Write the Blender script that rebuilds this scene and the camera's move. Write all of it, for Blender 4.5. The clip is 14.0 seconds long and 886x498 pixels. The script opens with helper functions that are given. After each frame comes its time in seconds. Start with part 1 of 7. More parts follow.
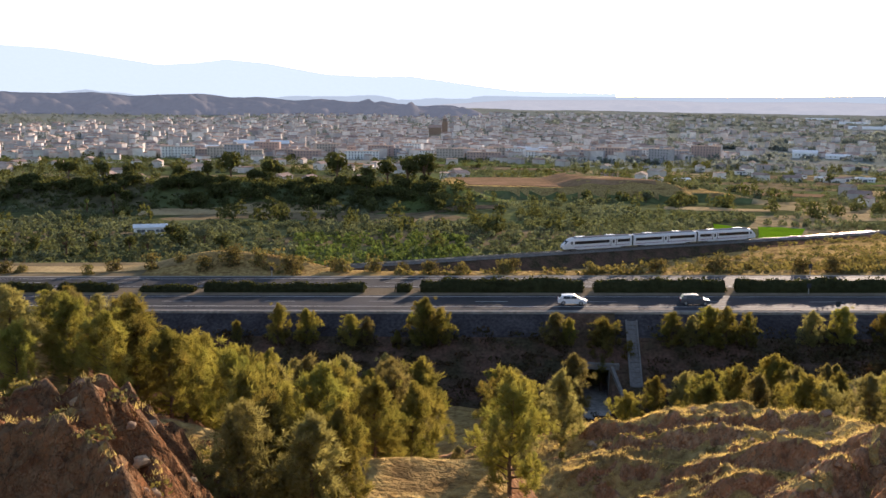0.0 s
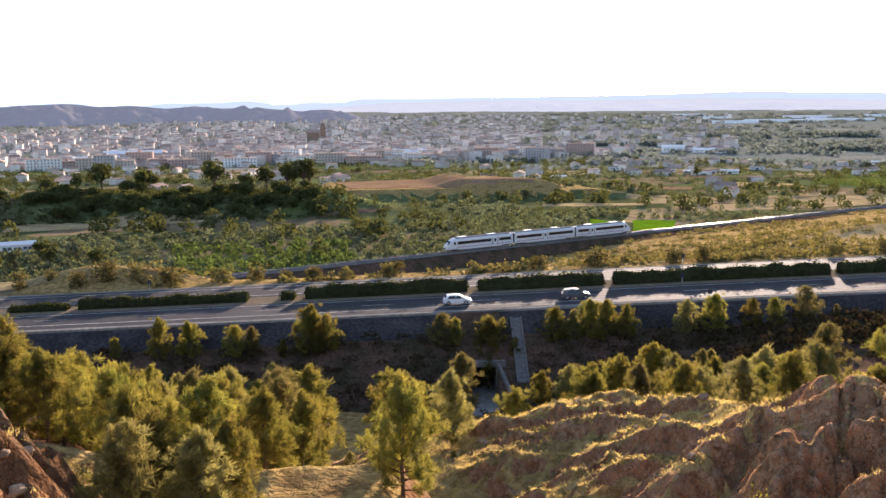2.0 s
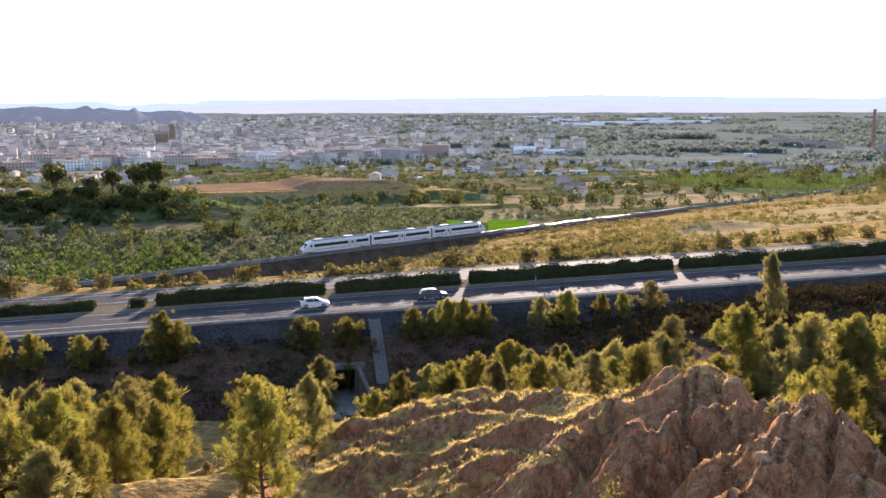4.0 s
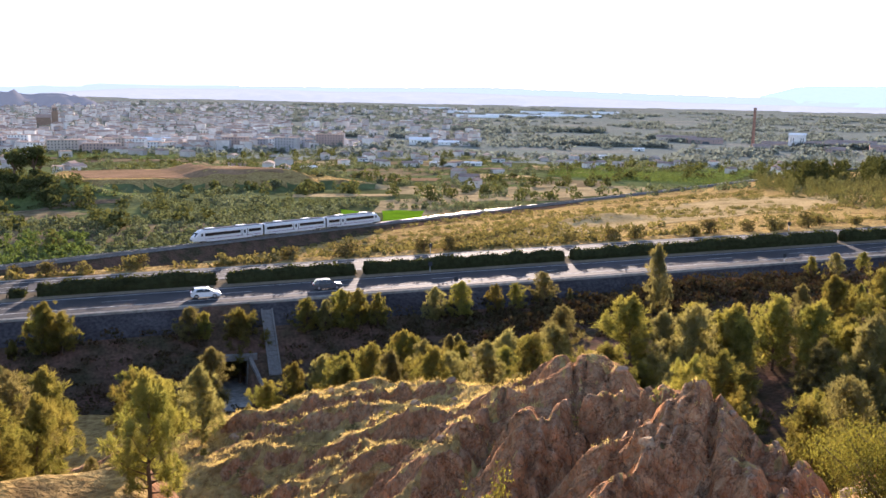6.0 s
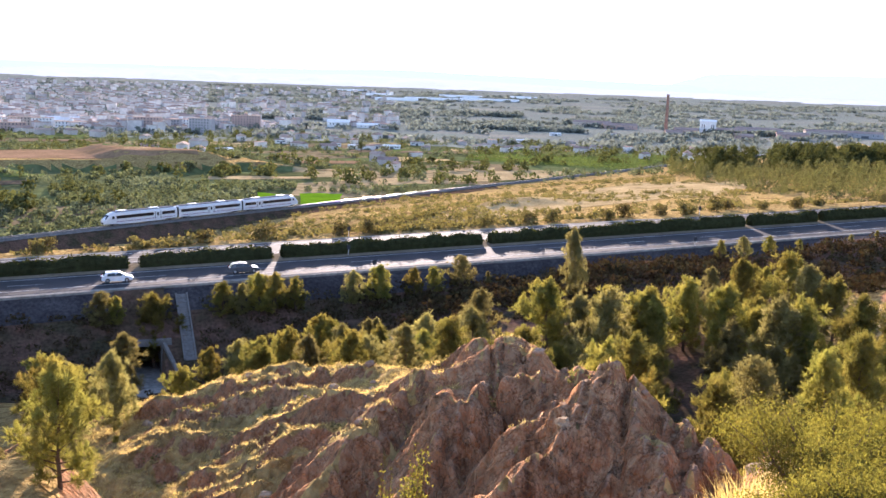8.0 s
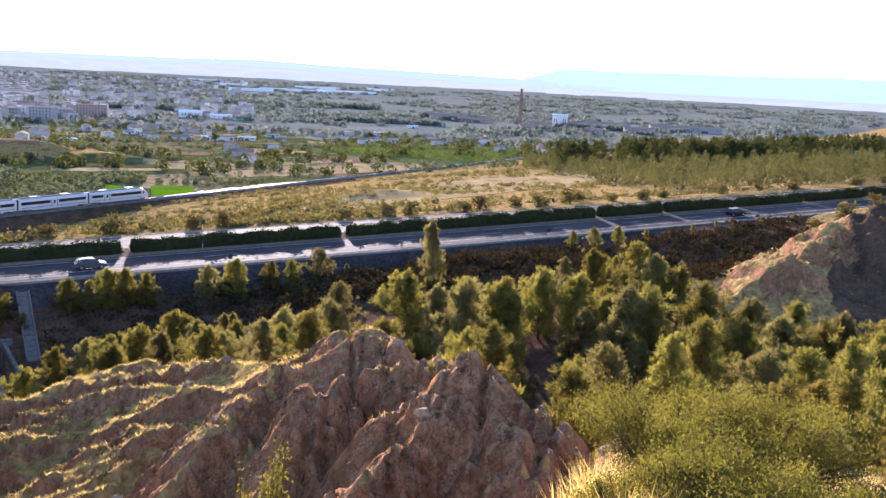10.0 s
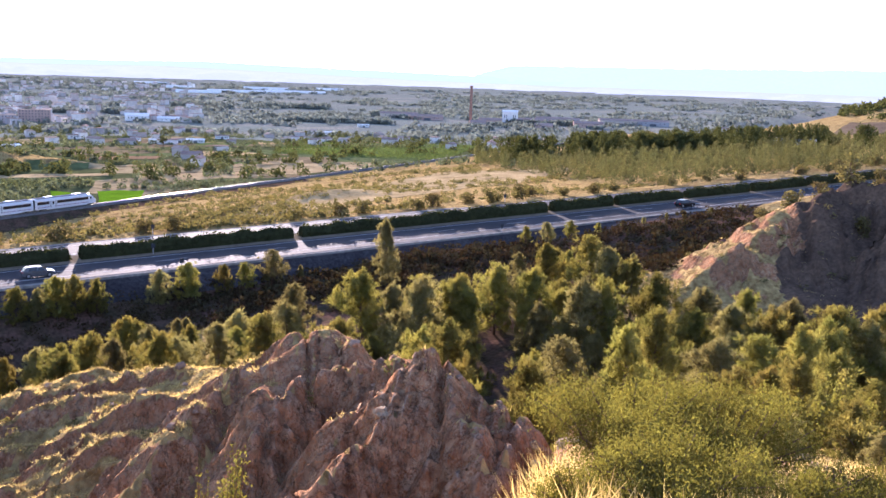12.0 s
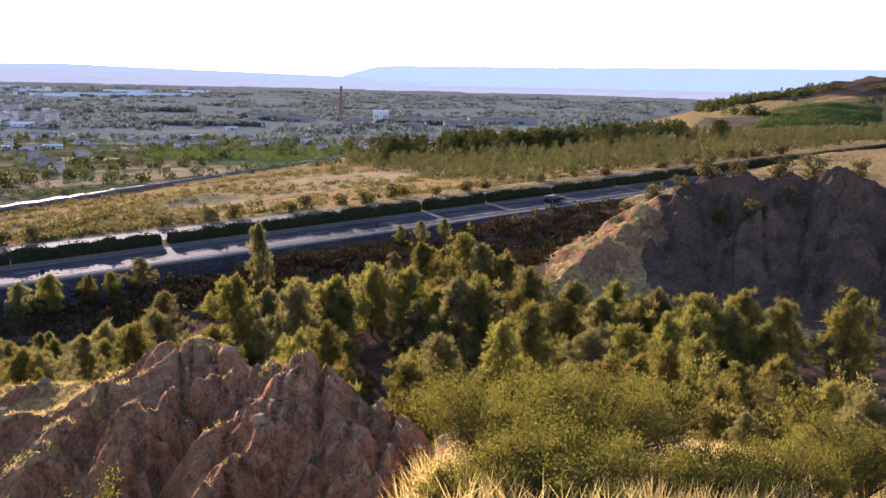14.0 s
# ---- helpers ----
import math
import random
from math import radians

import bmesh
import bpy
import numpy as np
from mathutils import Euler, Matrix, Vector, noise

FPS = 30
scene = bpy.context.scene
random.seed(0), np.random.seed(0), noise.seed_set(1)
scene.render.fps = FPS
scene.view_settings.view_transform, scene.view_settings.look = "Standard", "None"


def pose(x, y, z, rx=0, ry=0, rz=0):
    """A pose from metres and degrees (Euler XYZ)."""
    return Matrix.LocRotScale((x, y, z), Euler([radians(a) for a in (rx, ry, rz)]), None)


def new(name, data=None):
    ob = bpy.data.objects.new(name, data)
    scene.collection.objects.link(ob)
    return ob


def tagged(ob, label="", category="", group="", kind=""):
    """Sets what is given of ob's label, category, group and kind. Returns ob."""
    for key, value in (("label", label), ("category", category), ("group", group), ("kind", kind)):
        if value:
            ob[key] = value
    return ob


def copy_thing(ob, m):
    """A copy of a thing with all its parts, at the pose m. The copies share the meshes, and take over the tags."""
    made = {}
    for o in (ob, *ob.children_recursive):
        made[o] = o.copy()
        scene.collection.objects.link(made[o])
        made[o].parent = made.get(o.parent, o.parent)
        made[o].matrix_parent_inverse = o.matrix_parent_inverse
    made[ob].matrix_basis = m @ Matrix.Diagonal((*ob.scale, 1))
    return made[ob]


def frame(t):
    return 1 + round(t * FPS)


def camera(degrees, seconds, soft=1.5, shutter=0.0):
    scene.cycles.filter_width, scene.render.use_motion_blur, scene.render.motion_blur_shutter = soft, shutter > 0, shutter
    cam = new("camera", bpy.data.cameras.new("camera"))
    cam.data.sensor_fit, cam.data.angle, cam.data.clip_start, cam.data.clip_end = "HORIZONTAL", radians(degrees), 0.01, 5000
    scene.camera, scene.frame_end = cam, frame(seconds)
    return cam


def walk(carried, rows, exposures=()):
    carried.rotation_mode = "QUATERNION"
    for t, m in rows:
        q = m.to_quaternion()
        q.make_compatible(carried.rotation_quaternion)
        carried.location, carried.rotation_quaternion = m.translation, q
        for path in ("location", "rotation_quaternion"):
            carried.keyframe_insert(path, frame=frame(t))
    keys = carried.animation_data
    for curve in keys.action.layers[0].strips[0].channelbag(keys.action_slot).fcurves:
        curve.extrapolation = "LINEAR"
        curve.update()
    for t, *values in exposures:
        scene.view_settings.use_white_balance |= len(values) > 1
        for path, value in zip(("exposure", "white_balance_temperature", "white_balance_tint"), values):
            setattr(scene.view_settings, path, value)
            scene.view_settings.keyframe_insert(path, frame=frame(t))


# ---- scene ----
# The camera turns on a hilltop; metres, z up, eye at z = 50.
cam = camera(49.77, 14.0)
EYE = 50.0
TURNS = [  # seconds, yaw, pitch, roll
    (0.0, 0.00, -9.02, 0.84), (0.5, -0.72, -8.96, 0.42), (1.0, -3.16, -8.89, 0.13), (1.5, -5.55, -8.87, -0.09),
    (2.0, -7.06, -8.81, -0.46), (2.5, -8.83, -8.81, -0.71), (3.0, -11.32, -8.81, -0.26), (3.5, -13.32, -8.76, -0.32),
    (4.0, -15.71, -8.76, -0.14), (4.2, -16.79, -8.78, 0.10), (6.3, -22.68, -9.40, 1.60), (6.5, -23.13, -9.52, 1.89),
    (7.0, -24.70, -9.53, 1.66), (7.5, -25.26, -9.93, 1.53), (8.0, -27.08, -10.13, 2.10), (8.5, -28.71, -10.51, 2.24),
    (9.0, -30.82, -10.42, 2.14), (9.2, -32.10, -10.35, 2.40), (11.3, -37.45, -10.21, 2.85), (11.5, -37.55, -10.21, 2.72),
    (12.0, -38.50, -10.21, 2.05), (12.5, -40.91, -10.11, 1.91), (13.0, -42.33, -10.08, 1.75), (13.5, -44.31, -10.00, 1.42),
    (14.0, -46.11, -9.97, 1.53),
]
walk(cam, [(t, pose(0, 0, EYE, 90 + p, 0, y) @ pose(0, 0, 0, 0, 0, r)) for t, y, p, r in TURNS],
     exposures=[(0.0, 1.02, 6800, 22), (1.0, 1.2, 6800, 24), (2.5, 1.5, 6600, 24), (4.0, 1.55, 6400, 24), (7.0, 1.7, 6250, 25), (8.0, 1.87, 6050, 27), (8.5, 1.85, 5850, 33), (9.0, 1.6, 5700, 29), (11.5, 1.7, 5700, 29), (12.2, 1.78, 5600, 35), (13.0, 1.6, 5600, 33), (14.0, 1.2, 5900, 33)])

# ---- world and sun ----
SUN_AZ, SUN_EL = radians(-23.0), radians(10.6)     # azimuth counted to the left of +y
world = bpy.data.worlds.new("world")
scene.world = world
world.use_nodes = True
wn = world.node_tree
sky = wn.nodes.new("ShaderNodeTexSky")
sky.sky_type, sky.sun_disc = "NISHITA", False
sky.sun_elevation, sky.sun_rotation = SUN_EL, -SUN_AZ
sky.air_density, sky.dust_density, sky.ozone_density, sky.altitude = 1.0, 0.6, 1.0, 900
wn.nodes["Background"].inputs[1].default_value = 0.135
wn.links.new(sky.outputs[0], wn.nodes["Background"].inputs[0])
sun = new("sun", bpy.data.lights.new("sun", "SUN"))
sun.data.energy, sun.data.angle, sun.data.color = 5.0, radians(0.6), (1.0, 0.86, 0.67)
towards = Vector((-math.sin(SUN_AZ) * math.cos(SUN_EL), math.cos(SUN_AZ) * math.cos(SUN_EL), math.sin(SUN_EL)))
sun.matrix_world = Matrix.Translation((0, 0, 200)) @ towards.to_track_quat("Z", "Y").to_matrix().to_4x4()

# ---- materials ----
def mat(name, base, rough=0.9, vary=0.25, scale=2.0, bump=0.0, bump_scale=20.0, metal=0.0, second=None, translucent=None,
        per="none", fine=None, spec=0.0, emit=None, streak=None, bump_dist=0.1):
    """A procedural surface: two scales of noise mix base with second, plus relief; world-sized."""
    m = bpy.data.materials.new(name)
    m.use_nodes = True
    nt = m.node_tree
    n, l = nt.nodes, nt.links
    bsdf = n["Principled BSDF"]
    bsdf.inputs["Roughness"].default_value = rough
    bsdf.inputs["Metallic"].default_value = metal
    bsdf.inputs["Specular IOR Level"].default_value = spec
    geo = n.new("ShaderNodeNewGeometry")
    second = second or tuple(c * (1 - 0.7 * vary) for c in base)
    big = n.new("ShaderNodeTexNoise")
    big.inputs["Scale"].default_value, big.inputs["Detail"].default_value = 1.0 / scale, 4.0
    pos = geo.outputs["Position"]
    if streak:
        mp = n.new("ShaderNodeMapping")
        mp.inputs["Scale"].default_value = streak
        l.new(pos, mp.inputs["Vector"])
        pos = mp.outputs[0]
    l.new(pos, big.inputs["Vector"])
    ramp = n.new("ShaderNodeValToRGB")
    ramp.color_ramp.elements[0].position, ramp.color_ramp.elements[1].position = 0.36, 0.66
    ramp.color_ramp.elements[0].color, ramp.color_ramp.elements[1].color = (*second, 1), (*base, 1)
    l.new(big.outputs[0], ramp.inputs[0])
    colour = ramp.outputs[0]
    small = n.new("ShaderNodeTexNoise")
    small.inputs["Scale"].default_value, small.inputs["Detail"].default_value = 1.0 / (fine or scale * 0.12), 5.0
    l.new(pos, small.inputs["Vector"])
    value = n.new("ShaderNodeHueSaturation")
    rng = n.new("ShaderNodeMapRange")
    rng.inputs[1].default_value, rng.inputs[2].default_value = 0.3, 0.7
    rng.inputs[3].default_value, rng.inputs[4].default_value = 1 - vary, 1 + vary
    l.new(small.outputs[0], rng.inputs[0])
    l.new(rng.outputs[0], value.inputs["Value"])
    l.new(colour, value.inputs["Color"])
    colour = value.outputs[0]
    if per != "none":
        rnd = n.new("ShaderNodeObjectInfo").outputs["Random"] if per == "object" else geo.outputs["Random Per Island"]
        hs = n.new("ShaderNodeHueSaturation")
        r2 = n.new("ShaderNodeMapRange")
        r2.inputs[3].default_value, r2.inputs[4].default_value = 0.72, 1.25
        l.new(rnd, r2.inputs[0])
        l.new(r2.outputs[0], hs.inputs["Value"])
        r3 = n.new("ShaderNodeMapRange")
        r3.inputs[3].default_value, r3.inputs[4].default_value = 0.482, 0.508
        l.new(rnd, r3.inputs[0])
        l.new(r3.outputs[0], hs.inputs["Hue"])
        l.new(colour, hs.inputs["Color"])
        colour = hs.outputs[0]
    l.new(colour, bsdf.inputs["Base Color"])
    if bump:
        bn = n.new("ShaderNodeTexNoise")
        bn.inputs["Scale"].default_value, bn.inputs["Detail"].default_value = 1.0 / bump_scale, 6.0
        l.new(pos, bn.inputs["Vector"])
        b = n.new("ShaderNodeBump")
        b.inputs["Strength"].default_value, b.inputs["Distance"].default_value = bump, bump_dist
        l.new(bn.outputs[0], b.inputs["Height"])
        l.new(b.outputs[0], bsdf.inputs["Normal"])
    if translucent:
        tr = n.new("ShaderNodeBsdfTranslucent")
        tint = n.new("ShaderNodeMix")
        tint.data_type, tint.blend_type = "RGBA", "MULTIPLY"
        tint.inputs["Factor"].default_value = 1.0
        l.new(colour, tint.inputs["A"])
        tint.inputs["B"].default_value = (*translucent[:3], 1)
        l.new(tint.outputs["Result"], tr.inputs["Color"])
        mx = n.new("ShaderNodeMixShader")
        mx.inputs[0].default_value = translucent[3]
        l.new(bsdf.outputs[0], mx.inputs[1])
        l.new(tr.outputs[0], mx.inputs[2])
        l.new(mx.outputs[0], n["Material Output"].inputs["Surface"])
    if emit:
        bsdf.inputs["Emission Color"].default_value = (*emit[:3], 1)
        bsdf.inputs["Emission Strength"].default_value = emit[3]
    return m


M = {}
M["asphalt"] = mat("asphalt", (0.062, 0.06, 0.066), 0.8, 0.18, 9, 0.3, 0.05, spec=0.05, second=(0.04, 0.04, 0.043), fine=0.5, bump_dist=0.02)
M["gravel"] = mat("gravel", (0.30, 0.28, 0.25), 0.95, 0.3, 5, 0.6, 0.4)
# bank tones: dark gravel and soil, with the slopes' shade put into the colour
M["bank"] = mat("shaded_bank_slope", (0.075, 0.068, 0.07), 0.9, 0.35, 4, 0.8, 0.8, second=(0.045, 0.04, 0.042))
M["shaded_bank_soil"] = mat("shaded_bank_soil", (0.13, 0.075, 0.055), 0.95, 0.35, 4, 0.8, 0.8, second=(0.06, 0.05, 0.03))
# grey-brown clay, darkened by the shade of the near hill's face
M["shaded_grey_clay"] = mat("shaded_grey_clay", (0.14, 0.092, 0.062), 0.95, 0.3, 4, 0.9, 1.0, second=(0.09, 0.062, 0.045), bump_dist=0.4)
M["soil"] = mat("median_soil", (0.24, 0.19, 0.13), 0.95, 0.3, 4, 0.7, 0.5)
M["white_line"] = mat("road_paint", (0.7, 0.7, 0.68), 0.6, 0.15, 3)
M["galvanised"] = mat("galvanised_steel", (0.62, 0.63, 0.65), 0.42, 0.12, 2, metal=0.35, spec=0.5)
M["concrete"] = mat("concrete", (0.21, 0.195, 0.18), 0.9, 0.2, 3, 0.4, 0.5)
# darkness of the underpass bore, given as a base colour
M["dark_void"] = mat("shade_dark_wall", (0.10, 0.09, 0.08), 0.95, 0.2, 3)
M["ballast"] = mat("ballast", (0.20, 0.185, 0.17), 0.95, 0.35, 3, 0.8, 0.3)
M["rail_steel"] = mat("rail_steel", (0.45, 0.42, 0.4), 0.3, 0.15, 2, metal=0.9, spec=0.5)
M["pine"] = mat("pine_needles", (0.225, 0.192, 0.068), 0.75, 0.25, 3.0, per="object", translucent=(1.6, 1.5, 0.75, 0.5), second=(0.16, 0.16, 0.055), fine=0.8)
M["pine_grey"] = mat("pine_needles_grey", (0.22, 0.197, 0.098), 0.75, 0.25, 3.0, per="object", translucent=(1.6, 1.5, 0.85, 0.5), second=(0.155, 0.14, 0.07), fine=0.8)
M["far_pine"] = mat("distant_pine_needles", (0.088, 0.097, 0.043), 0.85, 0.25, 14.0, per="island", translucent=(1.6, 1.5, 0.8, 0.3))
M["olive"] = mat("olive_leaves", (0.145, 0.16, 0.115), 0.8, 0.25, 30.0, per="island", translucent=(1.4, 1.4, 0.8, 0.3), second=(0.11, 0.12, 0.065), fine=6)
M["orchard"] = mat("orchard_leaves", (0.11, 0.145, 0.055), 0.8, 0.25, 30.0, per="island", translucent=(1.5, 1.5, 0.7, 0.28), fine=6)
M["oleander"] = mat("oleander_leaves", (0.05, 0.055, 0.027), 0.8, 0.25, 6.0, per="island", translucent=(1.5, 1.5, 0.6, 0.3))
M["bark"] = mat("pine_bark", (0.16, 0.11, 0.08), 0.95, 0.3, 0.5, 0.6, 0.1)
M["bush"] = mat("bush_leaves", (0.155, 0.145, 0.05), 0.75, 0.25, 1.2, per="island", translucent=(1.8, 1.7, 0.6, 0.42), fine=0.3)
M["dusty_bush"] = mat("dusty_bush_leaves", (0.15, 0.13, 0.065), 0.8, 0.25, 3.0, per="object", translucent=(1.6, 1.4, 0.7, 0.35), second=(0.11, 0.105, 0.05), fine=0.5)
M["straw"] = mat("dry_grass_blades", (0.54, 0.43, 0.20), 0.85, 0.25, 2.0, per="island", translucent=(1.5, 1.4, 0.9, 0.5))


# ---- noise and mesh helpers ----
def hash2(i, j, seed):
    h = (i.astype(np.int64) * 374761393 + j.astype(np.int64) * 668265263 + seed * 974711) & 0xFFFFFFFF
    h = ((h ^ (h >> 13)) * 1274126177) & 0xFFFFFFFF
    return ((h ^ (h >> 16)) & 0xFFFF) / 65535.0


def vnoise(x, y, seed=0):
    i, j = np.floor(x), np.floor(y)
    a, b = x - i, y - j
    a, b = a * a * (3 - 2 * a), b * b * (3 - 2 * b)
    return ((hash2(i, j, seed) * (1 - a) + hash2(i + 1, j, seed) * a) * (1 - b)
            + (hash2(i, j + 1, seed) * (1 - a) + hash2(i + 1, j + 1, seed) * a) * b) * 2 - 1


def fbm(x, y, size, octaves=4, seed=0):
    total, amp, s = 0.0, 1.0, 1.0 / size
    for k in range(octaves):
        total = total + amp * vnoise(x * s + 17.3 * k, y * s - 9.1 * k, seed + k)
        amp, s = amp * 0.5, s * 2.03
    return total / 1.6


def smooth(a, b, v):
    t = np.clip((v - a) / (b - a), 0, 1)
    return t * t * (3 - 2 * t)


def smax(a, b, k):
    h = np.clip(0.5 + 0.5 * (a - b) / k, 0, 1)
    return b * (1 - h) + a * h + k * h * (1 - h)


def mesh_of(name, verts, faces, materials=(), smooth_shade=False):
    me = bpy.data.meshes.new(name)
    me.from_pydata([tuple(v) for v in verts] if not isinstance(verts, np.ndarray) else verts.tolist(), [], faces)
    for m in materials:
        me.materials.append(m)
    if smooth_shade:
        me.polygons.foreach_set("use_smooth", [True] * len(me.polygons))
    me.update()
    return me


def piece(name, verts, faces, material, parent=None, label="", smooth_shade=False):
    ob = new(name, mesh_of(name, verts, faces, [material], smooth_shade))
    if parent is not None:
        ob.parent = parent
    return tagged(ob, label)


def part(name, bm, material, parent=None, label="", smooth_shade=False):
    """Links a bmesh as one mesh object under its thing."""
    me = bpy.data.meshes.new(name)
    bm.to_mesh(me)
    bm.free()
    me.materials.append(material)
    if smooth_shade:
        me.polygons.foreach_set("use_smooth", [True] * len(me.polygons))
    ob = new(name, me)
    if parent is not None:
        ob.parent = parent
    return tagged(ob, label)


def box(bm, x0, x1, y0, y1, z0, z1, bevel=0.0):
    g = bmesh.ops.create_cube(bm, size=1.0)
    for v in g["verts"]:
        v.co = Vector((x0 + (v.co.x + 0.5) * (x1 - x0), y0 + (v.co.y + 0.5) * (y1 - y0), z0 + (v.co.z + 0.5) * (z1 - z0)))
    if bevel:
        es = list({e for v in g["verts"] for e in v.link_edges})
        bmesh.ops.bevel(bm, geom=es, offset=bevel, segments=2, affect="EDGES", profile=0.5)
    return bm


def polar(az, r):
    """Plan place at azimuth az (degrees to the left of +y) and distance r from the eye's foot."""
    return -math.sin(radians(az)) * r, math.cos(radians(az)) * r


# ---- terrain ----
# Motorway frame: s along it, u across it (away from the eye), from the point (0, 145).
EX, EY, GRADE, ROAD_Z = 0.99555, -0.09426, 0.0338, 18.15


def su(x, y):
    return x * EX + (y - 145) * EY, -x * EY + (y - 145) * EX


def xy(s, u):
    return s * EX - u * EY, 145 + s * EY + u * EX


def road_z(s):
    return ROAD_Z + GRADE * np.clip(s, -700, 900)


# Railway: a straight level line.
RX, RY, RDX, RDY, RAIL_Z = -103.0, 221.0, 0.9063, 0.4226, 4.6


def rail_sv(x, y):
    return (x - RX) * RDX + (y - RY) * RDY, -(x - RX) * RDY + (y - RY) * RDX


def rail_xy(q, v):
    return RX + q * RDX - v * RDY, RY + q * RDY + v * RDX


UNDER_S, UNDER_U, UNDER_Z = 22.6, -13.6, 8.6      # underpass: place along and across, floor height


def plain(x, y):
    r = np.hypot(x, y)
    z = 1.0 - 0.028 * np.clip(r - 350, 0, 750) + 30 * smooth(2000, 4900, r)
    z = z + 25 * np.exp(-((x - 700) / 260) ** 2 - ((y - 330) / 210) ** 2)
    rise = np.exp(-((x - 1080) / 300) ** 2 - ((y - 360) / 190) ** 2)
    z = z + rise * (76 + 16 * fbm(x, y, 90, 5, 91) + 9 * np.abs(fbm(x, y, 30, 3, 92)))
    # wooded knoll and the terrace with a bare scarp
    ax, ay = np.clip(x, -420, 2), 468 + 0.0 * y
    d = np.hypot(x - ax, (y - ay) * 0.9)
    z = z + (9.5 + 2.0 * fbm(x, y, 40, 3, 31)) * (1 - smooth(4, 40, d + 5 * fbm(x, y, 18, 3, 33)))
    edge = 522 - 0.10 * (x - 20) + 9 * fbm(x, y * 0.3, 28, 3, 35)
    z = z + 5.5 * smooth(0, 7, y - edge) * (1 - smooth(620, 700, y)) * smooth(-15, 5, x) * (1 - smooth(118, 132, x + 0.5 * (y - 540)))
    z = z + 4.5 * smooth(0, 9, y - edge - 34 + 0.2 * x) * (1 - smooth(620, 700, y)) * smooth(60, 80, x) * (1 - smooth(150, 190, x))
    return z + 0.8 * fbm(x, y, 90, 3, 5) * smooth(300, 420, r)


def crest(x, y, pts, groove, seed, deep=0.62):
    """A ridge whose crest runs through pts: azimuth, distance, height, slope towards the eye, slope behind."""
    best = np.full(x.shape, -1e3)
    p = [(*polar(a, r), z, f, b) for a, r, z, f, b in pts]
    along0 = 0.0
    nearest = np.full(x.shape, 1e9)
    for (x0, y0, z0, f0, b0), (x1, y1, z1, f1, b1) in zip(p, p[1:]):
        dx, dy = x1 - x0, y1 - y0
        ln = math.hypot(dx, dy)
        t = np.clip(((x - x0) * dx + (y - y0) * dy) / ln**2, 0, 1)
        cx, cy = x0 + t * dx, y0 + t * dy
        d = np.hypot(x - cx, y - cy)
        front = np.hypot(x, y) < np.hypot(cx, cy)
        slope = np.where(front, f0 + (f1 - f0) * t, b0 + (b1 - b0) * t)
        along = along0 + t * ln
        warp = along + 0.9 * vnoise(x * 0.35, y * 0.35, seed + 3) + 0.12 * d
        flutes = (np.abs(vnoise(warp / groove, d * 0.05, seed)) * 1.0 + np.abs(vnoise(warp / groove * 2.6 + 5, d * 0.10, seed + 1)) * 0.36
                  + np.abs(vnoise(warp / groove * 5.9 + 9, d * 0.2, seed + 2)) * 0.16) - 0.7
        jag = 0.5 * vnoise(along * 0.9, along * 0, seed + 5) + 0.32 * vnoise(along * 2.4, along * 0, seed + 6)
        z = z0 + (z1 - z0) * t + jag * np.minimum(slope, 1.5) / 1.5 - slope * d * (0.62 + 0.38 * np.minimum(d / 9, 1)) + flutes * np.minimum(d / 1.6 + 0.12, 1.0) * np.minimum(slope, 1.4) * groove * deep
        best = np.maximum(best, z)
        along0 += ln
    return best


def el(rows, front, back):
    """Crest points from azimuth, distance and elevation angle seen from the eye."""
    return [(a, r, EYE + r * math.tan(radians(e)), front, back) for a, r, e in rows]


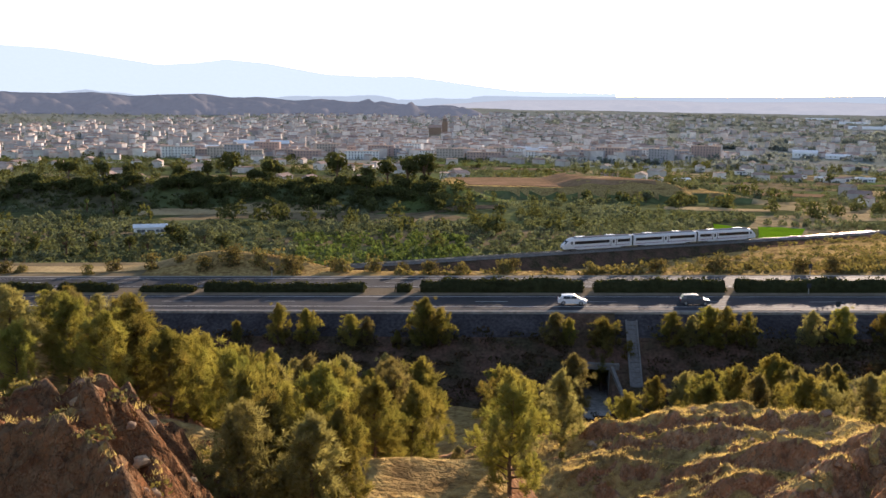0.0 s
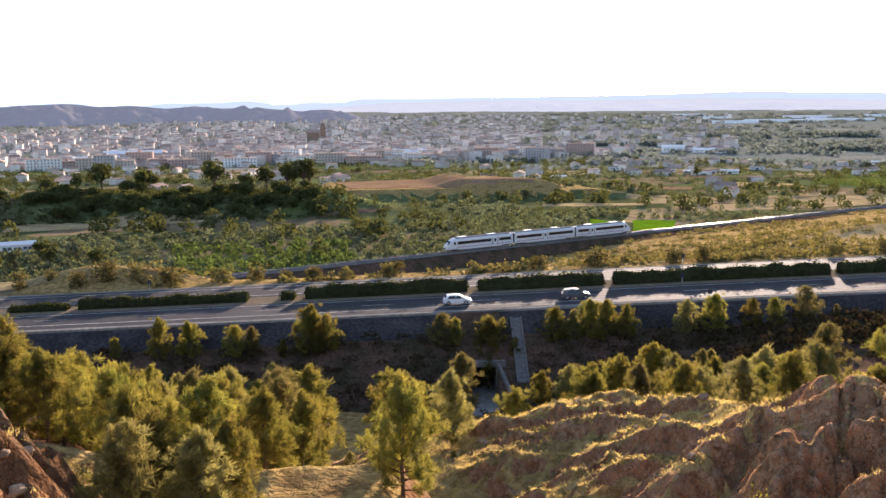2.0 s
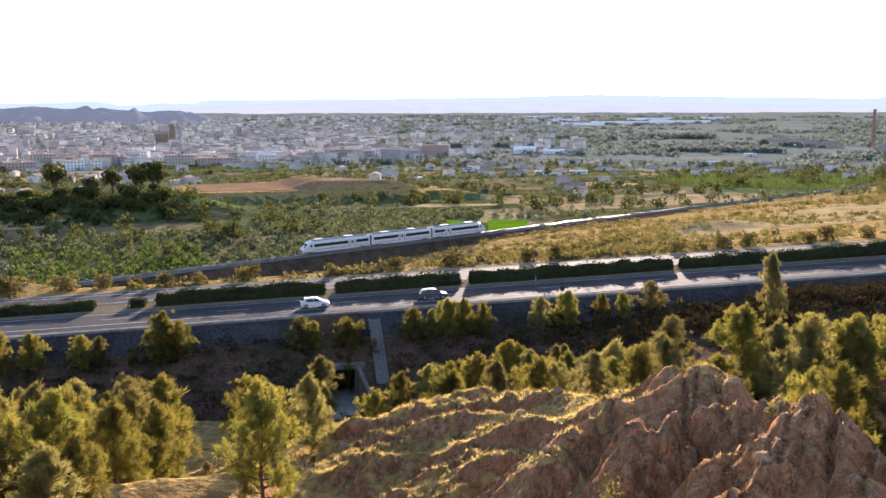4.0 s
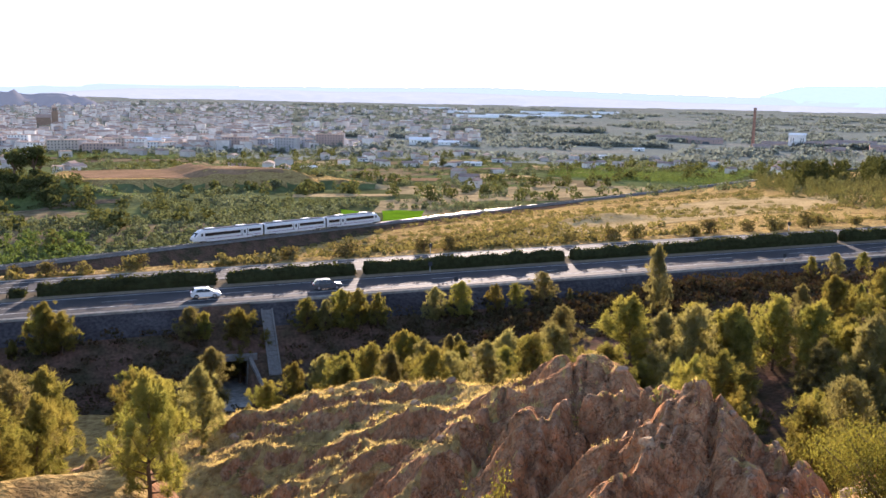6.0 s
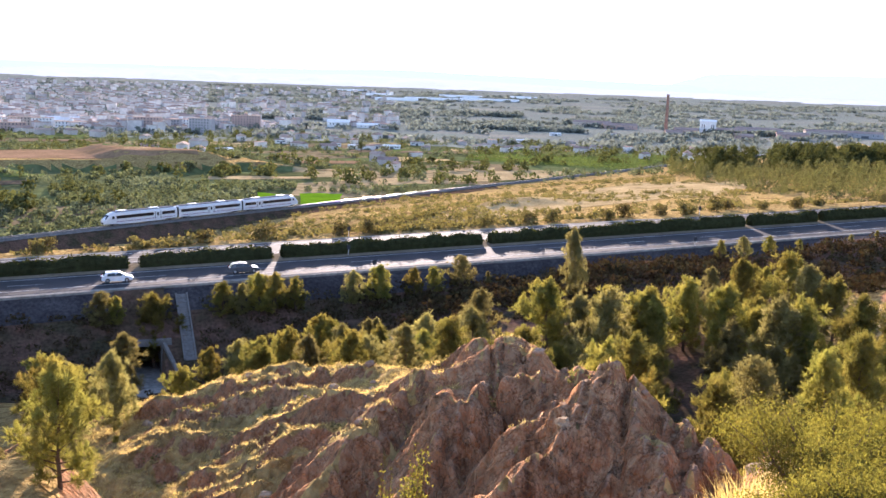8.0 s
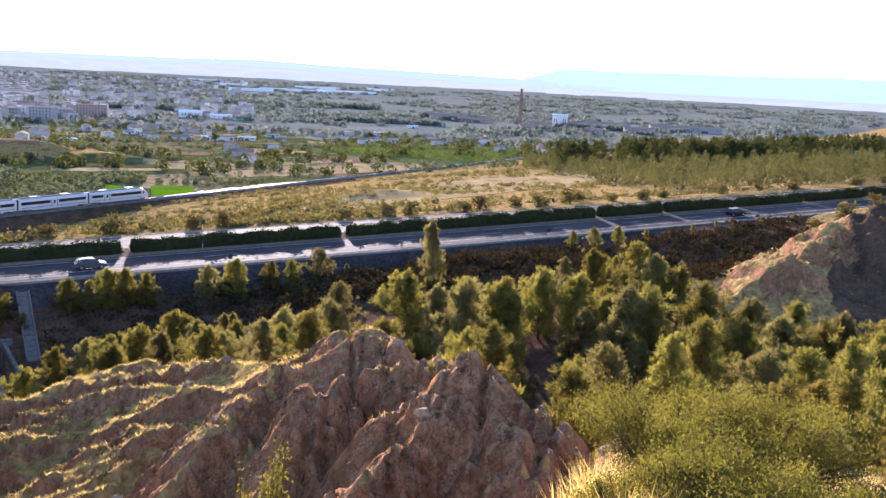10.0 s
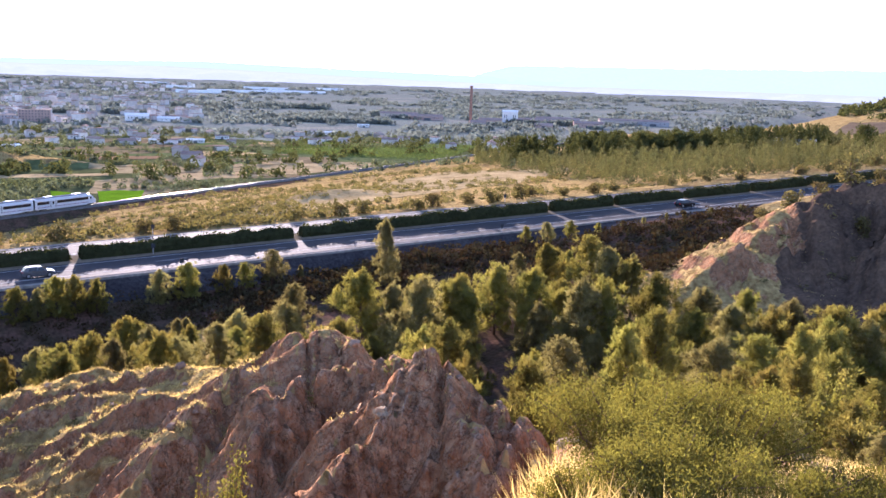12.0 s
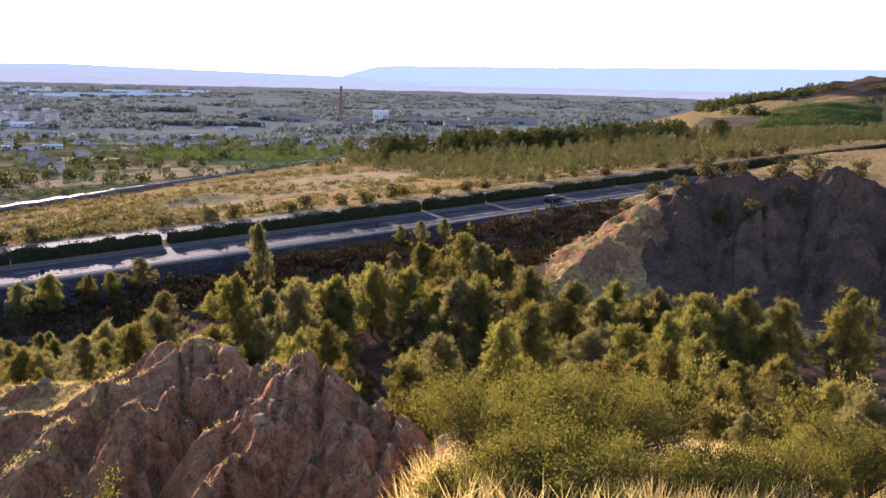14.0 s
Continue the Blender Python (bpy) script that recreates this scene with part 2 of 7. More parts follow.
RIDGE = el([(-7.5, 102, -22.0), (-9.4, 98, -20.3), (-13.5, 90, -19.2), (-16.9, 82, -17.3), (-22.2, 74, -17.5), (-25.7, 67, -17.7), (-29.1, 61, -16.7), (-31.4, 57, -15.2)], 0.62, 0.8)
RIDGE = [(a, r_, z, 0.62 - 0.36 * float(smooth(-28.0, -22.0, a)), b) for a, r_, z, _, b in RIDGE]
RIBS = [  # eroded rock fins that run down from the ridge
    el([(-38, 43, -16.5), (-36.4, 41, -18.7), (-35.1, 39.5, -20.2), (-33.3, 38, -21.7), (-31.2, 36, -23.9), (-29, 34, -27.5)], 2.0, 1.5),
    el([(-37.6, 43.5, -16.4), (-38.5, 43, -16.6), (-40.3, 43, -18.3), (-42.4, 43, -19.3), (-43.2, 41, -21.2), (-44, 39, -25)], 1.9, 1.5),
    el([(-39, 42.5, -17.1), (-39.4, 40, -19.4), (-41.1, 38, -21.3), (-42.1, 36, -23.2), (-43, 34, -27)], 2.0, 1.6),
    el([(-33.6, 54, -16.4), (-31.7, 57, -15.4), (-29.8, 58, -15.7), (-28.8, 57, -16.7), (-27.5, 56, -17.6), (-25.1, 54, -18.8), (-22.8, 51, -20.9), (-20.8, 48, -22.3), (-18, 45, -25.5)], 1.4, 1.2),
    el([(-37.0, 47, -17.3), (-35.7, 49, -16.9), (-32.9, 51, -17.1), (-30.5, 50, -18), (-28.5, 48, -18.6), (-27.1, 45, -21.1), (-25.7, 43, -23.6), (-24, 41, -26)], 1.9, 1.4),
    el([(-36.2, 46, -17.7), (-35.4, 45, -18.4), (-34, 44, -19.4), (-33, 42.5, -20.7), (-31.9, 41, -22), (-30.5, 39, -25.5)], 1.9, 1.5),
    el([(-20.1, 76, -18.0), (-17.6, 76, -19.6), (-14.9, 76, -20.8), (-12.8, 74, -21.8), (-10, 70, -24.5)], 0.55, 0.45),
    el([(-22.5, 73, -18.0), (-20.1, 72, -18.4), (-17.7, 67, -21.5), (-13.5, 62, -23.2)], 0.55, 0.45),
    el([(-25.5, 65, -18.0), (-22, 64, -19.0), (-19.8, 61, -20.7), (-16, 56, -24)], 0.6, 0.5),
    el([(-17.2, 84, -17.5), (-14.5, 86, -19.0), (-11.0, 86, -20.7), (-8.5, 84, -23.0)], 0.5, 0.45),
]
LEFT = el([(34, 46, -15.5), (26, 44, -16.9), (22.7, 42, -17.3), (20.5, 43, -16.3), (18.6, 44, -16.9), (17.9, 43, -18.8), (17.6, 42, -20.4), (17.3, 40, -22.7), (17.0, 38, -26.5)], 2.6, 1.9)
LEFT2 = [el([(30, 54, -15.4), (25, 52, -16.1), (20.2, 52, -15.5), (19.0, 52, -15.9), (17.6, 51, -17.4), (16.2, 50, -20.0), (14.8, 49, -23.0), (14.0, 48, -26)], 2.0, 1.7),
         el([(23.5, 41.5, -17.6), (22.7, 41, -18), (20.3, 39, -18.7), (19.4, 37, -20.8), (18.5, 35, -24.5)], 2.6, 1.8)]
HILL = el([(-48.0, 143, -13.2), (-50.4, 144, -12.2), (-54.3, 145, -10.4), (-57.0, 146, -8.4), (-59.5, 147, -5.9), (-61.4, 149, -4.7), (-68.5, 148, -4.3), (-80, 140, -4.3), (-95, 140, -5)], 0.78, 0.7)
HILL2 = [el([(-61.6, 149, -4.7), (-59.8, 143, -5.6), (-58.0, 137, -7.0), (-56.0, 131, -8.7), (-54.0, 125, -10.5), (-52.4, 119, -12.4)], 0.62, 0.62),
         el([(-67, 146, -5.0), (-65.7, 141, -6.0), (-63.9, 136, -6.7), (-63.8, 129, -8.5), (-63.5, 122, -11.5)], 1.0, 1.0),
         el([(-71, 146, -5.0), (-70, 136, -7.5), (-69, 126, -10.5)], 1.0, 1.0)]
HILL2 += [el([(a, 147, -4.9 - drop), (a + 0.9, 138, -6.9 - drop), (a + 1.9, 129, -9.4 - drop), (a + 2.6, 120, -12.6)], 1.15, 1.15)
          for a, drop in ((-61.0, 0.5), (-62.6, 0.9), (-64.9, 0.4), (-67.9, 0.7), (-69.6, 0.2), (-72.8, 0.5), (-75.0, 0.3))]


def terrain(x, y):
    """Height of the ground; the near hillside, the motorway corridor and the valley are worked out apart."""
    x, y = np.asarray(x, float), np.asarray(y, float)
    s, u = su(x, y)
    z = road_z(s) - 0.25
    a, b = u < -4.0, u > 25
    if a.any():
        z[a] = near_ground(x[a], y[a], s[a], u[a])
    if b.any():
        z[b] = far_ground(x[b], y[b], s[b], u[b])
    return z


def near_ground(x, y, s, u):
    r = np.hypot(x, y) + 1e-6
    az = np.degrees(np.arctan2(-x, y))
    floor = 10 + 0.09 * np.clip(x, 0, 260) + 0.04 * np.clip(-x, 0, 200)
    floor = floor + np.minimum(0.0069 * np.clip(110 - y, 0, 200) ** 2, 16) * smooth(-14, -3, az)
    floor = floor + 2 * smooth(30, 70, x) * (1 - smooth(95, 125, x))
    floor = floor + 3.0 * smooth(32, 58, x) * (1 - smooth(105, 140, x)) * (1 - smooth(-50, -32, u))
    floor = floor + 11.5 * smooth(8, 23, az) * np.exp(-((r - 86) / 17) ** 2)
    floor = floor + 1.0 * fbm(x, y, 25, 4, 2)
    k = 0.62 - 0.28 * smooth(40, 48, -az) - 0.1 * smooth(40, 80, az)
    knoll = 48.4 - k * np.maximum(r - 1.5, 0) + np.clip(-y, 0, 30) * 0.35 + 0.35 * fbm(x, y, 6, 3, 4) * smooth(3, 12, r)
    near = smax(floor, np.maximum(knoll, 5), 3.0)
    rock = (r > 26) & (r < 190) & (y > -30)
    xr, yr, zr = x[rock], y[rock], near[rock]
    zr = smax(zr, crest(xr, yr, RIDGE, 3.0, 11, 0.35), 0.8)
    for i, rib in enumerate(RIBS):
        zr = smax(zr, crest(xr, yr, rib, 2.1, 51 + 7 * i, 0.8 if i < 6 else 0.3), 0.2)
    zr = smax(zr, crest(xr, yr, LEFT, 1.6, 23, 0.42), 0.3)
    for i, rib in enumerate(LEFT2):
        zr = smax(zr, crest(xr, yr, rib, 1.6, 151 + 7 * i, 0.42), 0.3)
    zr = smax(zr, crest(xr, yr, HILL, 5.0, 37, 1.0), 0.8)
    for i, rib in enumerate(HILL2):
        zr = smax(zr, crest(xr, yr, rib, 4.0, 251 + 7 * i, 0.9), 0.5)
    # stepped ledges on the grassy flank of the ridge
    az_r = az[rock]
    flank = smooth(-31, -27, az_r) * (1 - smooth(-10, -7, az_r)) * smooth(46, 54, r[rock]) * (1 - smooth(92, 104, r[rock])) * smooth(0.0, 2.0, zr - near[rock])
    for run, gap, seed, tall in ((0.55, 6.4, 83, 2.3), (0.95, 3.7, 183, 1.1)):
        ph = (yr + run * xr + 5.5 * fbm(xr, yr, 15, 3, seed) + 1.6 * fbm(xr, yr, 4, 3, seed + 1)) / gap
        saw = 1 - (ph - np.floor(ph))
        saw = np.where(saw > 0.82, (1 - saw) / 0.18 * 0.82, saw)
        broken = smooth(-0.35, 0.35, vnoise(xr / 8, yr / 8, seed + 2) + 0.6 * vnoise(xr / 3.1, yr / 3.1, seed + 3))
        zr = zr + flank * (saw - 0.4) * tall * broken
    zr = zr + flank * (0.75 * np.abs(fbm(xr, yr, 3.2, 3, 87)) + 0.3 * fbm(xr, yr, 1.1, 2, 89))
    bare = smooth(0.5, 3.0, zr - near[rock])
    # rain gullies that run down the clay hill and the rock fins
    rr = r[rock]
    wav = az_r + 0.8 * vnoise(rr / 9, az_r / 3, 95)
    g1 = np.minimum(np.abs(vnoise(wav * 0.62, rr * 0.015, 96)), 1.6 * np.abs(vnoise(wav * 1.5, rr * 0.03, 97)))
    zr = zr - 1.6 * (1 - smooth(0.0, 0.2, g1)) * smooth(-54, -58, az_r) * smooth(108, 116, rr) * (1 - smooth(140, 149, rr)) * smooth(0.5, 4.0, zr - near[rock])
    clay = smooth(-49, -52, az_r) * smooth(104, 112, rr) * smooth(0.8, 4.5, zr - near[rock])
    zr = zr + clay * (3.0 * np.abs(fbm(xr, yr, 9, 4, 193)) + 1.1 * np.abs(fbm(xr, yr, 3, 3, 195)) - 1.5)
    g2 = np.abs(vnoise(wav * 1.15, rr * 0.05, 98))
    zr = zr - 0.75 * (1 - smooth(0.0, 0.2, g2)) * (smooth(-24, -27, az_r) * smooth(-48, -45, az_r) + smooth(12, 14, az_r)) * (1 - smooth(56, 62, rr)) * bare
    lumps = np.abs(fbm(xr, yr, 1.9, 4, 71)) * 0.55 + np.abs(fbm(xr, yr, 0.6, 2, 75)) * 0.22 - 0.25
    near[rock] = zr + lumps * bare * (1 - 0.8 * flank)
    near = near + 0.22 * fbm(x, y, 2.2, 3, 8) * smooth(6, 20, r)
    near = near - 3.6 * np.exp(-((s - 22) / 14) ** 2 - ((u + 22) / 10) ** 2)
    rz = road_z(s)
    bank = rz - 0.25 - 0.62 * np.clip(-4.2 - u, 0, 9000)
    near = np.maximum(near, bank)
    near = np.where(u > -14, np.minimum(near, np.where(u > -9, rz - 0.25 + 0 * u, rz + 0.2 * (-9 - u))), near)
    near = np.where((np.abs(s - UNDER_S) < 2.4) & (u < UNDER_U + 6) & (u > UNDER_U - 8), np.minimum(near, UNDER_Z), near)
    return near


def far_ground(x, y, s, u):
    rz = road_z(s)
    q, v = rail_sv(x, y)
    low = plain(x, y)
    high = rz + (RAIL_Z - 1.5 - rz) * np.clip((u - 25) / np.maximum(u - 25 - v, 1), 0, 1)
    mix = smooth(20, 130, s) * (1 - smooth(420, 700, s))
    far = low + (np.maximum(high, low) - low) * mix * smooth(4, -4, v)
    for mx, my, mr, mh in ((76, 226, 12, 5.0), (150, 245, 18, 2.4)):
        far = far + mh * np.exp(-(((x - mx) / mr) ** 2 + ((y - my) / (0.6 * mr)) ** 2))
    far = far + 0.4 * fbm(x, y, 14, 3, 6)
    berm = 34 + 14 * smooth(-15, -55, s)
    far = np.maximum(far, rz - 0.25 - 0.04 * (u - 25) - 0.6 * np.clip(u - berm, 0, 9000))
    far = far + 3.6 * np.exp(-(((x + 45) / 12) ** 2 + ((y - 186) / 6) ** 2)) + 1.6 * np.exp(-(((x + 32) / 8) ** 2 + ((y - 184) / 5) ** 2)) + 3.2 * np.exp(-(((x - 66) / 11) ** 2 + ((y - 182) / 5) ** 2))
    bed = RAIL_Z - 0.6 - 0.62 * np.clip(np.abs(v) - 3.2, 0, 60)
    far = np.where((np.abs(v) < 20), np.maximum(np.minimum(far, RAIL_Z - 0.6 + 0.5 * np.clip(np.abs(v) - 3.2, 0, 60)), bed), far)
    return far


def steps(*runs):
    out = []
    for a, b, d in runs:
        out += list(np.arange(a, b - 1e-6, d))
    return out


def grow(a, b, n):
    return list(a * (b / a) ** (np.arange(1, n + 1) / n))


s_lines = np.array([-v for v in reversed(grow(130, 4950, 46))] + steps((-130, -40, 2.0), (-40, 6, 0.45), (6, 48, 0.2), (48, 62, 0.45), (62, 98, 1.2), (98, 152, 0.6), (152, 190, 1.2), (190, 330, 3)) + [330.0] + grow(330, 4950, 50))
u_lines = np.array([-v for v in reversed(grow(175, 3000, 14))] + steps((-175, -130, 2.5), (-130, -119, 0.4), (-119, -86, 0.2), (-86, -62, 0.4), (-62, -26, 0.9), (-26, -4.2, 0.7)) + [-4.2]
                   + steps((-1, 25, 3)) + [25.0] + steps((26, 60, 1.4), (60, 250, 2.5), (250, 420, 3.5)) + [420.0] + grow(420, 4900, 66))
S, U = np.meshgrid(s_lines, u_lines)
GX, GY = xy(S, U)
GZ = terrain(GX, GY)
ns_, nu_ = len(s_lines), len(u_lines)
idx = np.arange(ns_ * nu_).reshape(nu_, ns_)
quads = np.stack([idx[:-1, :-1], idx[:-1, 1:], idx[1:, 1:], idx[1:, :-1]], -1).reshape(-1, 4)
ground_mesh = mesh_of("ground", np.stack([GX, GY, GZ], -1).reshape(-1, 3), quads.tolist(), smooth_shade=True)


def ground_at(x, y):
    """Height of the ground sheet, read between its grid lines."""
    s, u = su(x, y)
    i = int(np.clip(np.searchsorted(s_lines, s) - 1, 0, ns_ - 2))
    j = int(np.clip(np.searchsorted(u_lines, u) - 1, 0, nu_ - 2))
    a, b = (s - s_lines[i]) / (s_lines[i + 1] - s_lines[i]), (u - u_lines[j]) / (u_lines[j + 1] - u_lines[j])
    return float((GZ[j, i] * (1 - a) + GZ[j, i + 1] * a) * (1 - b) + (GZ[j + 1, i] * (1 - a) + GZ[j + 1, i + 1] * a) * b)


# how much turf holds on the ground: gentle slopes are grown over, steep ones bare
gx_, gy_ = GX.reshape(-1), GY.reshape(-1)
turf = np.ones(gx_.size)
hold = (np.hypot(gx_, gy_) > 24) & (np.hypot(gx_, gy_) < 200) & (U.reshape(-1) < -20)
hx, hy = gx_[hold], gy_[hold]
fall = np.hypot(terrain(hx + 0.7, hy) - terrain(hx - 0.7, hy), terrain(hx, hy + 0.7) - terrain(hx, hy - 0.7)) / 1.4
haz = np.degrees(np.arctan2(-hx, hy))
ease = smooth(-27, -23, haz) * (1 - smooth(8, 12, haz)) + smooth(-60, -57, haz + 2.5 * fbm(hx, hy, 8, 3, 77)) * (1 - smooth(-47, -45, haz)) * (np.hypot(hx, hy) > 108)      # the grassy flank holds more
turf[hold] = 1 - smooth(0.2 + 0.4 * ease, 0.45 + 0.6 * ease, fall)
turf[(gx_ > 820) & (gy_ < 700)] = 0.42
ground_mesh.attributes.new("turf", "FLOAT", "POINT").data.foreach_set("value", turf.astype(np.float32))


def ground_material(name="hillside", tone=1.0):
    """Rock on steep faces, straw-coloured grass on flats, with green scrub patches farther out."""
    m = bpy.data.materials.new(name)
    m.use_nodes = True
    n, l = m.node_tree.nodes, m.node_tree.links
    b = n["Principled BSDF"]
    b.inputs["Roughness"].default_value, b.inputs["Specular IOR Level"].default_value = 0.95, 0.0
    geo = n.new("ShaderNodeNewGeometry")

    def noise_tex(size, detail=5, stretch=None):
        t = n.new("ShaderNodeTexNoise")
        t.inputs["Scale"].default_value, t.inputs["Detail"].default_value = 1 / size, detail
        src = geo.outputs["Position"]
        if stretch:
            mp = n.new("ShaderNodeMapping")
            mp.inputs["Scale"].default_value = stretch
            l.new(src, mp.inputs["Vector"])
            src = mp.outputs[0]
        l.new(src, t.inputs["Vector"])
        return t.outputs[0]

    def ramp(src, a, b_, ca, cb):
        r = n.new("ShaderNodeValToRGB")
        e = r.color_ramp.elements
        e[0].position, e[1].position, e[0].color, e[1].color = a, b_, (*ca, 1), (*cb, 1)
        l.new(src, r.inputs[0])
        return r.outputs[0]

    def mix(fac, a, b_):
        x = n.new("ShaderNodeMix")
        x.data_type = "RGBA"
        l.new(fac, x.inputs["Factor"])
        l.new(a, x.inputs["A"])
        l.new(b_, x.inputs["B"])
        return x.outputs["Result"]

    rock = ramp(noise_tex(1.6, 6, (1, 1, 0.35)), 0.33, 0.68, (0.185 * tone, 0.078 * tone, 0.038 * tone), (0.43 * tone, 0.205 * tone, 0.10 * tone))
    pale = ramp(noise_tex(5, 4), 0.4, 0.7, (0.23 * tone, 0.128 * tone, 0.07 * tone), (0.44 * tone, 0.28 * tone, 0.16 * tone))
    rock = mix(ramp(noise_tex(0.5, 6), 0.45, 0.62, (0, 0, 0), (1, 1, 1)), rock, pale)
    streak = ramp(noise_tex(0.55, 5, (1, 1, 0.16)), 0.30, 0.46, (1, 1, 1), (0, 0, 0))
    dirt = ramp(noise_tex(0.4, 4), 0.3, 0.7, (0.12 * tone, 0.06 * tone, 0.035 * tone), (0.22 * tone, 0.12 * tone, 0.07 * tone))
    rock = mix(streak, rock, dirt)
    grass = ramp(noise_tex(0.8, 6), 0.35, 0.65, (0.26, 0.165, 0.065), (0.54, 0.385, 0.16))
    scrub = ramp(noise_tex(3, 5), 0.35, 0.65, (0.19, 0.12, 0.055), (0.34, 0.23, 0.10))
    grass = mix(ramp(noise_tex(9, 5), 0.56, 0.64, (0, 0, 0), (1, 1, 1)), grass, scrub)
    turf = n.new("ShaderNodeAttribute")
    turf.attribute_name = "turf"
    add = n.new("ShaderNodeMath")
    add.operation = "MULTIPLY_ADD"
    l.new(noise_tex(0.9, 6), add.inputs[0])
    add.inputs[1].default_value = 0.5
    l.new(turf.outputs["Fac"], add.inputs[2])
    flat = ramp(add.outputs[0], 0.66, 0.84, (0, 0, 0), (1, 1, 1))
    # sun catching the crests is painted as a pale tone on raised edges
    sunlit_edge = ramp(geo.outputs["Pointiness"], 0.535, 0.66, (0, 0, 0), (0.6, 0.6, 0.6))
    rock = mix(sunlit_edge, rock, ramp(noise_tex(0.3, 4), 0.3, 0.7, (0.42 * tone, 0.34 * tone, 0.25 * tone), (0.58 * tone, 0.50 * tone, 0.40 * tone)))
    split = n.new("ShaderNodeTexVoronoi")
    split.feature = "DISTANCE_TO_EDGE"
    split.inputs["Scale"].default_value = 1.25
    squash = n.new("ShaderNodeMapping")
    squash.inputs["Scale"].default_value = (1, 1, 0.42)
    ripple = n.new("ShaderNodeTexNoise")
    ripple.inputs["Scale"].default_value, ripple.inputs["Detail"].default_value = 1.1, 6
    l.new(geo.outputs["Position"], ripple.inputs["Vector"])
    sway = n.new("ShaderNodeVectorMath")
    sway.operation = "MULTIPLY_ADD"
    l.new(ripple.outputs["Color"], sway.inputs[0])
    sway.inputs[1].default_value = (2.2, 2.2, 2.2)
    l.new(geo.outputs["Position"], sway.inputs[2])
    l.new(sway.outputs[0], squash.inputs["Vector"])
    l.new(squash.outputs[0], split.inputs["Vector"])
    seam = ramp(split.outputs["Distance"], 0.0, 0.045, (0.8, 0.8, 0.8), (0, 0, 0))
    rock = mix(seam, rock, ramp(noise_tex(0.4, 4), 0.3, 0.7, (0.07 * tone, 0.038 * tone, 0.024 * tone), (0.13 * tone, 0.07 * tone, 0.04 * tone)))
    grit = ramp(noise_tex(0.12, 6), 0.42, 0.62, (0, 0, 0), (0.55, 0.55, 0.55))
    rock = mix(grit, rock, ramp(noise_tex(0.9, 5), 0.35, 0.65, (0.15 * tone, 0.075 * tone, 0.04 * tone), (0.50 * tone, 0.33 * tone, 0.20 * tone)))
    l.new(mix(flat, rock, grass), b.inputs["Base Color"])
    cell = n.new("ShaderNodeTexVoronoi")
    cell.feature = "DISTANCE_TO_EDGE"
    cell.inputs["Scale"].default_value = 0.8
    bend = n.new("ShaderNodeVectorMath")
    bend.operation = "MULTIPLY_ADD"
    wob = n.new("ShaderNodeTexNoise")
    wob.inputs["Scale"].default_value, wob.inputs["Detail"].default_value = 1.4, 5
    l.new(geo.outputs["Position"], wob.inputs["Vector"])
    l.new(wob.outputs["Color"], bend.inputs[0])
    bend.inputs[1].default_value = (1.3, 1.3, 1.3)
    l.new(geo.outputs["Position"], bend.inputs[2])
    l.new(bend.outputs[0], cell.inputs["Vector"])
    crack = n.new("ShaderNodeMapRange")
    crack.inputs[2].default_value, crack.inputs[3].default_value, crack.inputs[4].default_value = 0.10, 0.0, 0.12
    l.new(cell.outputs["Distance"], crack.inputs[0])
    relief = n.new("ShaderNodeMath")
    l.new(noise_tex(0.55, 14, (1, 1, 0.4)), relief.inputs[0])
    l.new(crack.outputs[0], relief.inputs[1])
    bp = n.new("ShaderNodeBump")
    bp.inputs["Strength"].default_value, bp.inputs["Distance"].default_value = 1.0, 0.7
    l.new(relief.outputs[0], bp.inputs["Height"])
    l.new(bp.outputs[0], b.inputs["Normal"])
    return m


M["hillside"] = ground_material("hillside", 1.14)
# same hillside at half tone: shade of the left rocks put into the colour
M["shaded_rock"] = ground_material("shaded_hillside_rock", 0.55)


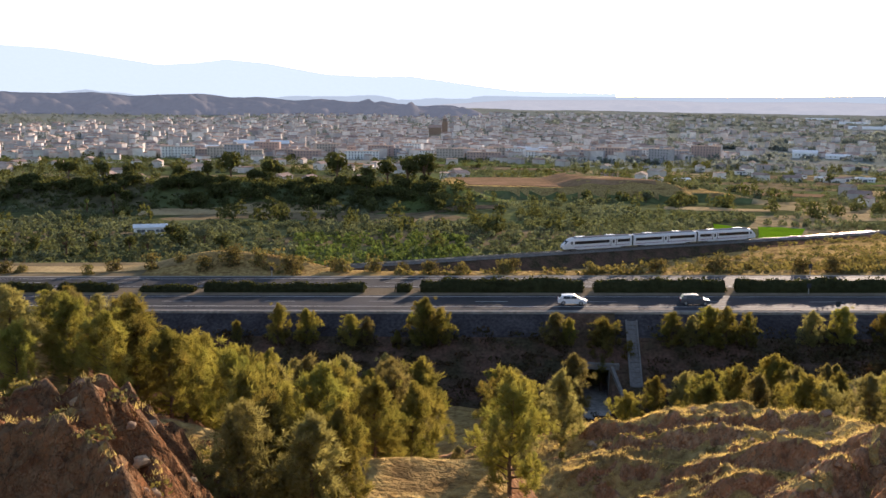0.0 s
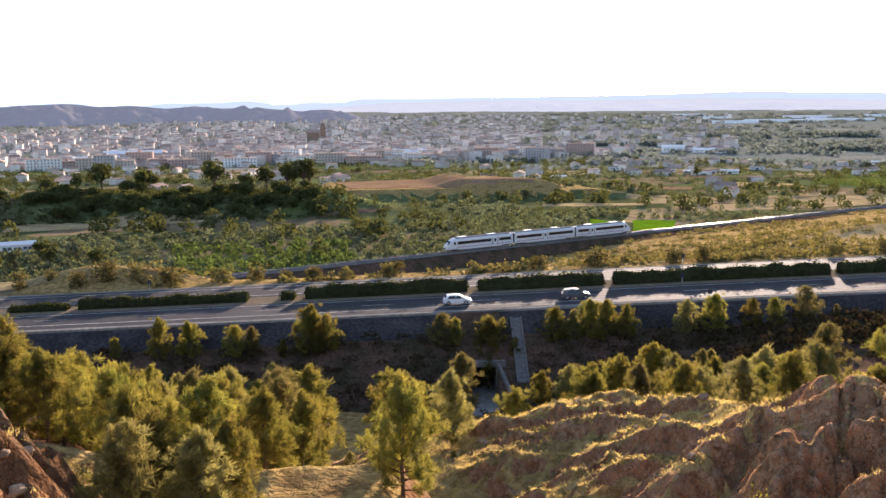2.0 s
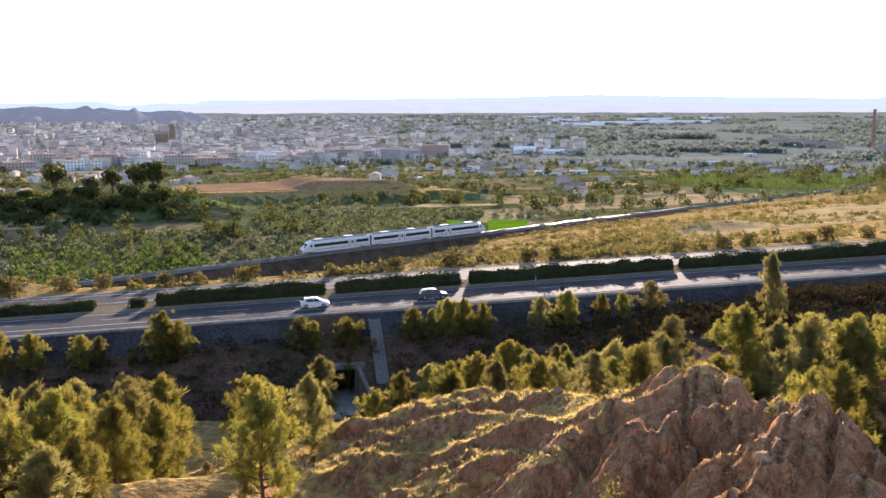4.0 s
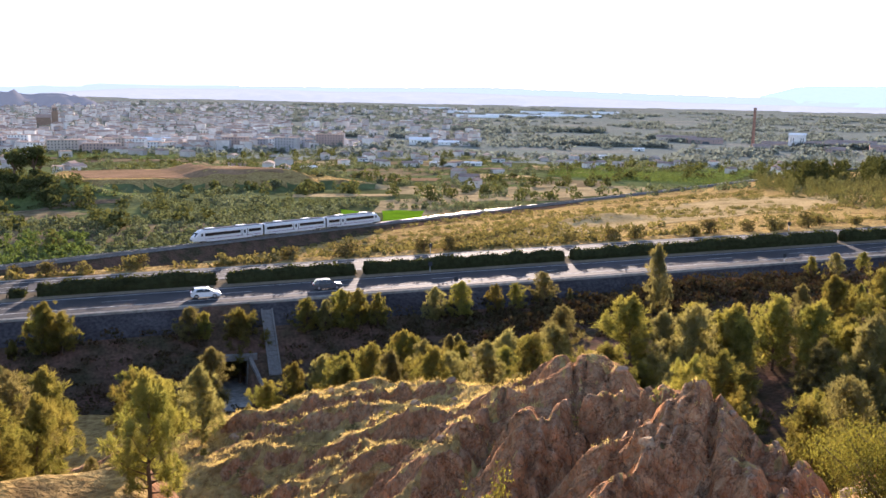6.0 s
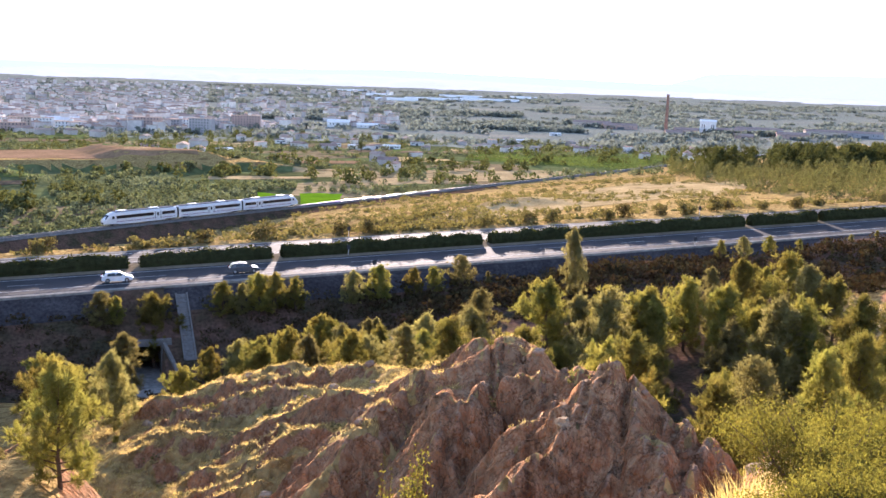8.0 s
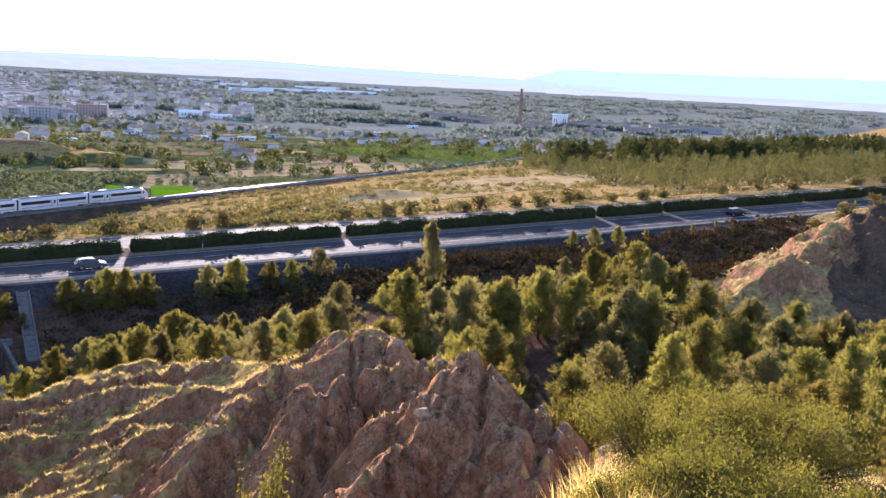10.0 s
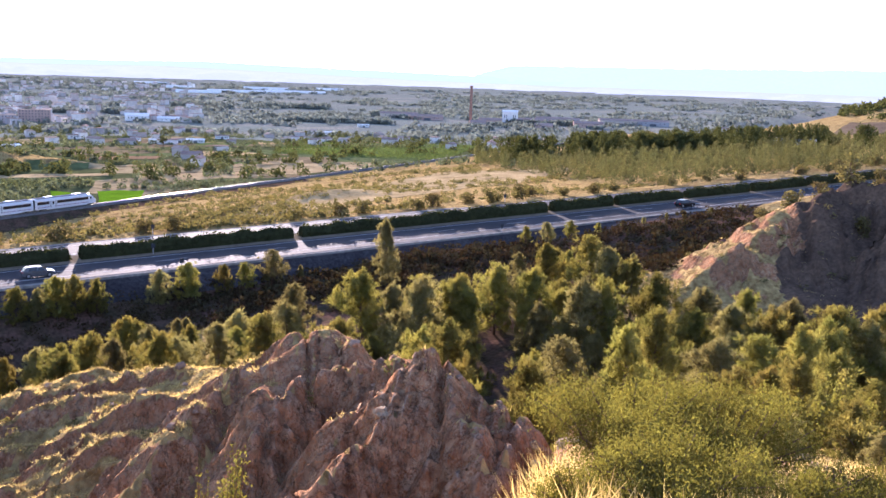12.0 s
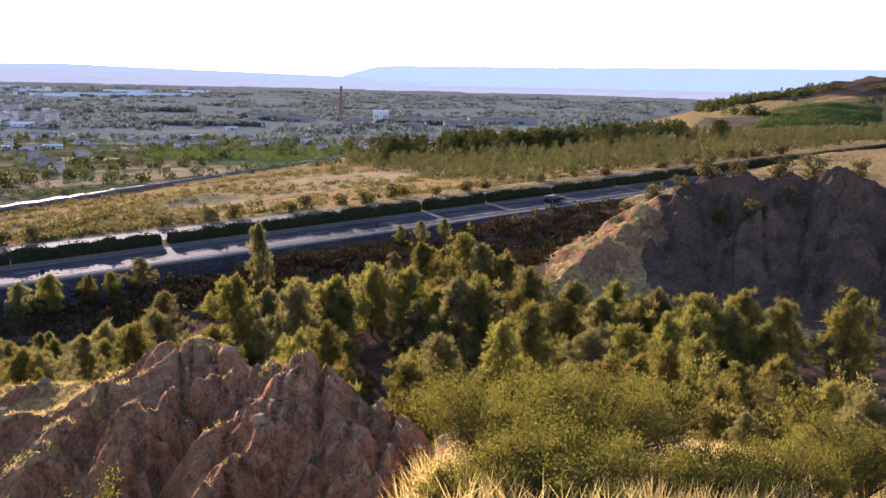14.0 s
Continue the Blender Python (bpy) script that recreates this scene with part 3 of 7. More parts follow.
def field_material(name="valley_plots", grey=0.0):
    """A patchwork of small dry, green and ploughed plots; grey mixes distance haze into them."""
    m = bpy.data.materials.new(name)
    m.use_nodes = True
    n, l = m.node_tree.nodes, m.node_tree.links
    b = n["Principled BSDF"]
    b.inputs["Roughness"].default_value, b.inputs["Specular IOR Level"].default_value = 0.95, 0.0
    geo = n.new("ShaderNodeNewGeometry")
    mp = n.new("ShaderNodeMapping")
    mp.inputs["Scale"].default_value, mp.inputs["Rotation"].default_value = (1 / 85, 1 / 50, 0), (0, 0, 0.25)
    l.new(geo.outputs["Position"], mp.inputs["Vector"])
    vo = n.new("ShaderNodeTexVoronoi")
    vo.voronoi_dimensions, vo.distance = "2D", "CHEBYCHEV"
    vo.inputs["Scale"].default_value = 1.0
    l.new(mp.outputs[0], vo.inputs["Vector"])
    sep = n.new("ShaderNodeSeparateColor")
    l.new(vo.outputs["Color"], sep.inputs[0])
    r = n.new("ShaderNodeValToRGB")
    r.color_ramp.interpolation = "CONSTANT"
    plots = [(0.0, (0.09, 0.10, 0.045)), (0.3, (0.22, 0.17, 0.10)), (0.42, (0.115, 0.13, 0.062)), (0.62, (0.14, 0.125, 0.07)), (0.74, (0.12, 0.14, 0.06)), (0.9, (0.32, 0.25, 0.14))]
    # distance haze is mixed into the plot colours by the share grey
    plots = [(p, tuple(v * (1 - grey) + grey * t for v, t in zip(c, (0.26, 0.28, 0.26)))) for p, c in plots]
    r.color_ramp.elements.remove(r.color_ramp.elements[1])
    r.color_ramp.elements[0].position, r.color_ramp.elements[0].color = 0.0, (*plots[0][1], 1)
    for p, c in plots[1:]:
        r.color_ramp.elements.new(p).color = (*c, 1)
    l.new(sep.outputs[0], r.inputs[0])
    nz = n.new("ShaderNodeTexNoise")
    nz.inputs["Scale"].default_value, nz.inputs["Detail"].default_value = 0.2, 7
    l.new(geo.outputs["Position"], nz.inputs["Vector"])
    rg = n.new("ShaderNodeMapRange")
    rg.inputs[1].default_value, rg.inputs[2].default_value, rg.inputs[3].default_value, rg.inputs[4].default_value = 0.3, 0.7, 0.65, 1.3
    l.new(nz.outputs[0], rg.inputs[0])
    hs = n.new("ShaderNodeHueSaturation")
    l.new(r.outputs[0], hs.inputs["Color"])
    l.new(rg.outputs[0], hs.inputs["Value"])
    l.new(hs.outputs[0], b.inputs["Base Color"])
    return m


M["valley"] = field_material()
# far plots and far scrub carry haze in paler, greyer base colours
M["far_plain"] = field_material("haze_greyed_plots", 0.7)
M["far_scrub"] = mat("haze_toned_scrub_leaves", (0.20, 0.215, 0.185), 0.9, 0.2, 60.0, per="island", fine=12, translucent=(1.3, 1.35, 1.25, 0.25))
for m in (M["hillside"], M["bank"], M["valley"], M["shaded_bank_soil"], M["shaded_grey_clay"], M["far_plain"], M["shaded_rock"]):
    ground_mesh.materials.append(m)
cu = 0.25 * (U[:-1, :-1] + U[1:, :-1] + U[:-1, 1:] + U[1:, 1:])
cs = 0.25 * (S[:-1, :-1] + S[1:, :-1] + S[:-1, 1:] + S[1:, 1:])
cx, cy = xy(cs, cu)
cq, cv = rail_sv(cx, cy)
cr, ca = np.hypot(cx, cy), np.degrees(np.arctan2(-cx, cy))
cz4 = 0.25 * (GZ[:-1, :-1] + GZ[1:, :-1] + GZ[:-1, 1:] + GZ[1:, 1:])
# slots 1 and 3 lay the shade-darkened soil on banks and wood floor
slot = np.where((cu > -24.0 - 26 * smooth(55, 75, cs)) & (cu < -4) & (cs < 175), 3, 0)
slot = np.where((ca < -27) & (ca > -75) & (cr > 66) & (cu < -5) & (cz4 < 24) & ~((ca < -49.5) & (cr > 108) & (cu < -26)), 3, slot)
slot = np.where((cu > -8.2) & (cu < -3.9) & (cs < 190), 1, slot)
slot = np.where((cv > -12) & (cv < 0) & (cs < 190) & (cu > 25), 3, slot)
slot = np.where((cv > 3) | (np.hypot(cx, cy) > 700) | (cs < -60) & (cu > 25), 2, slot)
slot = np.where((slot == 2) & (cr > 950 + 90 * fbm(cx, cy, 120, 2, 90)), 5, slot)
# slot 4 paints the shaded hill face darker than its sunlit flank
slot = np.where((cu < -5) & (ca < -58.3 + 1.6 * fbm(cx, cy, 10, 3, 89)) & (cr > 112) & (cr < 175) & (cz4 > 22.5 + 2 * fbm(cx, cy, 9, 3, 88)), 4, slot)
# slot 6 gives the left rocks the shade-darkened copy
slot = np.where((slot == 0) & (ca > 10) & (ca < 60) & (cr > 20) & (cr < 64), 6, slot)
slot = np.where((cx > 560) & (cy < 620) & (cr < 1500) & (cu > 60), 0, slot)
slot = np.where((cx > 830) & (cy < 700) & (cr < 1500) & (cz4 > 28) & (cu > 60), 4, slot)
slot = np.where((cx > -15) & (cx < 210) & (cy > 505) & (cy < 700) & (cz4 > -1.5), 0, slot)
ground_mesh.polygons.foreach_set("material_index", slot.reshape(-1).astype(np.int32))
ground = tagged(new("ground", ground_mesh), "eroded ochre hillside with dry grass above a wide valley", "ground", kind="structure")


# ---- motorway ----
def ribbon(name, s0, s1, u0, u1, top, thick, material, step=6.0, parent=None, label=""):
    """A slab that follows the motorway's grade."""
    ss = np.linspace(s0, s1, max(2, int((s1 - s0) / step) + 1))
    verts, faces = [], []
    for s_ in ss:
        z = road_z(s_) + top
        for u_, dz in ((u0, 0), (u1, 0), (u1, -thick), (u0, -thick)):
            x_, y_ = xy(s_, u_)
            verts.append((x_, y_, z + dz))
    for i in range(len(ss) - 1):
        a, b = 4 * i, 4 * i + 4
        for k in range(4):
            k2 = (k + 1) % 4
            faces.append((a + k, a + k2, b + k2, b + k))
    faces += [(3, 2, 1, 0), (len(verts) - 4, len(verts) - 3, len(verts) - 2, len(verts) - 1)]
    ob = piece(name, verts, faces, material, parent, label)
    return ob


S0, S1 = -420.0, 620.0
for nm, a, b in (("road_near", -3.2, 7.6), ("road_far", 14.0, 24.2)):
    tagged(ribbon(nm, S0, S1, a, b, 0.0, 0.3, M["asphalt"]), "worn grey asphalt motorway carriageway with painted edge lines", "road", kind="structure")
for nm, a, b in (("verge_near", -4.4, -3.2), ("verge_far", 24.2, 25.4)):
    tagged(ribbon(nm, S0, S1, a, b, -0.03, 0.4, M["gravel"]), "pale gravel verge beside the motorway", "verge", kind="structure")
tagged(ribbon("median_strip", S0, S1, 7.6, 14.0, -0.03, 0.3, M["soil"]), "dry soil strip between the two carriageways", "median", kind="structure")
for nm, u_ in (("edge_line", -0.9), ("edge_line", 6.5), ("edge_line", 15.1), ("edge_line", 22.4)):
    tagged(ribbon(nm, S0, S1, u_, u_ + 0.15, 0.006, 0.004, M["white_line"]), "white painted edge line on the asphalt", "road marking", kind="structure")
for lane in (2.75, 18.8):
    verts, faces = [], []
    for s_ in np.arange(S0, S1, 17.0):
        for du, ds in ((0, 0), (0.12, 0), (0.12, 5.0), (0, 5.0)):
            x_, y_ = xy(s_ + ds, lane + du)
            verts.append((x_, y_, road_z(s_ + ds) + 0.008))
        k = len(verts) - 4
        faces.append((k, k + 3, k + 2, k + 1)[::-1])
    tagged(piece("lane_line", verts, faces, M["white_line"]), "white dashed lane line painted on the asphalt", "road marking", kind="structure")

ROAD_DIR = Vector((EX, EY, GRADE)).normalized()
ROAD_ROT = Matrix(((EX, -EY, 0), (EY, EX, 0), (GRADE, 0, 1))).to_4x4()


def guardrail(u_, s0, s1, facing):
    """W-profile steel barrier on posts."""
    x_, y_ = xy(s0, u_)
    top = tagged(new("guardrail"), "galvanised steel guardrail on posts along the motorway", "guardrail", "motorway guardrails")
    top.matrix_world = Matrix.Translation((x_, y_, road_z(s0))) @ ROAD_ROT
    prof = [(0.0, 0.45), (0.06, 0.49), (0.06, 0.55), (0.0, 0.60), (0.06, 0.65), (0.06, 0.71), (0.0, 0.75), (-0.02, 0.75), (-0.02, 0.45)]
    ln = s1 - s0
    verts = [(0, facing * p, q) for p, q in prof] + [(ln, facing * p, q) for p, q in prof]
    m = len(prof)
    piece("rail_beam", verts, [(i, (i + 1) % m, m + (i + 1) % m, m + i) for i in range(m)] + [tuple(range(m)), tuple(range(2 * m - 1, m - 1, -1))], M["galvanised"], top)
    bm = box(bmesh.new(), -0.05, 0.05, -0.06, 0.06, -0.3, 0.72)
    post = part("post", bm, M["galvanised"], top)
    post.location = (2, -facing * 0.08, 0)
    for s_ in np.arange(6, ln, 4.0):
        p = new("post", post.data)
        p.parent = top
        p.location = (s_, -facing * 0.08, 0)


guardrail(-3.6, -180, 420, 1)
guardrail(8.4, -180, 420, -1)
guardrail(24.5, -180, 420, -1)


# ---- foliage helpers ----
def leaf_quads(centres, size, rng, flat=0.0, tri=False, aspect=0.6, grow_dir=None):
    """Small randomly turned leaves round the given centres: vertices and faces."""
    n = len(centres)
    a = rng.normal(size=(n, 3))
    if grow_dir is not None:
        a = a * 0.55 + grow_dir
    a /= np.linalg.norm(a, axis=1, keepdims=True)
    b = rng.normal(size=(n, 3))
    b[:, 2] *= 1 - flat
    b -= (b * a).sum(1, keepdims=True) * a
    b /= np.linalg.norm(b, axis=1, keepdims=True) + 1e-9
    sz = np.asarray(size).reshape(-1, 1) * rng.uniform(0.7, 1.3, (n, 1))
    if tri:
        v = np.stack([centres - b * sz * aspect * 0.5, centres + b * sz * aspect * 0.5, centres + a * sz], 1)
    else:
        v = np.stack([centres - a * sz * 0.5, centres + b * sz * aspect * 0.5, centres + a * sz * 0.5, centres - b * sz * aspect * 0.5], 1)
    k = v.shape[1]
    return v.reshape(-1, 3), np.arange(n * k).reshape(n, k)


def mesh_np(name, verts, faces, material):
    """Fast mesh from arrays of equal-sided faces."""
    me = bpy.data.meshes.new(name)
    nf, k = faces.shape
    me.vertices.add(len(verts))
    me.vertices.foreach_set("co", np.ascontiguousarray(verts, np.float32).ravel())
    me.loops.add(nf * k)
    me.loops.foreach_set("vertex_index", faces.astype(np.int32).ravel())
    me.polygons.add(nf)
    me.polygons.foreach_set("loop_start", np.arange(0, nf * k, k, dtype=np.int32))
    me.update(calc_edges=True)
    me.validate()
    me.materials.append(material)
    return me


def tube(points, radii, sides=6):
    """A tapered round branch through the points."""
    verts, faces = [], []
    pts = [Vector(p) for p in points]
    for i, (p, r) in enumerate(zip(pts, radii)):
        d = (pts[min(i + 1, len(pts) - 1)] - pts[max(i - 1, 0)]).normalized()
        q = d.to_track_quat("Z", "Y")
        for k in range(sides):
            a = 2 * math.pi * k / sides
            verts.append(p + q @ Vector((math.cos(a) * r, math.sin(a) * r, 0)))
    for i in range(len(pts) - 1):
        for k in range(sides):
            k2 = (k + 1) % sides
            faces.append((i * sides + k, i * sides + k2, (i + 1) * sides + k2, (i + 1) * sides + k))
    return [tuple(v) for v in verts], faces


def join(lists):
    verts, faces = [], []
    for v, f in lists:
        o = len(verts)
        verts += v
        faces += [tuple(i + o for i in face) for face in f]
    return verts, faces


# ---- median hedge ----
def hedge(s0, s1, seed, high=2.45):
    rng = np.random.default_rng(seed)
    n = int((s1 - s0) * 70)
    s_ = rng.uniform(s0, s1, n)
    h = high * (1 + 0.16 * vnoise(s_ / 2.3, s_ * 0 + seed, 3) + 0.10 * vnoise(s_ / 0.8, s_ * 0, 4))
    h = h * np.minimum(1, 0.45 + 0.55 * np.minimum(s_ - s0, s1 - s_) / 0.8)
    ang = rng.uniform(0, math.pi, n)
    rad = np.sqrt(rng.uniform(0.45, 1, n))
    u_ = 11.0 + 1.25 * np.cos(ang) * rad
    z = 0.05 + (h - 0.1) * np.abs(np.sin(ang)) ** 0.55 * rad
    low = rng.random(n) < 0.35
    z = np.where(low, rng.uniform(0.05, 1.2, n), z)
    x_, y_ = xy(s_, u_)
    v, f = leaf_quads(np.stack([x_, y_, road_z(s_) + z], 1), 0.38, rng, aspect=0.7)
    ob = tagged(new("hedge"), "clipped dark green oleander hedge in the motorway median", "hedge", "median hedges")
    leaves = new("foliage", mesh_np("foliage", v, f, M["oleander"]))
    leaves.parent = ob
    stems = []
    for q in np.arange(s0 + 0.4, s1 - 0.3, 1.6):
        a, b = xy(q, 11.0)
        stems.append(tube([(a, b, road_z(q) - 0.1), (a + 0.1, b, road_z(q) + 0.7), (a - 0.1, b + 0.1, road_z(q) + 1.4)], [0.06, 0.05, 0.03], 4))
    piece("branch_frame", *join(stems), M["bark"], ob)
    verts, faces = [], []
    ss = np.linspace(s0 + 0.3, s1 - 0.3, max(3, int((s1 - s0) / 0.8)))
    hh = high * (0.86 + 0.16 * vnoise(ss / 2.3, ss * 0 + seed, 3))
    ring = [(-1.0, 0.0), (-1.1, 0.45), (-0.75, 0.85), (0.0, 1.0), (0.75, 0.85), (1.1, 0.45), (1.0, 0.0)]
    for q, h_ in zip(ss, hh):
        for a, b in ring:
            x0, y0 = xy(q, 11.0 + a)
            verts.append((x0, y0, road_z(q) + b * h_ - 0.05))
    m = len(ring)
    for i in range(len(ss) - 1):
        for k in range(m - 1):
            faces.append((i * m + k, i * m + k + 1, (i + 1) * m + k + 1, (i + 1) * m + k))
    faces += [tuple(range(m - 1, -1, -1)), tuple(range(len(verts) - m, len(verts)))]
    piece("inner_foliage", verts, faces, M["oleander"], ob)


GAPS = [-178, -150, -120, -92, -68.5, -56.5, -42.6, -13.2, -5.5, 23.0, 45.6, 83.5, 141, 159.3, 181, 204, 226, 262, 300, 345, 400]
for i, (a, b) in enumerate(zip(GAPS, GAPS[1:])):
    if (a, b) == (-13.2, -5.5):
        hedge(a + 4.3, b - 0.6, i, 1.5)
    elif (a, b) == (-56.5, -42.6):
        hedge(a + 3.5, b - 0.6, i, 1.1)
    elif b < 0:
        hedge(a + 0.7, b - 0.7, i, 1.7)
    else:
        hedge(a + 0.6, b - 0.6, i, 2.3)


# Chosen pines: azimuth, distance, elevation of the tip, kind, breadth.
KEY_PINES = [(-35.2, 138, -8.2, 2, 0.7)]
# Pines along the embankment top (azimuth, tip elevation) and in the gully (azimuth, distance, tip elevation).
TOP_PINES = [
    (1.1, -12.4), (0.1, -12.7), (-6.9, -12.8), (-7.8, -13.0), (-9.8, -13.1), (-13.9, -12.4), (-15.0, -12.5), (-16.0, -11.9), (-17.0, -11.9), (-18.2, -12.1), (-21.6, -11.7), (-23.3, -11.3),
    (-25.4, -11.4), (-26.6, -11.3), (-28.3, -10.6), (10.0, -12.4), (8.3, -12.7), (5.6, -13.1), (4.6, -13.2), (1.0, -12.1), (21.8, -11.0), (-43.5, -8.7), (-44.8, -8.4), (-46.2, -8.2),
    (-47.8, -8.2), (-49.2, -8.2), (-50.4, -7.9), (-51.7, -7.7), (-52.7, -7.5), (-54.2, -7.3), (-55.8, -7.0),
]
FOOT_PINES = [
    (1.8, 78, -17.4), (3.3, 98, -14.3), (1.2, 99, -14.1), (7.0, 74, -18.2), (10.9, 85, -16.3), (13.2, 72, -18.7), (15.2, 87, -15.9), (6.6, 84, -16.5), (9.8, 94, -14.8),
    (12.0, 96, -14.5), (14.7, 100, -14.0), (7.9, 102, -13.5), (12.9, 101, -13.7), (11.0, 65, -20.5), (8.9, 65, -20.6), (17.1, 104, -12.8), (18.9, 108, -10.7), (21.7, 108, -11.0),
    (24.5, 108, -10.0), (23.8, 108, -11.9), (21.7, 103, -13.1), (24.3, 102, -13.3), (20.5, 100, -13.9), (-7.8, 116, -15.3), (-4.3, 99, -17.8), (-5.6, 87, -19.4), (-1.1, 64, -21.1),
    (-7.6, 74, -21.5), (-8.7, 89, -19.1), (-11.4, 103, -17.3), (-13.1, 110, -16.2), (-14.8, 112, -15.9), (-19.7, 116, -14.4), (-22.7, 116, -14.5), (-24.9, 116, -15.3), (4.9, 67, -20.0),
    (3.2, 88, -15.8), (16.4, 79, -17.3), (5.6, 103, -13.1), (18.2, 108, -12.0), (22.9, 94, -14.9), (-15.0, 116, -15.8), (-20.3, 118, -14.5), (-23.3, 117, -14.5), (-25.6, 112, -15.5),
    (-27.4, 114, -14.3), (-29.4, 112, -12.7), (-33.6, 104, -11.9), (-35.7, 98, -12.7), (-37.3, 104, -12.1), (-39.5, 96, -12.5), (-41.8, 108, -11.2), (-44.1, 100, -11.4), (-46.6, 90, -12.0),
    (-48.2, 92, -11.9), (-51.3, 92, -11.4), (-54.0, 98, -11.9), (-56.6, 100, -11.7), (-59.1, 104, -11.8), (-61.7, 88, -12.3), (-64.0, 92, -11.7), (-48.0, 94, -12.3), (-46.0, 100, -12.4),
    (-43.5, 108, -11.5), (-41.8, 104, -11.3), (-39.7, 96, -12.0), (-37.3, 92, -12.1), (-61.3, 84, -13.0), (-63.8, 88, -12.7), (-66.2, 90, -12.2), (-69.7, 92, -11.2), (-57.7, 92, -13.3),
    (-51.9, 86, -13.6), (-43.3, 128, -10.3), (-45.0, 124, -9.9), (-46.2, 126, -10.0), (-47.4, 128, -10.2), (-48.8, 131, -9.9), (-50.0, 133, -9.9), (-47.4, 116, -9.3), (-44.8, 118, -9.8),
    (-48.6, 112, -9.9), (-50.0, 110, -10.4), (-56.1, 92, -12.7), (-58.2, 90, -12.7),
]


def wooded(az, r, s, u):
    """Where the pine wood stands on the near side of the motorway."""
    if u > -8.0:
        return False
    if 13 < az and r < 62 or az > 27:
        return False
    if -1 < r - 40 < 25 and az > 14:
        return False
    if -6.5 < az < 2.0 and r < 118 and abs(az + 0.6 + (r - 75) * 0.03) < 2.6:
        return False
    if -12.5 < az < -8.2 and r > 104:
        return False
    if -45 < az < -8.0:
        lim = np.interp(-az, [8, 13.5, 22, 29, 31.5, 37.6, 45], [104, 96, 86, 72, 68, 56, 52])
        if r < lim:
            return False
    if az < -45 and r < 62:
        return False
    if az < -51 and r > (150 if az > -53.5 else 118):
        return False
    if az < -58 and r < 75:
        return False
    return r > 55


# ---- pines ----
def pine_shape(seed, h, spread, limbs, per, needle, thin):
    """Aleppo pine: crooked trunk, rising limbs, and puffs of needles that point outwards. Returns wood and needle arrays."""
    rng = np.random.default_rng(seed)
    lean = rng.normal(0, 0.03 * h, 2)
    tz = np.linspace(0, h * 0.93, 8)
    tx = [(lean[0] * (z / h) ** 1.5 + 0.06 * math.sin(z * 1.1 + seed), lean[1] * (z / h) ** 1.5 + 0.06 * math.cos(z * 0.9 + seed), z) for z in tz]
    tx[0] = (tx[0][0], tx[0][1], -0.5)
    wood = [tube(tx, [0.02 * h * (1 - 0.93 * z / h) + 0.012 for z in tz], 7)]
    puffs = []
    lop = rng.uniform(0, 6.28)
    for i in range(limbs):
        f = 0.06 + 0.87 * (i + rng.uniform(0, 0.9)) / limbs
        base = np.array([np.interp(f * h, tz, [p[0] for p in tx]), np.interp(f * h, tz, [p[1] for p in tx]), f * h])
        a = i * 2.4 + rng.uniform(-0.6, 0.6)
        full = 0.70 + 0.30 * f / 0.26 if f < 0.26 else (1 - (f - 0.26) / 0.78) ** 1.05
        ln = spread * h * full * rng.uniform(0.66, 1.2) * (1 + 0.16 * math.cos(a - lop))
        rise = 0.18 + 1.35 * f + rng.uniform(-0.15, 0.3)
        out = np.array([math.cos(a), math.sin(a), 0.0])
        end = base + out * ln + np.array([0, 0, ln * rise])
        mid = base + out * ln * 0.5 + np.array([0, 0, ln * rise * 0.38])
        for q in range(3):
            puffs.append((end + np.array([0, 0, 0.036 * h * (q + 0.5)]) - out * 0.02 * h, h * 0.034 * (1.2 - 0.3 * q), np.array((0, 0, 1.6))))
        wood.append(tube([base, mid, end], [0.008 * h * (1 - f) + 0.02, 0.025, 0.01], 3))
        k = 2 + int(round(ln / (0.065 * h)))
        for t in np.linspace(0.35, 1.0, k):
            c = base * (1 - t) ** 2 + 2 * mid * t * (1 - t) + end * t * t
            side = rng.normal(0, 0.05 * h * t, 3) * (1, 1, 0.6)
            puffs.append((c + side, h * 0.046 * rng.uniform(0.7, 1.3), out * (0.25 + 0.5 * t) + np.array((0, 0, 0.35))))
    for z in np.linspace(0.80, 1.03, 8):
        puffs.append((np.array([tx[-1][0], tx[-1][1], h * (z - 0.05)]) + rng.normal(0, 0.012 * h, 3), h * 0.05 * (1.6 - 0.95 * z), np.array([0, 0, 0.7])))
    c = np.array([q[0] for q in puffs])
    r = np.array([q[1] for q in puffs])
    o = np.array([q[2] for q in puffs])
    d = rng.normal(size=(len(c), per, 3))
    d /= np.linalg.norm(d, axis=2, keepdims=True)
    d = d + o[:, None, :] * 0.5 + np.array((0, 0, 0.42))
    start = c[:, None, :] + d * r[:, None, None] * rng.uniform(0.15, 0.75, (len(c), per, 1))
    v, f = leaf_quads(start.reshape(-1, 3), np.repeat(r * needle, per), rng, tri=True, aspect=thin, grow_dir=d.reshape(-1, 3) * 1.3)
    return wood, v, f


def pine_template(seed, h, spread, material):
    wood, v, f = pine_shape(seed, h, spread, 44, 60, 1.0, 0.15)
    top = tagged(new("pine_tree"), "olive-green Aleppo pine with a ragged bushy crown", "tree", "pines")
    wv, wf = join(wood)
    piece("trunk", wv, wf, M["bark"], top)
    cr = new("crown", mesh_np("crown", v, f, material))
    cr.parent = top
    return top


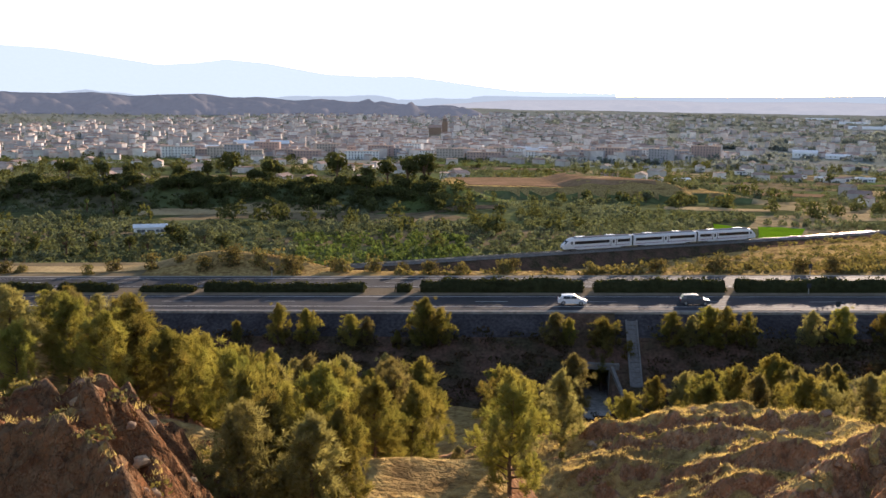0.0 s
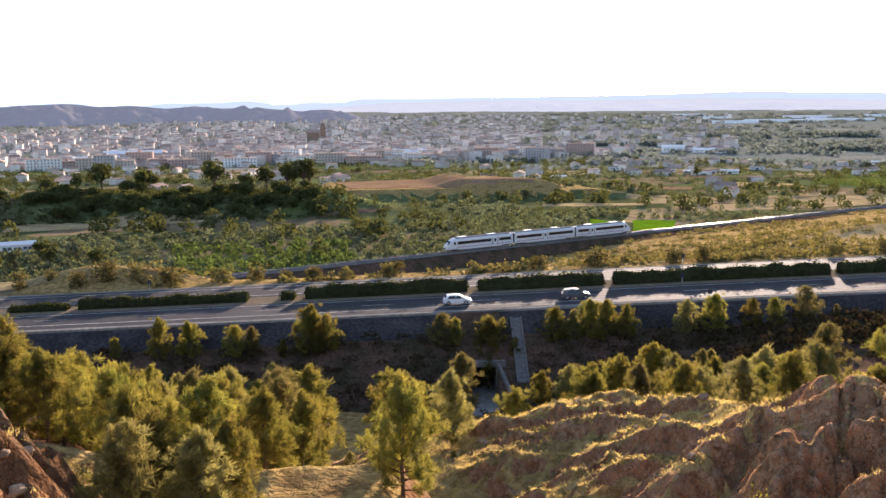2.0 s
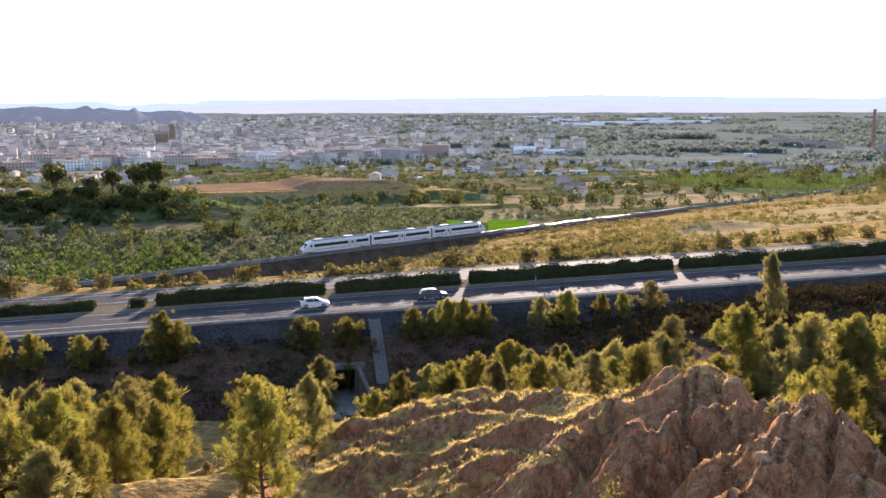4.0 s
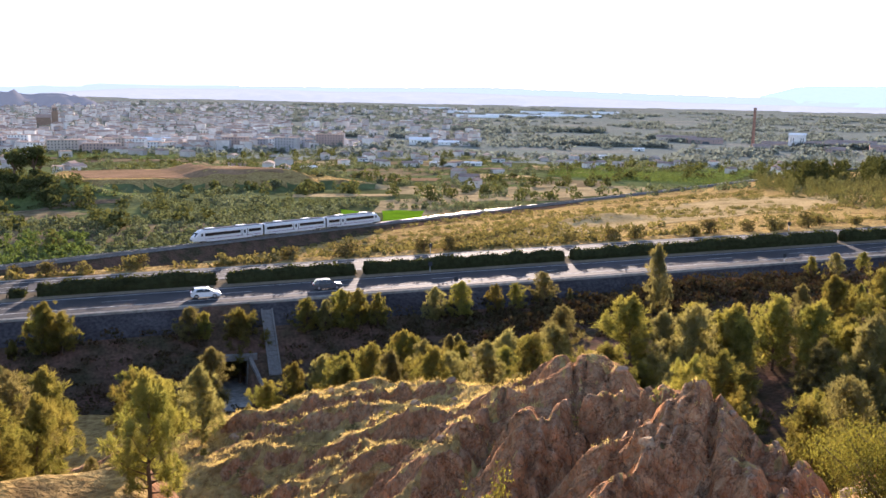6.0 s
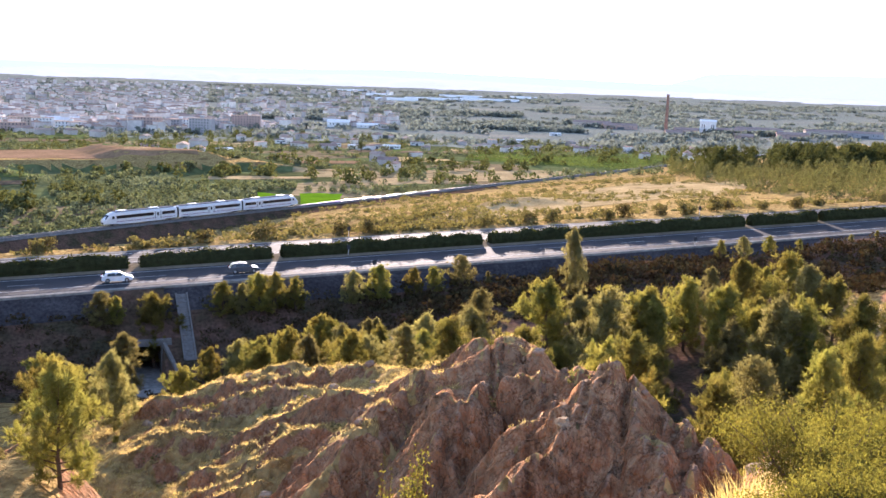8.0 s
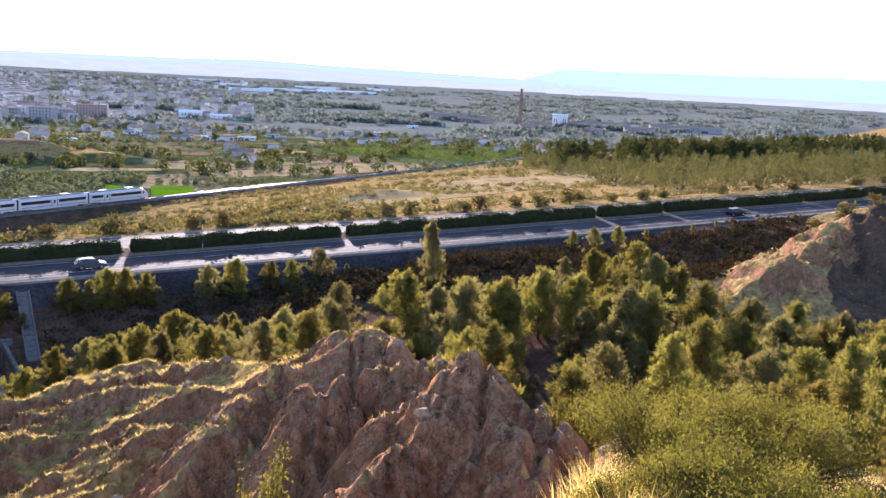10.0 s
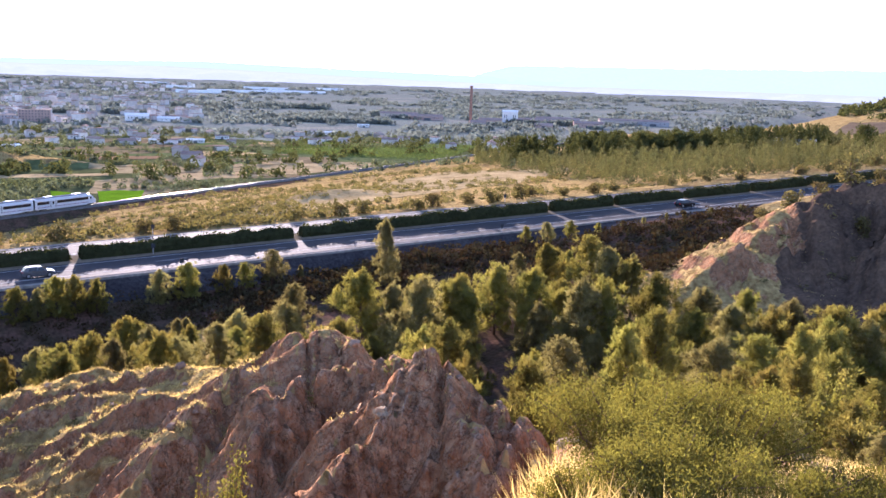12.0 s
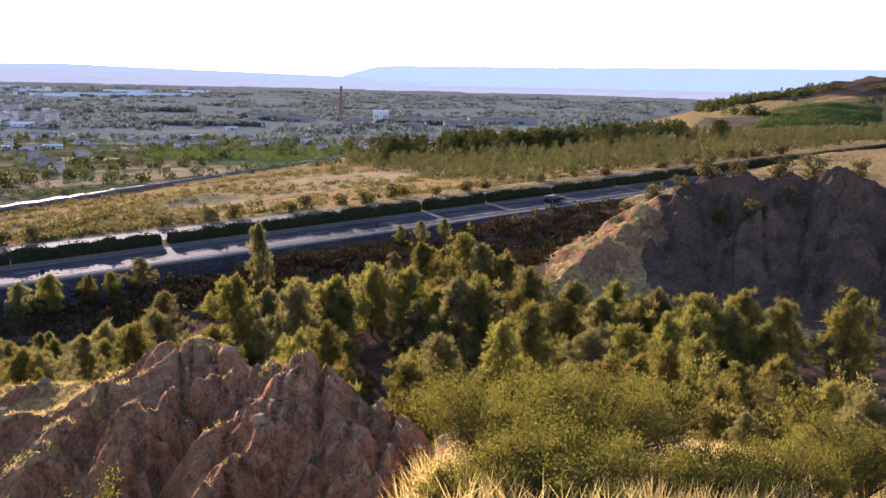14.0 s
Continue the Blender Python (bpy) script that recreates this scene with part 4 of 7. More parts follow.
PINES = [pine_template(1, 9.0, 0.30, M["pine"]), pine_template(2, 8.0, 0.33, M["pine"]), pine_template(3, 10.0, 0.27, M["pine_grey"]),
         pine_template(4, 7.0, 0.35, M["pine"]), pine_template(5, 8.5, 0.32, M["pine_grey"])]
HEIGHTS = [9.0, 8.0, 10.0, 7.0, 8.5]
used = set()
placed = []


def plant(x_, y_, h, kind, wide=1.0, turn=0.0, label=""):
    k = h / HEIGHTS[kind]
    m = Matrix.Translation((x_, y_, ground_at(x_, y_) - 0.1)) @ Matrix.Rotation(turn, 4, "Z")
    if kind in used:
        ob = copy_thing(PINES[kind], m)
    else:
        ob = PINES[kind]
        ob.matrix_basis = m
        used.add(kind)
    ob.scale = (k * wide, k * wide, k)
    if label:
        ob["label"] = label
    placed.append((x_, y_, 0.22 * h * wide))
    return ob


def pine_at(az, r, tip, kind, wide=1.0, label=""):
    """A pine whose tip stands at elevation tip (degrees) seen from the eye."""
    x_, y_ = polar(az, r)
    h = 50 + r * math.tan(radians(tip)) - ground_at(x_, y_)
    h = min(h, 10.0)
    return plant(x_, y_, max(1.4, h), kind, wide, az * 3.1, label)


for az, r, tip, kind, wide in KEY_PINES:
    pine_at(az, r, tip, kind, wide)

YOUNG_PINES = [(-58.3, 48, -15.9), (-63.1, 38, -17.0), (-64.6, 30, -19.2), (-65.4, 34, -18.0), (-68.6, 26, -19.0), (-70.4, 30, -17.5), (-60.0, 55, -15.2), (-56.5, 47, -16.2), (-67.0, 45, -16.0),
    (-62.0, 60, -14.6), (-57.4, 36, -17.6), (-59.6, 30, -18.6), (-66.4, 52, -15.2), (-69.4, 40, -16.2), (-55.4, 58, -14.9), (-61.2, 42, -16.8), (-64.0, 48, -15.9), (-71.5, 36, -16.6), (-67.6, 33, -17.8)]
for i, (az, r, tip) in enumerate(YOUNG_PINES):
    pine_at(az, r, tip, (1, 3, 4)[i % 3], 1.0 + 0.2 * (i % 3), "young olive-green pine on the bare slope")

for i, (az, tip) in enumerate(TOP_PINES):
    t = math.tan(radians(-az))
    pine_at(az, (145 - 10.2 / EX) / (1 + 0.0947 * t) * math.hypot(1, t), tip, (1, 3, 4, 0)[i % 4], 1.0 + 0.15 * (i % 3), "small olive-green pine at the top of the embankment")
for i, (az, r, tip) in enumerate(FOOT_PINES):
    pine_at(az, r, tip, (0, 4, 1, 2, 3)[i % 5], 0.95 + 0.1 * (i % 3))

rng = np.random.default_rng(71)
for _ in range(2800):
    az_, r_ = rng.uniform(3.0, 26.5), rng.uniform(46, 116)
    x_, y_ = polar(az_, r_)
    s_, u_ = su(x_, y_)
    if u_ > -14 or az_ > 12.5 and r_ < 64 or az_ < 6 and r_ < 62 or any((x_ - a) ** 2 + (y_ - b) ** 2 < 3.5 ** 2 for a, b, c in placed):
        continue
    h = rng.uniform(4.5, 7.5)
    limit = math.tan(radians(float(np.interp(az_, [2, 6, 9, 12, 15, 18, 22, 26], [-15.5, -14.6, -13.9, -13.2, -12.6, -11.5, -11.2, -10.8]))))
    h = min(h, EYE + r_ * limit - ground_at(x_, y_))
    if h > 2.5:
        plant(x_, y_, h, int(rng.integers(0, 5)), rng.uniform(0.95, 1.25), rng.uniform(0, 6.28))
rng = np.random.default_rng(77)
for _ in range(9000):
    if len(placed) > 298:
        break
    s_, u_ = rng.uniform(-75, 190), rng.uniform(-105, -7)
    x_, y_ = xy(s_, u_)
    r_, az_ = math.hypot(x_, y_), math.degrees(math.atan2(-x_, y_))
    if not wooded(az_, r_, s_, u_):
        continue
    if any((x_ - a) ** 2 + (y_ - b) ** 2 < (3.2 if u_ > -15 else 4.1 if az_ < -28 else 3.9) ** 2 for a, b, c in placed):
        continue
    small = u_ > -13
    h = rng.uniform(2.5, 4.8) if small else rng.uniform(5.0, 8.0) if az_ > 0 else rng.uniform(6.0, 9.5)
    ta = math.tan(radians(-az_))
    yr = (145 - 3.6 / EX) / (1 + 0.0947 * ta)
    limit = (road_z(yr * ta) - EYE) / math.hypot(yr, yr * ta) - 0.012
    if not small:
        limit = math.tan(radians(float(np.interp(-az_, [-25, -18, -12, -8, -3, 5, 10, 20, 27, 31, 40, 44, 51, 54, 70], [-10.8, -11.1, -12.5, -13.3, -14.5, -16, -15.8, -15.0, -14.3, -12.9, -11.9, -11.7, -11.8, -12.0, -12.0]))))
    h = min(h, EYE + r_ * limit - ground_at(x_, y_)) * (1 if small else rng.uniform(0.86, 1.0))
    if -24 < u_ < -12 and s_ < 78:
        continue
    if h < (2.0 if small else 4.2):
        continue
    plant(x_, y_, h, int(rng.integers(0, 5)), rng.uniform(0.85, 1.2), rng.uniform(0, 6.28))


# ---- railway ----
def rail_ribbon(name, q0, q1, prof, z, material, parent=None):
    verts = []
    for q in (q0, q1):
        for v_, dz in prof:
            x_, y_ = rail_xy(q, v_)
            verts.append((x_, y_, z + dz))
    m = len(prof)
    return piece(name, verts, [(i, m + i, m + (i + 1) % m, (i + 1) % m) for i in range(m)] + [tuple(range(m)), tuple(range(2 * m - 1, m - 1, -1))], material, parent)


Q0, Q1 = -260.0, 700.0
tagged(rail_ribbon("ballast_bed", Q0, Q1, [(-3.0, -0.6), (-1.6, -0.18), (1.6, -0.18), (3.0, -0.6)], RAIL_Z, M["ballast"]), "grey stone ballast bed of the single railway line", "track bed", kind="structure")
track = tagged(new("railway_track"), "single steel railway track on concrete sleepers", "railway track", kind="structure")
for v_ in (-0.83, 0.83):
    rail_ribbon("rail", Q0, Q1, [(v_ - 0.07, -0.17), (v_ - 0.02, -0.14), (v_ - 0.035, 0.0), (v_ + 0.035, 0.0), (v_ + 0.02, -0.14), (v_ + 0.07, -0.17)], RAIL_Z, M["rail_steel"], track)
verts, faces = [], []
for q in np.arange(-60, 420, 0.6):
    k = len(verts)
    for dq, v_, dz in ((0, -1.3, 0.0), (0.24, -1.3, 0.0), (0.24, 1.3, 0.0), (0, 1.3, 0.0), (0, -1.3, -0.12), (0.24, -1.3, -0.12), (0.24, 1.3, -0.12), (0, 1.3, -0.12)):
        x_, y_ = rail_xy(q + dq, v_)
        verts.append((x_, y_, RAIL_Z - 0.13 + dz))
    faces += [(k, k + 1, k + 2, k + 3), (k, k + 4, k + 5, k + 1), (k + 1, k + 5, k + 6, k + 2), (k + 2, k + 6, k + 7, k + 3), (k + 3, k + 7, k + 4, k)]
tagged(piece("sleepers", verts, faces, M["concrete"], track), "concrete sleepers", kind="stuff")


# ---- train ----
M["train_white"] = mat("train_white_paint", (0.72, 0.72, 0.74), 0.35, 0.06, 3, spec=0.5)
M["train_dark"] = mat("train_dark_glass", (0.02, 0.02, 0.028), 0.15, 0.1, 3, spec=0.6)
M["train_roof"] = mat("train_roof_paint", (0.22, 0.22, 0.24), 0.6, 0.15, 3)
M["train_under"] = mat("train_underframe", (0.03, 0.03, 0.032), 0.8, 0.3, 2)
M["train_stripe"] = mat("train_purple_stripe", (0.22, 0.06, 0.18), 0.4, 0.1, 3)


def train():
    """Three-car diesel railcar standing on the track, 76 m long; x along the track."""
    top = tagged(new("train"), "white three-car passenger train with dark window band, on rails", "train")
    ring = [(-1.42, 0.55), (-1.47, 1.2), (-1.47, 2.9), (-1.36, 3.35), (-1.0, 3.72), (-0.45, 3.86), (0.45, 3.86), (1.0, 3.72), (1.36, 3.35), (1.47, 2.9), (1.47, 1.2), (1.42, 0.55)]
    m = len(ring)
    for i in range(3):
        x0, x1 = -37.95 + 25.3 * i + 0.35, -37.95 + 25.3 * (i + 1) - 0.35
        xs = [x0, x1]
        nose = -1 if i == 0 else 1 if i == 2 else 0
        verts, faces = [], []
        secs = [(x0, 1, 1), (x1, 1, 1)]
        if nose == -1:
            secs = [(x0 - 0.0, 0.62, 0.36), (x0 + 0.5, 0.80, 0.50), (x0 + 1.4, 0.92, 0.74), (x0 + 2.6, 0.98, 0.96), (x0 + 3.2, 1, 1), (x1, 1, 1)]
        if nose == 1:
            secs = [(x0, 1, 1), (x1 - 3.2, 1, 1), (x1 - 2.6, 0.98, 0.96), (x1 - 1.4, 0.92, 0.74), (x1 - 0.5, 0.80, 0.50), (x1, 0.62, 0.36)]
        for x_, w_, h_ in secs:
            for y_, z_ in ring:
                verts.append((x_, y_ * w_, 0.55 + (z_ - 0.55) * h_))
        for k in range(len(secs) - 1):
            for j in range(m):
                j2 = (j + 1) % m
                faces.append((k * m + j, k * m + j2, (k + 1) * m + j2, (k + 1) * m + j))
        faces += [tuple(range(m)), tuple(range(len(verts) - 1, len(verts) - m - 1, -1))]
        car = piece("car_body", verts, faces, M["train_white"], top)
        a, b = (x0 + 3.6 if nose == -1 else x0 + 0.8), (x1 - 3.6 if nose == 1 else x1 - 0.8)
        doors = (0.72,) if i == 0 else (0.5,) if i == 1 else (0.28,)
        for side in (-1, 1):
            y_ = side * 1.475
            cuts = sorted([a] + [x0 + (x1 - x0) * d + e for d in doors for e in (-1.5, 1.5)] + [b])
            for p, q in zip(cuts[::2], cuts[1::2]):
                part("window_band", box(bmesh.new(), p, q, y_ - 0.02, y_ + 0.02, 1.95, 2.85, 0.01), M["train_dark"], car, "dark tinted window band")
            for d in doors:
                xc = x0 + (x1 - x0) * d
                part("door_leaf", box(bmesh.new(), xc - 0.62, xc + 0.62, y_ - 0.015, y_ + 0.025, 0.95, 3.0, 0.01), M["train_white"], car)
                part("door_window", box(bmesh.new(), xc - 0.35, xc + 0.35, y_ - 0.02, y_ + 0.04, 1.75, 2.75, 0.01), M["train_dark"], car, "dark door window")
                for e in (-0.98, 0.98):
                    part("door_post", box(bmesh.new(), xc + e - 0.09, xc + e + 0.09, y_ - 0.02, y_ + 0.028, 0.95, 3.0, 0.008), M["train_dark"], car)
            part("stripe", box(bmesh.new(), a, b, y_ - 0.012, y_ + 0.012, 1.05, 1.17), M["train_stripe"], car, "thin purple stripe")
            part("skirt", box(bmesh.new(), x0 + 4.2, x1 - 4.2, side * 1.36 - 0.05, side * 1.36 + 0.05, 0.28, 0.62, 0.02), M["train_white"], car)
            if nose:
                xn = x0 + 2.6 if nose == -1 else x1 - 2.6
                part("cab_window", box(bmesh.new(), xn - 0.35, xn + 0.35, side * 1.455 - 0.02, side * 1.455 + 0.02, 2.0, 2.8, 0.01), M["train_dark"], car, "dark cab side window")
        part("roof_fairing", box(bmesh.new(), a, b, -0.95, 0.95, 3.72, 3.98, 0.1), M["train_roof"], car, "grey roof fairing")
        for e in (0.25, 0.7):
            xc = x0 + (x1 - x0) * e
            part("roof_unit", box(bmesh.new(), xc - 1.5, xc + 1.5, -0.8, 0.8, 3.9, 4.18, 0.08), M["train_white"], car, "white air-conditioning unit")
        if nose:
            xe = x0 if nose == -1 else x1
            bm = bmesh.new()
            q = [(xe - nose * 0.42, -1.02, 1.98), (xe - nose * 0.42, 1.02, 1.98), (xe - nose * 1.5, 0.95, 3.02), (xe - nose * 1.5, -0.95, 3.02)]
            vs = [bm.verts.new((x_ + nose * 0.06, y_, z_ + 0.05)) for x_, y_, z_ in q] + [bm.verts.new((x_ - nose * 0.05, y_, z_ - 0.05)) for x_, y_, z_ in q]
            for f in ((0, 1, 2, 3), (7, 6, 5, 4), (0, 4, 5, 1), (1, 5, 6, 2), (2, 6, 7, 3), (3, 7, 4, 0)):
                bm.faces.new([vs[k] for k in f])
            part("windscreen", bm, M["train_dark"], car, "dark sloping windscreen")
            part("coupler", box(bmesh.new(), min(xe, xe + nose * 0.35), max(xe, xe + nose * 0.35), -0.3, 0.3, 0.7, 1.05, 0.05), M["train_under"], car)
        for e in (3.6, 21.0):
            bm = box(bmesh.new(), x0 + e - 1.6, x0 + e + 1.6, -1.15, 1.15, 0.35, 0.65, 0.05)
            for wx in (-1.2, 1.2):
                for wy in (-0.8, 0.8):
                    bmesh.ops.create_cone(bm, cap_ends=True, segments=16, radius1=0.43, radius2=0.43, depth=0.14, matrix=Matrix.Translation((x0 + e + wx, wy, 0.43)) @ Matrix.Rotation(math.pi / 2, 4, "X"))
            part("bogie", bm, M["train_under"], car, "dark bogie with steel wheels")
        part("underframe", box(bmesh.new(), x0 + 5.6, x1 - 5.6, -1.1, 1.1, 0.25, 0.6, 0.04), M["train_under"], car)
        if i < 2:
            part("gangway", box(bmesh.new(), x1 - 0.05, x1 + 0.75, -1.2, 1.2, 0.7, 3.6, 0.05), M["train_under"], top, "black folding gangway between cars")
    x_, y_ = rail_xy(TRAIN_Q, 0)
    top.matrix_world = Matrix.Translation((x_, y_, RAIL_Z)) @ Matrix.Rotation(math.atan2(RDY, RDX), 4, "Z")


TRAIN_Q = 191.0
train()


# ---- cars ----
M["car_white"] = mat("car_white_paint", (0.75, 0.76, 0.78), 0.25, 0.04, 2, spec=0.6)
M["car_black"] = mat("car_black_paint", (0.012, 0.012, 0.014), 0.2, 0.1, 2, spec=0.6)
M["car_grey"] = mat("car_grey_paint", (0.10, 0.10, 0.11), 0.25, 0.08, 2, spec=0.6)
M["car_glass"] = mat("car_glass", (0.015, 0.018, 0.02), 0.08, 0.05, 2, spec=0.7)
M["tyre"] = mat("tyre_rubber", (0.02, 0.02, 0.02), 0.9, 0.2, 0.5)
M["rim"] = mat("alloy_rim", (0.5, 0.5, 0.52), 0.35, 0.1, 0.5, metal=0.8)
M["lamp_clear"] = mat("clear_lamp", (0.7, 0.7, 0.7), 0.15, 0.05, 0.5)
M["lamp_red"] = mat("red_lamp", (0.4, 0.02, 0.02), 0.2, 0.05, 0.5)


def car(s_, u_, paint, label, length=4.4, tall=1.55):
    """A hatchback heading along the motorway, front at +x."""
    top = tagged(new("car"), label, "car", "cars on the motorway")
    L2 = length / 2
    side = [(-L2, 0.42), (-L2 + 0.02, 0.92), (-L2 + 0.25, 1.0), (-L2 + 0.6, tall - 0.08), (-0.5, tall), (0.35, tall - 0.06), (1.15, 0.98), (L2 - 0.25, 0.82), (L2, 0.6), (L2 - 0.03, 0.32), (L2 - 0.5, 0.25), (-L2 + 0.45, 0.25)]
    bm = bmesh.new()
    rows = []
    for y_, k in ((-0.88, 0.0), (-0.80, 1.0), (0.80, 1.0), (0.88, 0.0)):
        rows.append([bm.verts.new((x_ * (1 - 0.015 * (1 - k)), y_ * (0.80 if z_ > 1.1 else 1.0), z_ - (0.04 * (1 - k) if z_ > 0.5 else 0))) for x_, z_ in side])
    n = len(side)
    for a, b in zip(rows, rows[1:]):
        for i in range(n):
            bm.faces.new((a[i], a[(i + 1) % n], b[(i + 1) % n], b[i]))
    bm.faces.new(rows[0][::-1])
    bm.faces.new(rows[-1])
    bmesh.ops.recalc_face_normals(bm, faces=bm.faces)
    body = part("body", bm, paint, top)
    for y_ in (-1, 1):
        for p, q, name in ((-1.35, -0.28, "rear_window"), (-0.2, 0.72, "front_window")):
            bm = bmesh.new()
            cs_ = [(p - 0.1, 1.0), (q + (0.22 if q > 0 else 0.0), 1.0), (q - (0.28 if q > 0 else 0), tall - 0.15), (p + 0.12, tall - 0.15)]
            vs = [bm.verts.new((x_, y_ * (0.90 if z_ < 1.1 else 0.735), z_)) for x_, z_ in cs_] + [bm.verts.new((x_, y_ * (0.86 if z_ < 1.1 else 0.69), z_)) for x_, z_ in cs_]
            for f in ((0, 1, 2, 3), (7, 6, 5, 4), (0, 4, 5, 1), (1, 5, 6, 2), (2, 6, 7, 3), (3, 7, 4, 0)):
                bm.faces.new([vs[k] for k in f])
            part(name, bm, M["car_glass"], body, "dark car window")
        part("headlight", box(bmesh.new(), L2 - 0.42, L2 - 0.1, y_ * 0.7 - 0.17, y_ * 0.7 + 0.17, 0.62, 0.78, 0.03), M["lamp_clear"], body)
        part("tail_light", box(bmesh.new(), -L2 - 0.01, -L2 + 0.15, y_ * 0.72 - 0.12, y_ * 0.72 + 0.12, 0.75, 0.98, 0.02), M["lamp_red"], body)
        part("mirror", box(bmesh.new(), 0.62, 0.8, y_ * 0.98 - 0.1, y_ * 0.98 + 0.1, 0.98, 1.12, 0.03), paint, body)
        for x_ in (-L2 + 0.85, L2 - 0.9):
            bm = bmesh.new()
            bmesh.ops.create_cone(bm, cap_ends=True, segments=20, radius1=0.33, radius2=0.33, depth=0.22, matrix=Matrix.Translation((x_, y_ * 0.79, 0.33)) @ Matrix.Rotation(math.pi / 2, 4, "X"))
            w = part("wheel", bm, M["tyre"], top)
            bm = bmesh.new()
            bmesh.ops.create_cone(bm, cap_ends=True, segments=16, radius1=0.21, radius2=0.21, depth=0.03, matrix=Matrix.Translation((x_, y_ * 0.905, 0.33)) @ Matrix.Rotation(math.pi / 2, 4, "X"))
            part("rim", bm, M["rim"], w, "bright alloy rim")
    for xa, za, xb, zb, name in ((1.2, 0.99, 0.42, tall - 0.12, "windscreen"), (-L2 + 0.25, 1.05, -L2 + 0.58, tall - 0.13, "rear_screen")):
        bm = bmesh.new()
        o = 0.035 if xa > 0 else -0.035
        vs = [bm.verts.new(v) for v in ((xa + o, -0.72, za + 0.02), (xa + o, 0.72, za + 0.02), (xb + o, 0.6, zb + 0.02), (xb + o, -0.6, zb + 0.02), (xa - o, -0.72, za - 0.04), (xa - o, 0.72, za - 0.04), (xb - o, 0.6, zb - 0.04), (xb - o, -0.6, zb - 0.04))]
        for f in ((0, 1, 2, 3), (7, 6, 5, 4), (0, 4, 5, 1), (1, 5, 6, 2), (2, 6, 7, 3), (3, 7, 4, 0)):
            bm.faces.new([vs[k] for k in f])
        part(name, bm, M["car_glass"], body, "dark car window")
    x_, y_ = xy(s_, u_)
    top.matrix_world = Matrix.Translation((x_, y_, road_z(s_))) @ ROAD_ROT


car(20.0, 0.9, M["car_white"], "small white hatchback on the near carriageway")
car(38.5, 0.9, M["car_grey"], "dark grey estate car with a sunlit bonnet on the motorway", 4.6, 1.6)
car(171.0, 0.9, M["car_black"], "black sport utility car on the motorway", 4.7, 1.65)


# ---- valley: fields ----
def on_plain(az, e):
    """Where the line of sight at azimuth and elevation meets the valley floor."""
    t = math.tan(radians(-e))
    r = 300.0
    for _ in range(14):
        x_, y_ = polar(az, r)
        r = 0.5 * r + 0.5 * (EYE - float(plain(np.array(x_), np.array(y_)))) / t
    return polar(az, r)


M["tan_field"] = mat("stubble_field", (0.46, 0.35, 0.19), 0.95, 0.2, 14, second=(0.36, 0.26, 0.14), fine=1.5)
M["brown_field"] = mat("ploughed_field", (0.22, 0.16, 0.10), 0.95, 0.2, 14, second=(0.17, 0.12, 0.08), fine=1.5)
M["green_field"] = mat("green_crop", (0.13, 0.165, 0.055), 0.9, 0.2, 18, second=(0.105, 0.13, 0.05), fine=1.5)
M["lime_field"] = mat("lush_green_crop", (0.20, 0.38, 0.02), 0.9, 0.15, 10, second=(0.15, 0.30, 0.02), fine=1.0, translucent=(1.5, 1.6, 0.5, 0.4))
M["red_field"] = mat("red_soil_field", (0.34, 0.21, 0.13), 0.95, 0.2, 20, second=(0.25, 0.16, 0.09), fine=2)
M["forest_pine"] = mat("forest_pine_needles", (0.16, 0.15, 0.075), 0.85, 0.25, 14.0, per="island", translucent=(1.5, 1.45, 0.8, 0.36), second=(0.11, 0.115, 0.055))
M["dry_field"] = mat("bleached_grass", (0.50, 0.37, 0.19), 0.95, 0.25, 9, second=(0.30, 0.22, 0.11), fine=0.8)


def field(corners, material, label, lift=0.25, seg=10):
    """A flat plot that drapes over the ground between four corners given as plan places."""
    (ax, ay), (bx, by), (cx_, cy_), (dx, dy) = corners
    t = np.linspace(0, 1, seg + 1)
    P, Q = np.meshgrid(t, t)
    wob = 0.02 * np.sin(9 * P + 4 * Q)
    X = (ax * (1 - P) + bx * P) * (1 - Q) + (dx * (1 - P) + cx_ * P) * Q + wob * 20
    Y = (ay * (1 - P) + by * P) * (1 - Q) + (dy * (1 - P) + cy_ * P) * Q + wob * 20
    Z = terrain(X, Y) + lift
    n = seg + 1
    ix = np.arange(n * n).reshape(n, n)
    f = np.stack([ix[:-1, :-1], ix[:-1, 1:], ix[1:, 1:], ix[1:, :-1]], -1).reshape(-1, 4).tolist()
    v = np.stack([X, Y, Z], -1).reshape(-1, 3).tolist()
    rim = list(ix[0, :]) + list(ix[1:, -1]) + list(ix[-1, -2::-1]) + list(ix[-2:0:-1, 0])
    k = len(v)
    v += [(v[i][0], v[i][1], v[i][2] - 1.2) for i in rim]
    f += [(rim[i], k + i, k + (i + 1) % len(rim), rim[(i + 1) % len(rim)]) for i in range(len(rim))]
    return tagged(piece("field", v, f, material), label, "field", kind="structure")


def field_ae(rows, material, label, **kw):
    return field([on_plain(a, e) for a, e in rows], material, label, **kw)


field_ae([(18.0, -6.95), (6.0, -6.85), (6.0, -6.45), (17.5, -6.55)], M["tan_field"], "narrow stubble field below the wooded knoll")
field_ae([(4.2, -7.0), (-3.8, -6.25), (-4.2, -6.0), (3.2, -6.6)], M["green_field"], "narrow strip of bright green crop")
field_ae([(2.5, -7.0), (-3.0, -6.55), (-3.4, -6.3), (0.5, -6.7)], M["brown_field"], "ploughed brown strip among olive groves")
field_ae([(27.0, -3.9), (12.5, -3.75), (13.5, -3.35), (26.0, -3.45)], M["green_field"], "green meadow behind the knoll")
